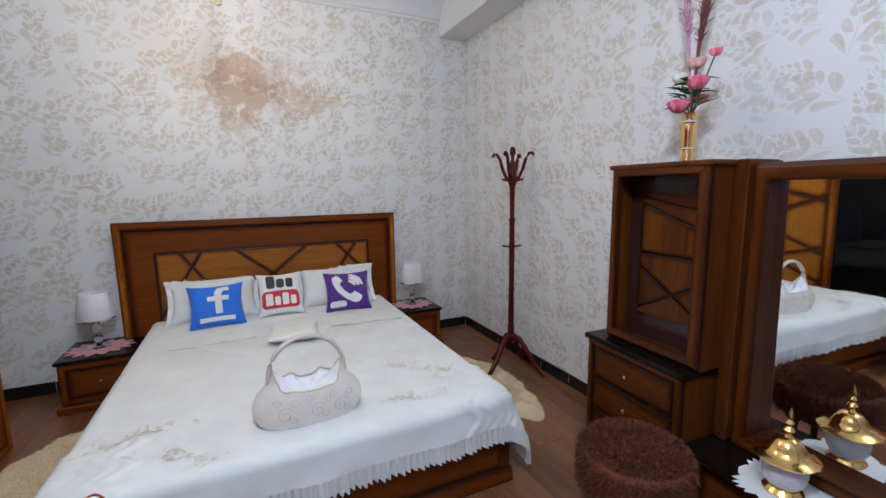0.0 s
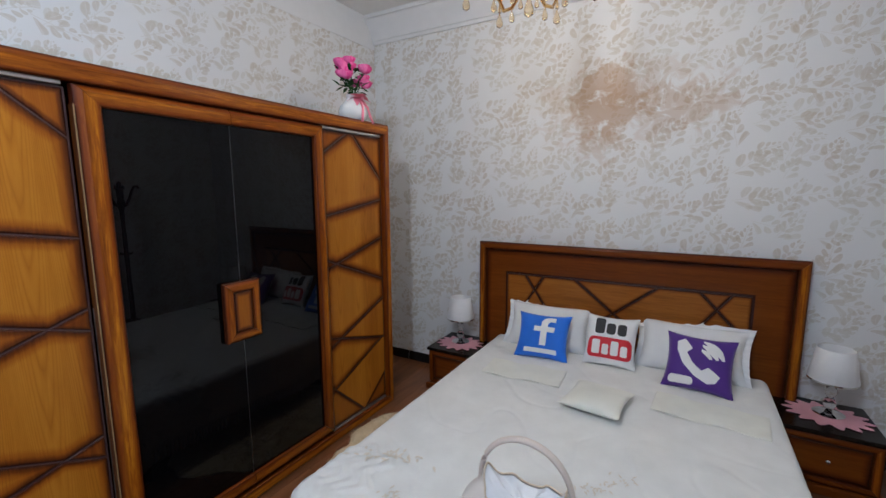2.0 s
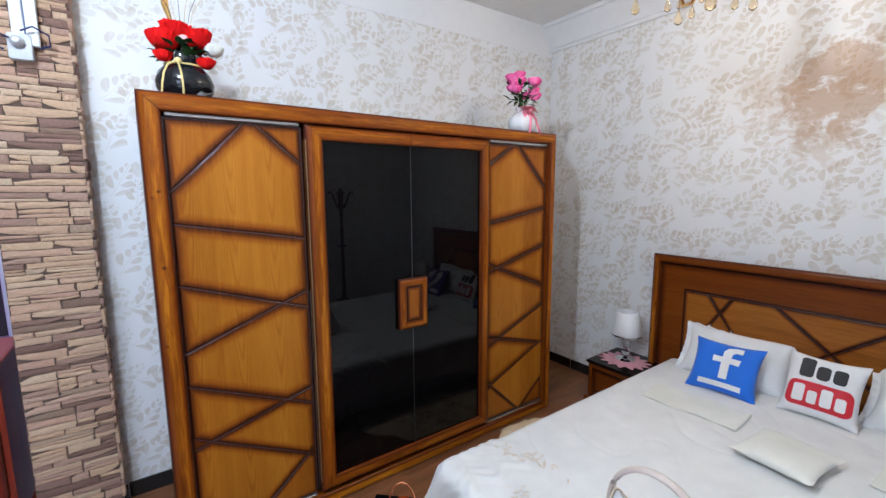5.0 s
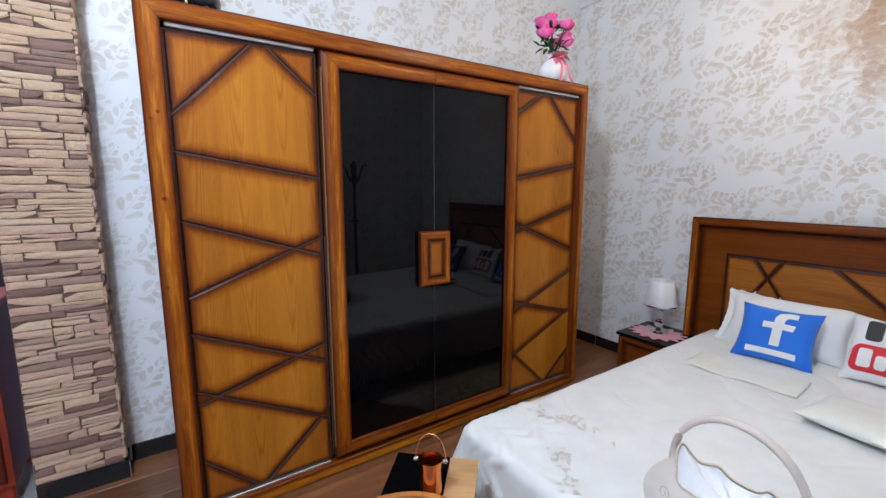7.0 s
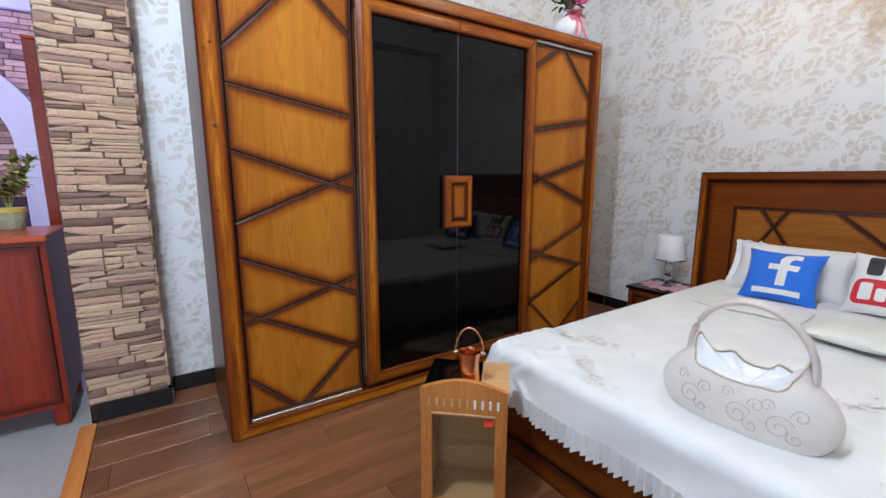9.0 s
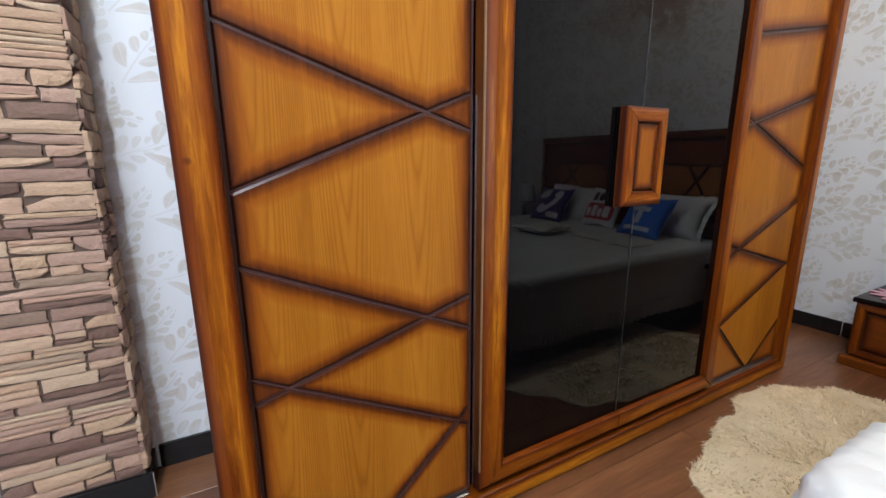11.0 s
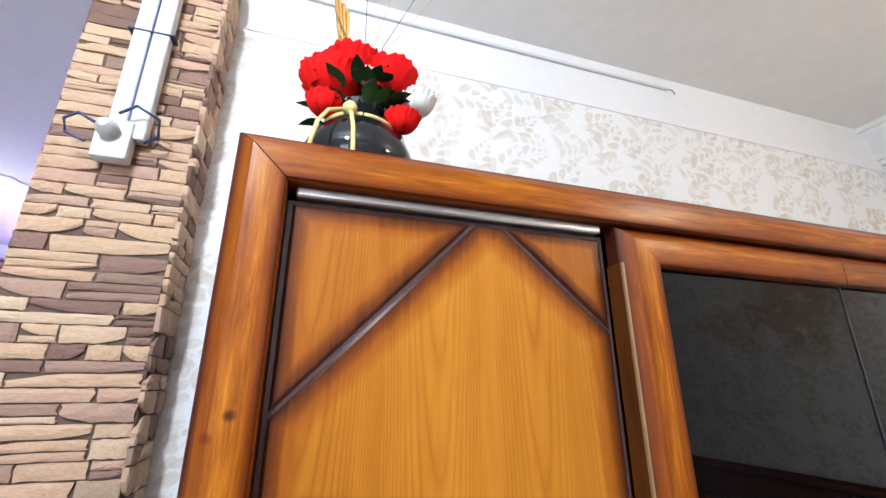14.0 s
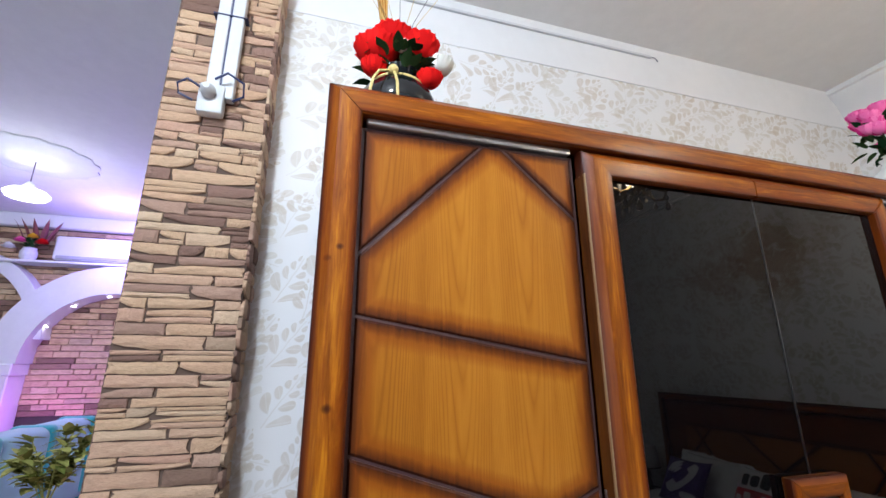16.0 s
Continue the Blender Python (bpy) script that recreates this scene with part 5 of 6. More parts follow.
def rose(centre, r, seed):
    """A full rose: overlapping cupped petals wrapped round a bud, the outer lips rolled back."""
    rnd, bm = random.Random(seed), bmesh.new()
    c = Vector(centre)
    for k in range(6):
        f = (k + 1) / 6
        count = 4 + k
        for j in range(count):
            mid = 2 * math.pi * (j + 0.4 * k) / count + rnd.uniform(-0.2, 0.2)
            half, rr = 1.2 - 0.50 * f, r * (0.12 + 0.80 * f) * rnd.uniform(0.93, 1.06)
            top = radians(8 + 60 * f) + rnd.uniform(-0.15, 0.15)
            g = []
            for i in range(7):
                t = i / 6
                row = []
                for m in range(11):
                    s = m / 5 - 1
                    pol = radians(172) + (top + 0.22 * abs(s) ** 2.5 + 0.07 * math.sin(11 * s + j) - radians(172)) * t
                    lip = 1 + (0.06 + 0.16 * f) * t ** 6 + 0.06 * math.sin(9 * s + 2.3 * k + 1.7 * j) * t ** 4
                    az = mid + half * s * (0.45 + 0.55 * math.sin(math.pi * (0.15 + 0.6 * t)))
                    row.append(bm.verts.new(c + Vector((math.sin(pol) * math.cos(az), math.sin(pol) * math.sin(az), math.cos(pol) * 0.85)) * rr * lip))
                g.append(row)
            for i in range(6):
                for m in range(10):
                    bm.faces.new((g[i][m], g[i][m + 1], g[i + 1][m + 1], g[i + 1][m]))
    return bm


def bouquet(owner, blooms, leaves, seed, base):
    for c, r, mt in blooms:
        part("flower", bloom(c, r, hash_seed(c)), mt, owner, smooth=50)
        part("stem", tube([base, ((base[0] + c[0]) / 2, (base[1] + c[1]) / 2, (base[2] + c[2]) / 2 + 0.01), (c[0], c[1], c[2] - 0.2 * r)], 0.003, 6), GREEN, owner)
    rnd, bm = random.Random(seed), bmesh.new()
    for _ in range(leaves):
        a = rnd.uniform(0, 6.2832)
        petal(bm, (base[0] + 0.03 * math.cos(a), base[1] + 0.03 * math.sin(a), base[2] + rnd.uniform(0.0, 0.10)), a, rnd.uniform(-0.1, 1.1), rnd.uniform(0.05, 0.085), rnd.uniform(0.024, 0.036), -0.15, 3, 5)
    part("leaves", bm, GREEN, owner, "dark green silk leaves", 50)


def hash_seed(c):
    return int(abs(c[0] * 991 + c[1] * 577 + c[2] * 311) * 1000) % 9973


def black_ceramic():
    m, n, l, b = material("black_glazed_ceramic", 0.06)
    v = coords(n, l)
    w = n.new("ShaderNodeTexWave")
    w.inputs["Scale"].default_value, w.inputs["Distortion"].default_value, w.inputs["Detail"].default_value = 3.0, 9.0, 2.0
    l.new(v, w.inputs["Vector"])
    r = ramp(n, [(0.985, (0.008, 0.009, 0.011)), (1.0, (0.4, 0.42, 0.45))])
    l.new(w.outputs["Fac"], r.inputs[0])
    l.new(r.outputs[0], b.inputs["Base Color"])
    return m


bv = thing("flower_vase", "round black glazed vase of red silk roses", "vase", (-1.595, 0.705, 2.092))
bv.scale = (0.93, 0.93, 0.96)
part("vase", lathe([(0.064, 0.0), (0.092, 0.018), (0.121, 0.06), (0.126, 0.095), (0.110, 0.138), (0.078, 0.170), (0.066, 0.190), (0.068, 0.222), (0.060, 0.222), (0.055, 0.190)], 40), black_ceramic(), bv, "black glazed ceramic bowl", 60)
part("cord", tube([(0.080 * math.cos(0.25 * k), 0.080 * math.sin(0.25 * k), 0.175 - 0.006 * math.cos(0.25 * k)) for k in range(26)], 0.0048, 8), ROPE, bv, "twisted gold cord", 60)
for dy, sw in ((-0.03, -0.045), (0.0, 0.01)):
    part("cord_end", tube([(0.083, dy * 0.4 - 0.03, 0.172), (0.102, dy + sw * 0.3 - 0.03, 0.150), (0.122, dy + sw * 0.7 - 0.03, 0.11), (0.124, dy + sw * 0.9 - 0.03, 0.065), (0.112, dy + sw - 0.03, 0.03)], 0.0045, 8), ROPE, bv, smooth=60)
part("knot", lathe([(0.001, -0.014), (0.014, -0.008), (0.016, 0.004), (0.010, 0.013), (0.001, 0.015)], 12), ROPE, bv, "", 60, pose(0.084, -0.030, 0.175))
for c, r, mt in (((0.025, -0.088, 0.282), 0.072, ROSE_RED), ((0.035, -0.030, 0.330), 0.066, ROSE_RED), ((0.03, 0.062, 0.308), 0.074, ROSE_RED), ((0.045, -0.100, 0.202), 0.040, ROSE_RED), ((0.05, 0.108, 0.192), 0.042, ROSE_RED), ((0.035, 0.152, 0.262), 0.046, ROSE_WHITE), ((-0.035, 0.03, 0.362), 0.045, ROSE_WHITE), ((0.062, 0.004, 0.284), 0.026, ROSE_PALE), ((-0.08, -0.05, 0.305), 0.062, ROSE_RED), ((-0.08, 0.07, 0.295), 0.060, ROSE_RED)):
    c = (c[0], c[1] * 0.84, 0.20 + (c[2] - 0.20) * 0.95)
    part("rose", rose(c, r * 0.92, hash_seed(c)), mt, bv, smooth=50)
    part("stem", tube([(0, 0, 0.21), (c[0] * 0.5, c[1] * 0.5, 0.11 + c[2] * 0.5), (c[0], c[1], c[2] - 0.6 * r)], 0.003, 6), GREEN, bv)
rnd, bm = random.Random(21), bmesh.new()
for _ in range(60):
    a = rnd.uniform(0, 6.2832)
    q = rnd.uniform(0.03, 0.09)
    petal(bm, (q * math.cos(a), q * math.sin(a), rnd.uniform(0.20, 0.265)), a, rnd.uniform(-0.5, 0.7), rnd.uniform(0.045, 0.075), rnd.uniform(0.024, 0.036), -0.15, 3, 5)
part("leaves", bm, GREEN, bv, "dark green silk leaves", 50)
for k in range(7):
    a = -1.3 + 0.42 * k
    part("grass_stem", tube([(0, 0, 0.22), (0.01, 0.06 * math.sin(a), 0.42), (0.03 * math.cos(a), 0.20 * math.sin(a), 0.64)], 0.0014, 6, taper=0.5), INK if k % 2 else STRAW, bv)
for k in range(4):
    part("gold_spray", tube([(0, -0.02, 0.30), (0.0, -0.045 - 0.006 * k, 0.42), (0.01, -0.05 - 0.012 * k, 0.50 + 0.02 * k)], 0.005, 6), GOLD, bv, "gold glitter spray")

pv = thing("flower_vase", "white vase with pink ribbon and pink silk flowers", "vase", (-1.50, 2.755, 2.092))
part("vase", lathe([(0.055, 0), (0.085, 0.03), (0.098, 0.07), (0.088, 0.11), (0.055, 0.145), (0.042, 0.165), (0.05, 0.185), (0.042, 0.185)], 32, wave=lambda a, z: 1 + 0.03 * math.cos(8 * a)), plain("white_porcelain", (0.76, 0.78, 0.80), 0.12, vary=0.05), pv, "ribbed white porcelain", 60)
RIB = cloth("pink_ribbon", (0.80, 0.22, 0.32), 0.3, 0.35, 100, 0.2)
rb = bmesh.new()
for k in range(9):
    petal(rb, (0.045, 0.0, 0.165), 0.5 * (k - 4), 0.5 * math.sin(k * 2.1), 0.085, 0.055, -0.35)
part("bow", rb, RIB, pv, "pink satin bow", 50)
for dy in (-0.03, 0.05):
    part("ribbon", tube([(0.055, 0, 0.155), (0.098, dy * 0.6, 0.10), (0.105, dy, 0.04), (0.11, dy * 1.4, 0.0)], 0.009, 6), RIB, pv, smooth=50)
rnd = random.Random(41)
for k in range(17):
    a, e = 2.4 * k, 0.15 + 0.85 * ((k * 0.618) % 1)
    c = (0.10 * e * math.cos(a) + 0.01, 0.145 * e * math.sin(a) - 0.045, 0.272 + 0.10 * (1 - 0.7 * e) + 0.05 * math.sin(1.7 * k))
    part("flower", rose(c, rnd.uniform(0.031, 0.042), 300 + k), ROSE_PINK, pv, smooth=50)
    part("stem", tube([(0, 0, 0.17), (c[0] * 0.5, c[1] * 0.5, 0.10 + c[2] * 0.5), (c[0], c[1], c[2] - 0.02)], 0.0025, 5), GREEN, pv)
bm = bmesh.new()
for _ in range(60):
    a, q = rnd.uniform(0, 6.2832), rnd.uniform(0.02, 0.09)
    petal(bm, (q * math.cos(a), q * math.sin(a) - 0.02, rnd.uniform(0.20, 0.34)), a, rnd.uniform(-0.4, 0.9), rnd.uniform(0.04, 0.065), rnd.uniform(0.02, 0.03), -0.15, 3, 5)
part("leaves", bm, GREEN, pv, "dark green silk leaves", 50)

gv = thing("flower_vase", "tall gold glass vase of pink flowers and dry stems", "vase", (1.755, 1.205, 1.535))
part("vase", lathe([(0.034, 0), (0.035, 0.01), (0.026, 0.05), (0.031, 0.12), (0.036, 0.17), (0.030, 0.20), (0.035, 0.22), (0.030, 0.22), (0.026, 0.20)], 28), GOLD, gv, "gold lustre glass", 60)
for z in (0.06, 0.175):
    part("band", lathe([(0.026 if z < 0.1 else 0.034, z), (0.030 if z < 0.1 else 0.038, z + 0.004), (0.026 if z < 0.1 else 0.034, z + 0.012)], 28), CHROME, gv)
CORAL = leafgreen("coral_silk_petal", (0.82, 0.12, 0.22), (0.92, 0.34, 0.42))
for c, r, mt in (((-0.03, 0.040, 0.262), 0.046, CORAL), ((-0.03, -0.044, 0.345), 0.044, CORAL), ((0.03, -0.02, 0.285), 0.032, CORAL), ((0.0, -0.015, 0.435), 0.036, ROSE_PALE), ((0.0, 0.055, 0.385), 0.036, ROSE_WHITE), ((-0.01, -0.10, 0.455), 0.024, CORAL)):
    part("flower", rose(c, r, hash_seed(c)), mt, gv, smooth=50)
    part("stem", tube([(0, 0, 0.2), (c[0] * 0.5, c[1] * 0.5, 0.1 + c[2] * 0.5), (c[0], c[1], c[2] - 0.5 * r)], 0.003, 6), GREEN, gv)
rnd, bm = random.Random(14), bmesh.new()
for _ in range(34):
    a = rnd.uniform(0, 6.2832)
    petal(bm, (0.02 * math.cos(a), 0.02 * math.sin(a), rnd.uniform(0.24, 0.38)), a, rnd.uniform(-0.1, 0.7), rnd.uniform(0.06, 0.10), rnd.uniform(0.026, 0.04), -0.15, 3, 5)
part("leaves", bm, leafgreen("fresh_silk_leaf", (0.05, 0.16, 0.03), (0.16, 0.32, 0.10)), gv, "green silk leaves", 50)
TINSEL = plain("pink_tinsel", (0.60, 0.30, 0.42), 0.4, vary=0.3, scale=60)
for k in range(8):
    dark = k % 8 > 2
    a, foot = 0.8 * k, -0.02 if dark else 0.03
    top = (0.03 * math.cos(a), (-0.075 if dark else 0.075) + 0.035 * math.sin(a), 1.0 + 0.05 * math.sin(2.3 * k))
    line = [(0, 0, 0.22), (0.01 * math.cos(a), foot, 0.50), (top[0] * 0.7, foot + (top[1] - foot) * 0.6, 0.80), top]
    spray = part("dry_spray", tube(line, 0.004, 6, taper=0.6), STEM if dark else TINSEL, gv, "dry burgundy plume" if dark else "pale pink tinsel stem")
    rnd, bm = random.Random(60 + k), bmesh.new()
    for _ in range(70):
        f = rnd.uniform(0.35, 1.0)
        seg = min(2, int(f * 3))
        g = f * 3 - seg
        p = [line[seg][ax] + (line[seg + 1][ax] - line[seg][ax]) * g for ax in range(3)]
        petal(bm, p, rnd.uniform(0, 6.28), rnd.uniform(0.5, 1.3), rnd.uniform(0.025, 0.05), 0.006, -0.1)
    part("plume", bm, STEM if dark else TINSEL, spray)

# ---- jars on the dresser ----
PORC = plain("painted_porcelain", (0.70, 0.70, 0.74), 0.15, vary=0.18, scale=30)


def jar(x, y, turn):
    t = thing("lidded_jar", "gold and white porcelain jar with pointed lid", "jar", (x, y, 0.3890), turn)
    part("foot", lathe([(0.058, 0), (0.06, 0.006), (0.046, 0.02), (0.05, 0.03)], 28), GOLD, t, "gold foot", 50)
    part("body", lathe([(0.05, 0.03), (0.062, 0.05), (0.066, 0.08), (0.058, 0.115), (0.052, 0.125)], 28), PORC, t, "white painted porcelain body", 50)
    lid = part("lid", lathe([(0.088, 0.122), (0.094, 0.130), (0.078, 0.140), (0.056, 0.150), (0.050, 0.166), (0.034, 0.190), (0.014, 0.20)], 28, wave=lambda a, z: 1 + 0.03 * math.cos(12 * a)), GOLD, t, "scalloped gold lid", 50)
    part("finial", lathe([(0.014, 0.20), (0.008, 0.21), (0.018, 0.225), (0.008, 0.238), (0.014, 0.25), (0.006, 0.262), (0.010, 0.272), (0.002, 0.30), (0.0005, 0.305)], 18), GOLD, lid, "", 50)
    return t


LACE = cloth("white_lace_mat", (0.74, 0.75, 0.76), 0.2, 0.8, 140, 0.8)
jar(1.53, 0.612, 0)
for x, y, tn in ((1.55, 0.62, 12),):
    bm, n = bmesh.new(), 80
    ring = [bm.verts.new(((0.125 + 0.01 * math.cos(20 * 2 * math.pi * k / n)) * math.copysign(abs(math.cos(2 * math.pi * k / n)) ** 0.5, math.cos(2 * math.pi * k / n)), (0.125 + 0.01 * math.cos(20 * 2 * math.pi * k / n)) * math.copysign(abs(math.sin(2 * math.pi * k / n)) ** 0.5, math.sin(2 * math.pi * k / n)), 0)) for k in range(n)]
    low = [bm.verts.new((v.co.x, v.co.y, -0.0015)) for v in ring]
    hub, under = bm.verts.new((0, 0, 0.0005)), bm.verts.new((0, 0, -0.0015))
    for k in range(n):
        j = (k + 1) % n
        bm.faces.new((hub, ring[k], ring[j]))
        bm.faces.new((under, low[j], low[k]))
        bm.faces.new((ring[k], low[k], low[j], ring[j]))
    solid("lace_mat", bm, LACE, "white lace mat under a jar", "mat", place=(x, y, 0.3880), turn=tn)

# ---- small cabinet with the copper pot ----
ORANGE = wood("orange_varnished_wood", (0.34, 0.12, 0.028), (0.46, 0.18, 0.045), (0.56, 0.24, 0.065), (0.2, 0.06, 0.02), 0.3, "z", False)
TAN = wood("pale_varnished_wood", (0.42, 0.24, 0.10), (0.52, 0.31, 0.14), (0.60, 0.38, 0.19), (0.2, 0.06, 0.02), 0.35, "x", False)
cab = thing("small_cabinet", "small orange wooden cabinet with arched glazed front", "cabinet", (-0.455, 1.105, 0), 47)
part("body_side", boxed(-0.14, -0.125, 0.022, 0.24, 0.0, 0.478), TAN, cab)
part("body_side", boxed(0.125, 0.14, 0.022, 0.24, 0.0, 0.478), TAN, cab)
part("body_back", boxed(-0.125, 0.125, 0.228, 0.24, 0.0, 0.478), TAN, cab)
part("shelf", boxed(-0.125, 0.125, 0.022, 0.228, 0.03, 0.045), TAN, cab)
part("top_glass", boxed(-0.14, 0.05, 0.022, 0.25, 0.478, 0.487, bevel=0.002), BLACKGLASS, cab, "black glossy top")
part("top_board", boxed(0.052, 0.15, 0.022, 0.25, 0.478, 0.488, bevel=0.002), TAN, cab, "pale wooden top board")


def arch_board(u0, u1, v0, v1, rise, y0, y1, n=16):
    bm = bmesh.new()
    top = [(u0 + (u1 - u0) * k / n, v1 + rise * math.sin(math.pi * k / n)) for k in range(n + 1)]
    outline = [(u0, v0), (u1, v0)] + top[::-1]
    a, c = [bm.verts.new((u, y0, v)) for u, v in outline], [bm.verts.new((u, y1, v)) for u, v in outline]
    bm.faces.new(a)
    bm.faces.new(c[::-1])
    for k in range(len(outline)):
        bm.faces.new((a[k], a[(k + 1) % len(a)], c[(k + 1) % len(a)], c[k]))
    return bm


part("door_crest", arch_board(-0.145, 0.145, 0.40, 0.492, 0.034, 0.0, 0.02), ORANGE, cab, "arched orange crest", 40)
part("door_stile", boxed(-0.145, -0.105, 0.0, 0.02, 0.03, 0.40, bevel=0.003), ORANGE, cab)
part("door_stile", boxed(0.105, 0.145, 0.0, 0.02, 0.03, 0.40, bevel=0.003), ORANGE, cab)
part("door_rail", boxed(-0.105, 0.105, 0.0, 0.02, 0.03, 0.08, bevel=0.003), ORANGE, cab)
part("door_pane", boxed(-0.107, 0.107, 0.010, 0.014, 0.078, 0.402), clear_glass("pane_glass", (0.85, 0.9, 0.85)), cab, "clear glass pane").visible_shadow = False
part("crest_bead", boxed(-0.108, 0.108, -0.004, 0.0, 0.404, 0.412, bevel=0.0015), TAN, cab)
for k in range(10):
    u = -0.115 + 0.0255 * k
    part("slot", boxed(u - 0.004, u + 0.004, -0.0025, 0.003, 0.432, 0.462, bevel=0.0012), TAN if k < 6 else PRINT, cab)
part("price_tag", boxed(0.068, 0.100, 0.006, 0.009, 0.368, 0.390), plain("orange_red_tag", (0.9, 0.06, 0.02), 0.5), cab, "small red sticker")
pot = thing("copper_pot", "small copper pot with a tall hinged handle", "pot", (-0.498, 1.161, 0.488), 47)
part("bowl", lathe([(0.034, 0), (0.036, 0.004), (0.036, 0.02), (0.033, 0.06), (0.033, 0.09), (0.038, 0.115), (0.036, 0.115), (0.030, 0.09), (0.030, 0.012), (0.001, 0.010)], 36), COPPER, pot, "polished copper bowl", 60)
part("handle", tube([(0.046 * math.cos(math.pi * k / 20), 0, 0.112 + 0.085 * math.sin(math.pi * k / 20)) for k in range(21)], 0.0035, 8), COPPER, pot, "thin copper handle", 60)
for s in (-1, 1):
    part("hinge", lathe([(0.001, -0.010), (0.007, -0.006), (0.008, 0), (0.007, 0.006), (0.001, 0.010)], 12), CHROME, pot, "", 60, pose(0.045 * s, 0, 0.110, 0, 90, 0))

# ---- chandelier ----
CRYSTAL = clear_glass("amber_crystal", (1.0, 0.86, 0.62))
BULB, bn, bl, bb = material("lit_bulb", 0.4)
bb.inputs["Emission Color"].default_value, bb.inputs["Emission Strength"].default_value = (1.0, 0.80, 0.50, 1), 9.0
COLD_BULB, bn, bl, bb = material("lit_cold_lamp", 0.4)
bb.inputs["Emission Color"].default_value, bb.inputs["Emission Strength"].default_value = (0.93, 0.95, 1.0, 1), 12.0
ch = thing("chandelier", "gold chandelier with curled arms and crystal drops", "chandelier", (-0.18, 2.48, 0.09))
part("canopy", lathe([(0.07, TOP - 0.09), (0.07, TOP - 0.10), (0.045, TOP - 0.12), (0.012, TOP - 0.135)], 24), GOLD, ch, smooth=50)
part("rod", tube([(0, 0, TOP - 0.13), (0, 0, 2.72)], 0.007, 8), GOLD, ch)
part("column", lathe([(0.01, 2.74), (0.03, 2.70), (0.018, 2.66), (0.034, 2.60), (0.04, 2.56), (0.02, 2.52), (0.028, 2.49), (0.012, 2.46), (0.002, 2.44)], 20), GOLD, ch, smooth=50)


def drop(c, s=1.0):
    return lathe([(0.0005, 0.03 * s), (0.008 * s, 0.012 * s), (0.015 * s, -0.008 * s), (0.013 * s, -0.022 * s), (0.0005, -0.03 * s)], 10, c)


for k in range(6):
    a = 2 * math.pi * k / 6 + 0.35
    ca, sa = math.cos(a), math.sin(a)
    pr = [(0.02, 2.54), (0.08, 2.475), (0.16, 2.44), (0.24, 2.455), (0.29, 2.52), (0.275, 2.58), (0.24, 2.575), (0.235, 2.545)]
    arm = part("arm", tube([(r * ca, r * sa, z) for r, z in pr], 0.009, 8), GOLD, ch, smooth=60)
    part("cup", lathe([(0.006, 2.52), (0.04, 2.545), (0.046, 2.555), (0.012, 2.55)], 18, (0.29 * ca, 0.29 * sa, 0.0)), GOLD, arm, smooth=50)
    part("candle", lathe([(0.011, 2.55), (0.011, 2.63)], 12, (0.29 * ca, 0.29 * sa, 0)), PORC, arm)
    part("bulb", lathe([(0.008, 2.63), (0.016, 2.65), (0.012, 2.68), (0.001, 2.705)], 12, (0.29 * ca, 0.29 * sa, 0)), BULB, arm, "glowing candle bulb", 50)
    for r, z, s in ((0.29, 2.485, 0.8), (0.29, 2.425, 1.25), (0.16, 2.40, 1.0), (0.075, 2.425, 0.8)):
        part("crystal", drop((r * ca, r * sa, z), s), CRYSTAL, arm, "amber crystal drop", 60)
    part("drop_chain", tube([(0.29 * ca, 0.29 * sa, 2.52), (0.29 * ca, 0.29 * sa, 2.45)], 0.0015, 5), GOLD, arm)
    part("drop_chain", tube([(0.16 * ca, 0.16 * sa, 2.44), (0.16 * ca, 0.16 * sa, 2.42)], 0.0015, 5), GOLD, arm)
part("low_crystal", drop((0, 0, 2.385), 1.6), CRYSTAL, ch, "large crystal ball", 60)

# ---- showroom beside the bedroom ----
REDWOOD = wood("red_brown_wood", (0.14, 0.013, 0.005), (0.20, 0.022, 0.007), (0.26, 0.034, 0.011), (0.05, 0.01, 0.006), 0.28)
REDWOOD_X = wood("red_brown_wood_level", (0.26, 0.04, 0.013), (0.36, 0.06, 0.018), (0.44, 0.085, 0.025), (0.05, 0.01, 0.006), 0.28, "x")
sb = thing("sideboard", "red-brown wooden sideboard with a tall slim post", "sideboard", (-1.985, -0.105, 0))
part("body", boxed(-0.46, -0.012, -0.60, 0.0, 0.10, 0.90), REDWOOD, sb)
part("end_panel", panel_piece([(-0.58, 0.12), (-0.02, 0.12), (-0.02, 0.885), (-0.58, 0.885)], lambda u, v, h: (-0.012 + h, u, v), 0.012, 0.05), REDWOOD, sb, smooth=30)
part("top", boxed(-0.48, 0.02, -0.62, 0.012, 0.90, 0.93, bevel=0.006, seg=2), REDWOOD_X, sb)
for fx in (-0.42, -0.06):
    for fy in (-0.55, -0.04):
        part("foot", boxed(fx - 0.03, fx + 0.03, fy - 0.03, fy + 0.03, 0.0, 0.10, bevel=0.006), REDWOOD, sb)
post = thing("wooden_post", "tall slim red-brown wooden post behind the sideboard", "post", (-3.20, -0.235, 0))
part("shaft", boxed(-0.03, 0.03, -0.03, 0.03, 0.03, 2.03, bevel=0.004), REDWOOD, post)
part("foot", boxed(-0.06, 0.06, -0.06, 0.06, 0.0, 0.03, bevel=0.004), REDWOOD, post)
part("cap", boxed(-0.036, 0.036, -0.036, 0.036, 2.03, 2.05, bevel=0.004), REDWOOD_X, post)



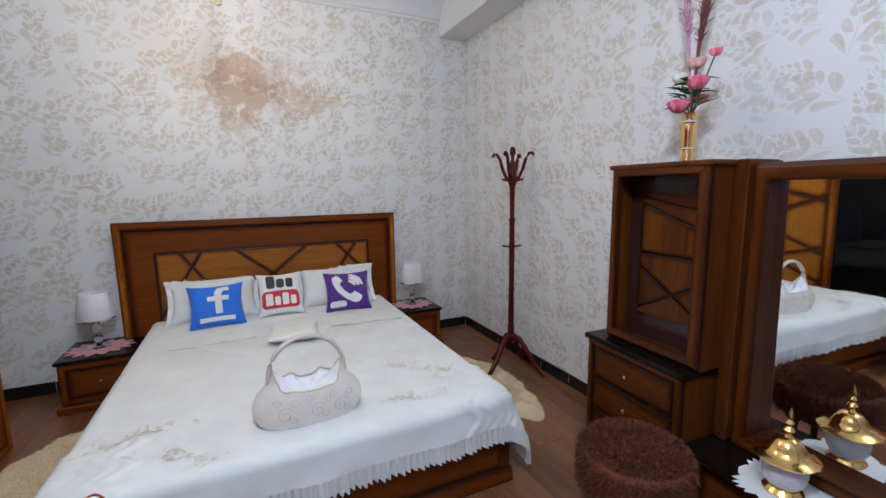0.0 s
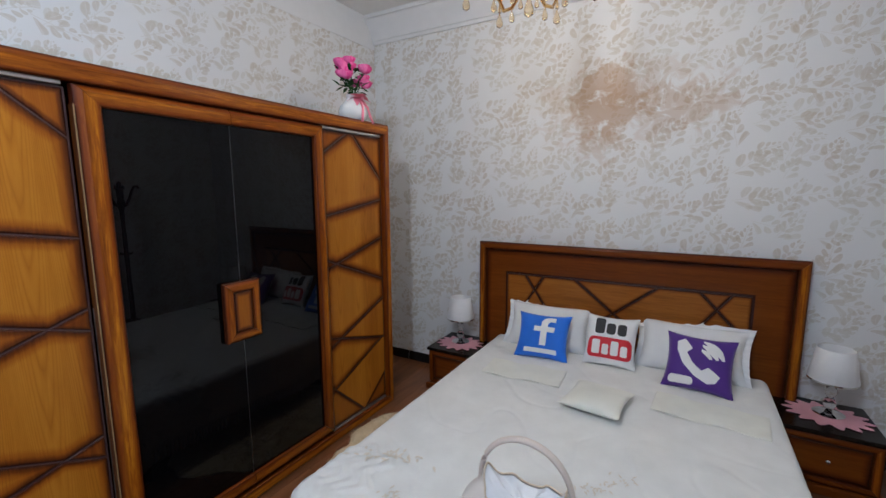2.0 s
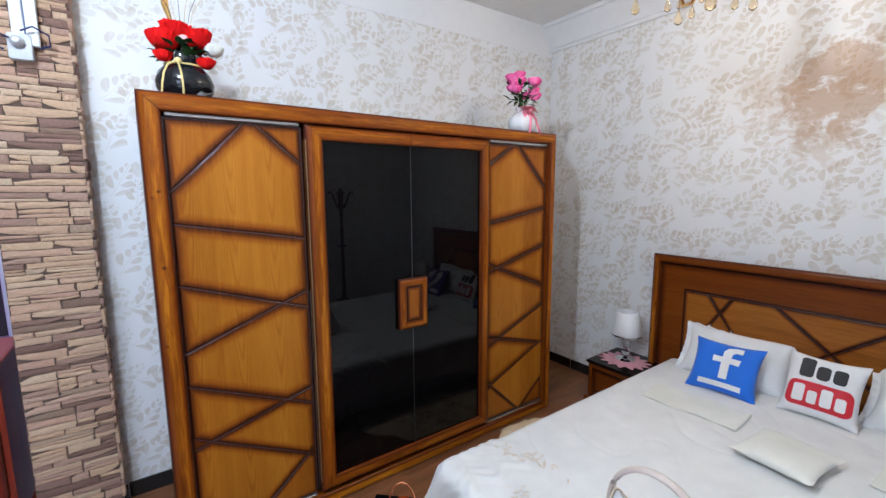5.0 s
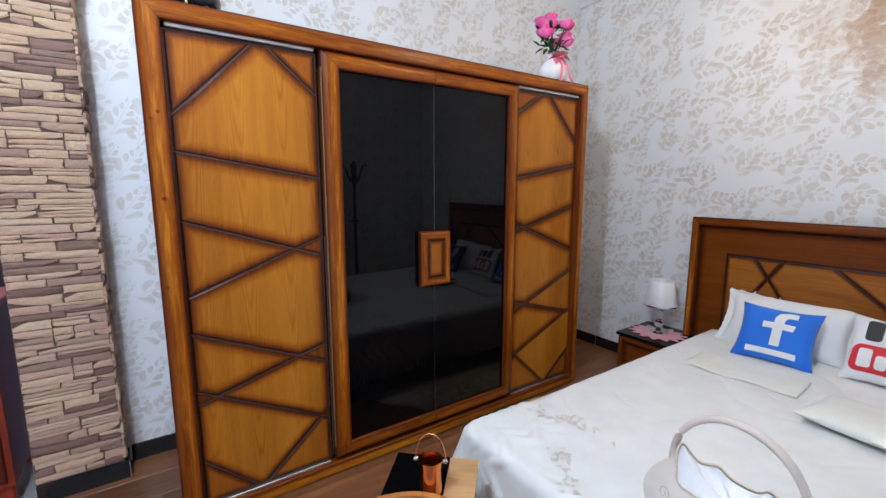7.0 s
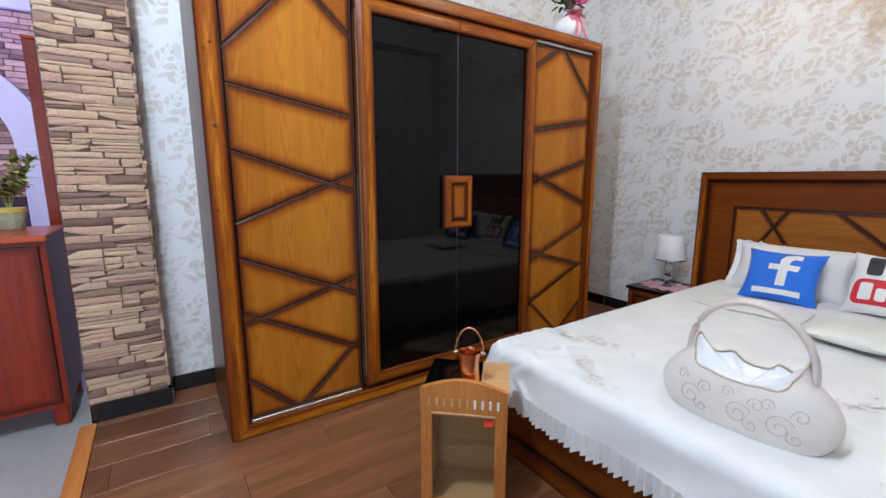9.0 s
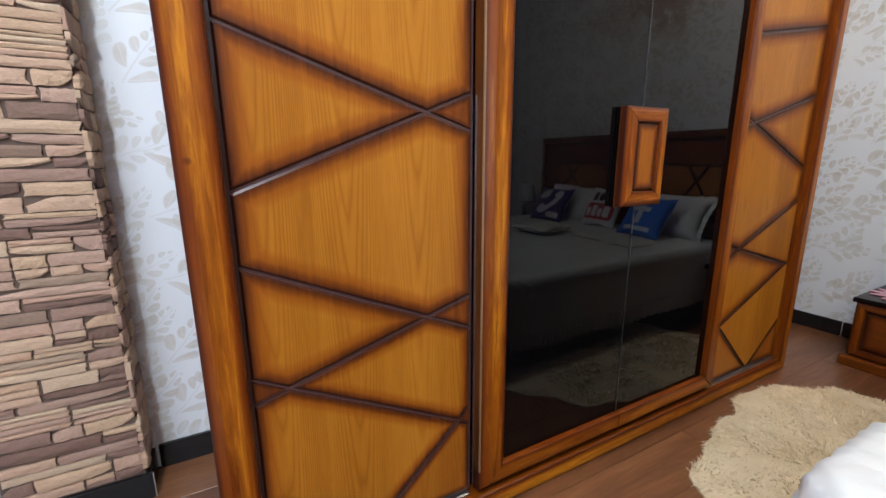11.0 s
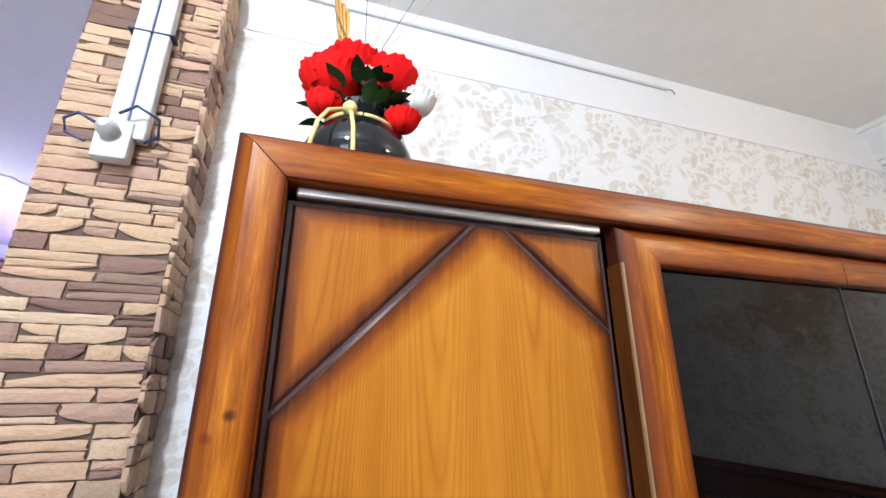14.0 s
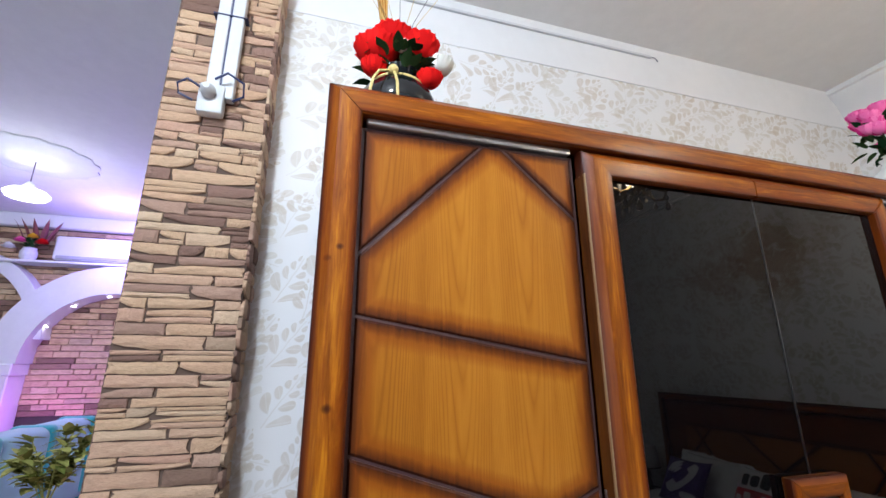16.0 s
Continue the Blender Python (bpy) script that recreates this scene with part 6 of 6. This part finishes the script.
def pot_plant(name, label, place, h, rad, seed, leaf_mat, pot_mat, count=70):
    t = thing(name, label, "plant", place)
    part("pot", lathe([(0.042, 0), (0.046, 0.005), (0.056, 0.085), (0.058, 0.10), (0.05, 0.10), (0.046, 0.08)], 22), pot_mat, t, "woven glitter pot", 50)
    part("pot_band", lathe([(0.0575, 0.082), (0.060, 0.084), (0.060, 0.104), (0.0575, 0.106)], 22), plain("yellow_band", (0.55, 0.42, 0.06), 0.5), t)
    rnd, bm = random.Random(seed), bmesh.new()
    tips = []
    for k in range(9):
        a = rnd.uniform(0, 6.28)
        tip = (rad * rnd.uniform(0.3, 1) * math.cos(a), rad * rnd.uniform(0.3, 1) * math.sin(a), 0.1 + h * rnd.uniform(0.5, 1))
        tips.append(tip)
        part("twig", tube([(0, 0, 0.09), (tip[0] * 0.4, tip[1] * 0.4, 0.1 + (tip[2] - 0.1) * 0.6), tip], 0.0025, 5), leaf_mat, t)
    for k in range(count):
        tip, f, a = tips[k % 9], rnd.uniform(0.35, 1.0), rnd.uniform(0, 6.28)
        petal(bm, (tip[0] * f, tip[1] * f, 0.1 + (tip[2] - 0.1) * f), a, rnd.uniform(-0.3, 0.9), rnd.uniform(0.035, 0.065), rnd.uniform(0.02, 0.034), -0.1)
    part("leaves", bm, leaf_mat, t, smooth=50)
    return t


OLIVE = leafgreen("gold_green_leaf", (0.16, 0.19, 0.04), (0.50, 0.48, 0.16))
pot_plant("pot_plant", "small gold-green artificial plant in a glitter pot", (-2.34, -0.27, 0.931), 0.26, 0.13, 4, OLIVE, plain("glitter_weave", (0.34, 0.36, 0.24), 0.35, vary=0.5, scale=60, relief=0.8), 230)

# far wall: stone courses, two white arches with spots, a shelf, an air conditioner, flowers
FAR = -6.35
solid("wall_showroom_west", boxed(FAR - 0.15, FAR, -6.15, 0.0, 0, TOP), plain("stone_joint", (0.05, 0.04, 0.035), 0.9), "dark mortar behind stone cladding", "wall", "structure")
solid("showroom_cornice", boxed(FAR, FAR + 0.10, -6.15, 0.0, 3.02, TOP, bevel=0.02, seg=3), WHITE, "white cornice under the ceiling", "cornice", "structure")


def stone_mat():
    m, n, l, b = material("split_stone", 0.8)
    oi, ge = n.new("ShaderNodeObjectInfo"), n.new("ShaderNodeNewGeometry")
    v = coords(n, l)
    pick = calc(n, l, "FRACT", calc(n, l, "ADD", oi.outputs["Random"], ge.outputs["Random Per Island"]))
    r = ramp(n, [(0.0, (0.63, 0.415, 0.275)), (0.18, (0.66, 0.46, 0.30)), (0.34, (0.58, 0.36, 0.265)), (0.48, (0.66, 0.46, 0.315)), (0.62, (0.69, 0.52, 0.36)), (0.70, (0.21, 0.12, 0.09)), (0.86, (0.31, 0.185, 0.145)), (1.0, (0.60, 0.40, 0.30))])
    l.new(pick, r.inputs[0])
    long = coords(n, l, (7, 7, 34))
    fine, cloud, bed_lines = noise_of(n, l, v, 60, 6, 0.7), noise_of(n, l, v, 12, 4, 0.6, 0.6), noise_of(n, l, long, 1.6, 5, 0.65, 0.8)
    shade = ramp(n, [(0.34, (0.34, 0.26, 0.22)), (0.45, (0.80, 0.76, 0.73)), (0.56, (1.0, 0.99, 0.97)), (0.75, (1.10, 1.08, 1.04))])
    l.new(calc(n, l, "ADD", calc(n, l, "MULTIPLY", cloud, 0.25), calc(n, l, "ADD", calc(n, l, "MULTIPLY", bed_lines, 0.5), calc(n, l, "MULTIPLY", fine, 0.25))), shade.inputs[0])
    l.new(mix(n, l, 1.0, r.outputs[0], shade.outputs[0], "MULTIPLY"), b.inputs["Base Color"])
    bump(n, l, b, calc(n, l, "ADD", fine, bed_lines), 0.5, 0.005)
    return m


STONE = stone_mat()
rnd = random.Random(31)
verts, faces = [], []
z = 0.0
while z < 3.0:
    h = rnd.uniform(0.045, 0.075)
    y = -6.1 + rnd.uniform(0, 0.2)
    while y < -0.05:
        w = rnd.uniform(0.14, 0.42)
        if z + h > 1.0 and y > -4.6:
            d, k, g = rnd.uniform(0.006, 0.028), len(verts), 0.003
            y1, z1 = min(y + w, -0.04) - g, z + h - g
            verts += [(FAR, y, z), (FAR, y1, z), (FAR, y1, z1), (FAR, y, z1), (FAR + d, y + 0.004, z + 0.004), (FAR + d, y1 - 0.004, z + 0.004), (FAR + d, y1 - 0.004, z1 - 0.004), (FAR + d, y + 0.004, z1 - 0.004)]
            faces += [(k + 4, k + 5, k + 6, k + 7), (k, k + 1, k + 5, k + 4), (k + 1, k + 2, k + 6, k + 5), (k + 2, k + 3, k + 7, k + 6), (k + 3, k, k + 4, k + 7)]
        y += w
    z += h
me = bpy.data.meshes.new("stone_cladding")
me.from_pydata(verts, [], faces)
me.materials.append(STONE)
tagged(new("stone_cladding", me), "split stone cladding in tan and brown courses", "stone cladding", kind="stuff")


def arch_ring(yc, zc, r0, r1, x0, x1, a0=0, a1=180, n=28):
    bm = bmesh.new()
    rows = []
    for k in range(n + 1):
        a = radians(a0 + (a1 - a0) * k / n)
        rows.append([bm.verts.new((x, yc + r * math.cos(a), zc + r * math.sin(a))) for x, r in ((x0, r0), (x1, r0), (x1, r1), (x0, r1))])
    for p, q in zip(rows, rows[1:]):
        for k in range(4):
            bm.faces.new((p[k], p[(k + 1) % 4], q[(k + 1) % 4], q[k]))
    bm.faces.new(rows[0])
    bm.faces.new(rows[-1][::-1])
    return bm


ARCH = plain("arch_plaster", (0.70, 0.69, 0.70), 0.6, vary=0.04)
for yc, zc in ((-1.66, 1.50), (-4.2, 1.55)):
    ar = thing("plaster_arch", "white plaster arch niche with small spotlights", "arch", (0, 0, 0), group="plaster arches")
    part("ring", arch_ring(yc, zc, 0.75, 1.06, FAR + 0.004, FAR + 0.30), ARCH, ar, smooth=30)
    for s in (-1, 1):
        part("post", boxed(FAR + 0.004, FAR + 0.30, yc + s * 0.90 - 0.12, yc + s * 0.90 + 0.12, 0.0, zc - 0.12, bevel=0.01), ARCH, ar)
        part("capital", boxed(FAR + 0.004, FAR + 0.32, yc + s * 0.90 - 0.14, yc + s * 0.90 + 0.14, zc - 0.12, zc, bevel=0.012), ARCH, ar)
    for a in (60, 98, 124, 148):
        part("spot", lathe([(0.02, 0), (0.02, 0.006), (0.001, 0.008)], 12, (FAR + 0.17, yc + 0.745 * math.cos(radians(a)), zc + 0.745 * math.sin(radians(a)) - 0.012)), COLD_BULB, ar, "small lit spotlight")
part("inner_ring", arch_ring(-3.3, 1.75, 0.86, 1.0, FAR + 0.004, FAR + 0.20, 0, 100), ARCH, ar, smooth=30)
ac = thing("air_conditioner", "white wall-mounted air conditioner", "air conditioner", (FAR + 0.03, -1.95, 2.62))
part("housing", boxed(0, 0.20, -0.42, 0.42, 0.0, 0.28, bevel=0.03, seg=3), WHITE, ac, smooth=40)
part("louvre", boxed(0.12, 0.206, -0.38, 0.38, 0.012, 0.05, bevel=0.004), plain("grey_plastic", (0.35, 0.36, 0.38), 0.5), ac)
part("display", boxed(0.199, 0.203, 0.30, 0.32, 0.10, 0.12), BULB, ac)
shelf = solid("wall_shelf", boxed(FAR + 0.004, FAR + 0.26, -4.3, -1.4, 2.575, 2.60, bevel=0.004), WHITE, "thin white wall shelf", "shelf")
sf = thing("flower_vase", "small white vase of mixed flowers on the shelf", "vase", (FAR + 0.15, -2.62, 2.60))
part("vase", lathe([(0.05, 0), (0.075, 0.04), (0.08, 0.10), (0.06, 0.14), (0.065, 0.15), (0.055, 0.15)], 22), PORC, sf, smooth=50)
bouquet(sf, [((0.02, -0.10, 0.24), 0.055, ROSE_PINK), ((0.04, 0.02, 0.28), 0.05, plain("yellow_petal", (0.75, 0.42, 0.02), 0.5)), ((0.04, 0.12, 0.22), 0.055, ROSE_RED), ((0.03, -0.18, 0.16), 0.06, ROSE_WHITE)], 30, 5, (0, 0, 0.15))
for k in range(5):
    part("feather", petal(bmesh.new(), (0, -0.06 + 0.05 * k, 0.2), 1.57 * (k - 2) * 0.4, 1.2, 0.30, 0.06, -0.1), STEM, sf)
lamp = thing("ceiling_lamp", "round white hanging lamp below a plaster rose", "ceiling lamp", (-4.6, -1.85, 0))
part("rose", lathe([(0.42, TOP), (0.42, TOP - 0.012), (0.34, TOP - 0.03), (0.30, TOP - 0.018), (0.2, TOP - 0.035), (0.06, TOP - 0.045), (0.001, TOP - 0.045)], 40, wave=lambda a, z: 1 + 0.04 * math.cos(14 * a)), WHITE, lamp, "white plaster ceiling rose", 40)
part("cord", tube([(0, 0, TOP - 0.04), (0, 0, 2.93)], 0.004, 6), GROOVE, lamp)
part("holder", lathe([(0.02, 2.95), (0.05, 2.90), (0.055, 2.87), (0.02, 2.87)], 20), WHITE, lamp, smooth=40)
part("bulb_disc", lathe([(0.01, 2.875), (0.12, 2.868), (0.15, 2.84), (0.13, 2.815), (0.001, 2.81)], 32), COLD_BULB, lamp, "lit white lamp disc", 40)
near_lamp = thing("ceiling_lamp", "round white lamp hanging from the ceiling", "ceiling lamp", (-0.08, -0.05, 0))
part("cord", tube([(0, 0, TOP), (0, 0, 3.14)], 0.004, 6), GROOVE, near_lamp)
part("holder", lathe([(0.02, 3.15), (0.05, 3.11), (0.055, 3.085), (0.02, 3.085)], 20), WHITE, near_lamp, smooth=40)
part("shade_disc", lathe([(0.01, 3.088), (0.12, 3.08), (0.15, 3.06), (0.13, 3.04), (0.001, 3.035)], 32), COLD_BULB, near_lamp, "lit white lamp disc", 40)
sofa = thing("sofa", "turquoise and pale blue upholstered sofa", "sofa", (-4.3, -1.7, 0))
TEAL = cloth("turquoise_velvet", (0.03, 0.42, 0.45), 0.5, 0.6, 120, 0.4, 0.8)
PALE = cloth("pale_blue_velvet", (0.38, 0.58, 0.68), 0.4, 0.6, 120, 0.4, 0.8)
part("seat", boxed(-0.9, 0.9, -0.45, 0.35, 0.12, 0.45, bevel=0.05, seg=3), TEAL, sofa, smooth=50)
for k in range(3):
    part("backrest", boxed(-0.9 + 0.6 * k, -0.3 + 0.6 * k, 0.20, 0.45, 0.42, 1.05, bevel=0.06, seg=3), PALE, sofa, smooth=50)
    part("back_stripe", boxed(-0.86 + 0.6 * k, -0.74 + 0.6 * k, 0.19, 0.46, 0.46, 1.06, bevel=0.04, seg=3), TEAL, sofa, smooth=50)
for s in (-1, 1):
    part("armrest", boxed(s * 0.98 - 0.12, s * 0.98 + 0.12, -0.45, 0.42, 0.10, 0.72, bevel=0.06, seg=3), TEAL, sofa, smooth=50)
    part("foot", boxed(s * 0.8 - 0.03, s * 0.8 + 0.03, -0.35, -0.29, 0.0, 0.13), GOLD, sofa)
    part("foot", boxed(s * 0.8 - 0.03, s * 0.8 + 0.03, 0.28, 0.34, 0.0, 0.13), GOLD, sofa)

# ---- cable trunking and fittings ----
PVC = plain("white_pvc", (0.58, 0.59, 0.61), 0.4, vary=0.05)
CABLE = plain("dark_blue_cable", (0.02, 0.03, 0.10), 0.45)
tr = thing("cable_trunking", "white plastic cable trunking ending in a socket", "cable trunking", (-1.937, 0.008, 0))
part("channel", boxed(0.0, 0.035, 0.103, 0.143, 2.36, TOP, bevel=0.003), PVC, tr)
part("channel", boxed(0.0, 0.035, 0.149, 0.189, 2.33, TOP, bevel=0.003), PVC, tr)
part("seam", boxed(0.0, 0.030, 0.143, 0.149, 2.36, TOP), CABLE, tr)
part("tie", boxed(0.0, 0.038, 0.09, 0.202, 2.66, 2.664), CABLE, tr)
sk = part("socket", boxed(0.0, 0.045, 0.085, 0.165, 2.265, 2.375, bevel=0.010, seg=2), PVC, tr, "white plastic socket", 40)
part("plug", lathe([(0.022, 0), (0.024, 0.02), (0.018, 0.035), (0.010, 0.045)], 16), PVC, sk, "", 40, pose(0.044, 0.12, 0.0 + 2.335, 0, 90, 0))
part("cable", tube([(0.05, 0.10, 2.345), (0.07, 0.06, 2.36), (0.06, 0.03, 2.345), (0.05, 0.035, 2.315), (0.045, 0.075, 2.30)], 0.004, 8), CABLE, tr, "dark blue cable loop", 60)
part("cable", tube([(0.06, 0.135, 2.38), (0.075, 0.175, 2.40), (0.065, 0.225, 2.375), (0.05, 0.225, 2.335), (0.03, 0.19, 2.325)], 0.004, 8), CABLE, tr, "dark blue cable loop", 60)
cd = thing("wire_conduit", "thin white conduit with a loose wire end", "conduit", (WX0 + 0.004, 0, 0))
part("conduit", boxed(0.0, 0.014, 0.30, 2.20, 3.108, 3.122, bevel=0.002), PVC, cd)
part("wire", tube([(0.007, 2.19, 3.115), (0.012, 2.225, 3.112), (0.014, 2.235, 3.09)], 0.002, 6), CABLE, cd)
ws = thing("wall_socket", "small white wall socket", "socket", (WX1, 1.96, 0.61))
part("plate", boxed(-0.010, 0.0, -0.04, 0.04, -0.04, 0.04, bevel=0.003), PVC, ws)
part("insert", boxed(-0.013, -0.010, -0.024, 0.024, -0.024, 0.024, bevel=0.002), WHITE, ws)
solid("threshold", boxed(-1.93, WX1, WY0 - 0.045, WY0 + 0.02, -0.004, 0.008, bevel=0.004), wood("threshold_wood", (0.40, 0.13, 0.03), (0.50, 0.18, 0.045), (0.58, 0.23, 0.06), (0.2, 0.06, 0.02), 0.35, "x", False), "orange wooden threshold strip", "threshold", "structure")


# ---- pieces of walls and floors ----
def shared(name, bm, mat):
    me = mesh_of(name, bm, mat)
    return me


def piece(name, me, parent, place, size):
    ob = new(name, me)
    ob.parent = parent
    ob.location, ob.scale = place, size
    return ob


def chipped(seed):
    """A unit stone with broken edges, its face at x = 1; some run out to a wedge at one end."""
    rnd, bm = random.Random(seed), bmesh.new()
    ny, nz = 7, 3
    taper, low = rnd.choice((0.0, 0.0, 0.35, 0.55)), rnd.random() < 0.5
    ahead = rnd.random() < 0.5
    front = [[None] * (nz + 1) for _ in range(ny + 1)]
    for i in range(ny + 1):
        thin = taper * max(0.0, ((i / ny if ahead else 1 - i / ny) - 0.55) / 0.45) ** 1.3
        for j in range(nz + 1):
            edge = i in (0, ny) or j in (0, nz)
            y, z = i / ny, j / nz
            if j in (0, nz):
                z += (1 if j == 0 else -1) * rnd.uniform(0.0, 0.09)
            z = z * (1 - thin) + (0.0 if low else thin)
            if i in (0, ny):
                y += (1 if i == 0 else -1) * rnd.uniform(0.0, 0.04)
            front[i][j] = bm.verts.new(((0.62 if edge else 0.86) + rnd.uniform(-0.12, 0.14), y, z))
    for i in range(ny):
        for j in range(nz):
            bm.faces.new((front[i][j], front[i + 1][j], front[i + 1][j + 1], front[i][j + 1]))
    rim = [front[i][0] for i in range(ny + 1)] + [front[ny][j] for j in range(1, nz + 1)] + [front[i][nz] for i in range(ny - 1, -1, -1)] + [front[0][j] for j in range(nz - 1, 0, -1)]
    back = [bm.verts.new((-0.2, v.co.y, v.co.z)) for v in rim]
    for k in range(len(rim)):
        bm.faces.new((rim[k], back[k], back[(k + 1) % len(rim)], rim[(k + 1) % len(rim)]))
    return bm


CX, CY0, CY1 = -1.955, -0.034, 0.290
col = solid("stone_column", boxed(WX0 - 0.15, CX, CY0, CY1, 0, TOP), plain("column_joint", (0.12, 0.078, 0.058), 0.9), "column clad in split tan and brown stones", "column", "structure")
shapes = [shared("stone", chipped(s), STONE) for s in range(14)]
rnd = random.Random(8)
z = 0.095
while z < TOP - 0.01:
    h = min(rnd.choice((0.026, 0.031, 0.036, 0.042)), TOP - z)
    y = CY0
    while y < CY1 - 0.001:
        w = rnd.choice((0.07, 0.13, 0.18, 0.24))
        w = CY1 - y if CY1 - y - w < 0.05 else w
        if rnd.random() < 0.26:
            k = rnd.uniform(0.36, 0.62)
            layers = ((0.0, k), (k, 1.0))
        else:
            layers = ((0.0, 1.0),)
        for a, c in layers:
            piece("stone", rnd.choice(shapes), col, (CX, y + 0.0006, z + a * h), (rnd.uniform(0.008, 0.013), w - 0.0012, (c - a) * h - 0.0008))
        y += w
    z += h
side_shapes = []
for s in range(5):
    bm = chipped(40 + s)
    for v in bm.verts:
        v.co = (1 - v.co.y, v.co.x, v.co.z)
    side_shapes.append(shared("stone", bm, STONE))
z = 0.095
while z < TOP - 0.01:
    h = min(rnd.choice((0.03, 0.038, 0.046, 0.054, 0.062)), TOP - z)
    cut = rnd.uniform(0.35, 0.75)
    for a, c in ((WX0 + 0.002, WX0 + cut * (CX + 0.012 - WX0)), (WX0 + cut * (CX + 0.012 - WX0) + 0.001, CX + 0.012)):
        piece("stone", rnd.choice(side_shapes), col, (a, CY1, z), (c - a, rnd.uniform(0.008, 0.016), h - 0.001))
    z += h

lean = Matrix.Identity(4)
lean[1][2] = 0.006
col.matrix_basis = lean @ col.matrix_basis
tile = shared("tile", boxed(0, 1, 0, 1, 0, 1, bevel=0.03), BLACKTILE)
GROUT = plain("white_grout", (0.6, 0.6, 0.58), 0.8)
for nm, run in (("baseboard_north", ("x", WX0 + 0.012, WX1 - 0.012, WY1 - 0.011)), ("baseboard_west", ("y", CY1 + 0.02, WY1 - 0.012, WX0)), ("baseboard_east", ("y", 1.52, WY1 - 0.012, WX1 - 0.011)), ("baseboard_column", ("y", CY0, CY1 + 0.02, CX))):
    ax, a, c, at = run
    backing = boxed(a, c, at + 0.001, at + 0.009, 0, 0.083) if ax == "x" else boxed(at + 0.001, at + 0.009, a, c, 0, 0.083)
    bb2 = solid(nm, backing, GROUT, "black glazed skirting tiles with white joints", "baseboard", "structure")
    n = max(1, round((c - a) / 0.33))
    for k in range(n):
        s = a + (c - a) * k / n
        if ax == "x":
            piece("tile", tile, bb2, (s + 0.002, at - 0.001, 0.0), ((c - a) / n - 0.004, 0.010, 0.088))
        else:
            piece("tile", tile, bb2, (at + 0.001 if at < 0 else at - 0.001, s + 0.002, 0.0), (0.012 if at < 0 else 0.010, (c - a) / n - 0.004, 0.088))
bb3 = solid("baseboard_column_side", boxed(WX0 + 0.014, CX, CY1 + 0.001, CY1 + 0.009, 0, 0.083), GROUT, "black glazed skirting tile with white joint", "baseboard", "structure")
piece("tile", tile, bb3, (WX0 + 0.014, CY1 + 0.002, 0), (CX - WX0 - 0.016, 0.012, 0.088))

fl = solid("floor", boxed(-2.0, WX1, WY0 + 0.02, WY1, -0.011, -0.004), GROOVE, "brown wood laminate planks", "floor", "structure")
plank_shapes = []
for s in range(6):
    me = shared("plank", box(bmesh.new(), 0, 0.188, 0, 1.19, -0.0035, 0.0, bevel=0.0008), PLANK)
    plank_shapes.append(me)
x, r = -2.09, 0
while x < WX1:
    y = WY0 + 0.02 - (0.37 * r) % 1.19
    while y < WY1:
        y0, y1 = max(y, WY0 + 0.022), min(y + 1.19, WY1)
        if y1 - y0 > 0.03:
            w = min(0.188, WX1 - x)
            piece("plank", plank_shapes[r % 6], fl, (x, y0, 0.0), (w / 0.188, (y1 - y0 - 0.0012) / 1.19, 1))
        y += 1.1912
    x += 0.1892
    r += 1
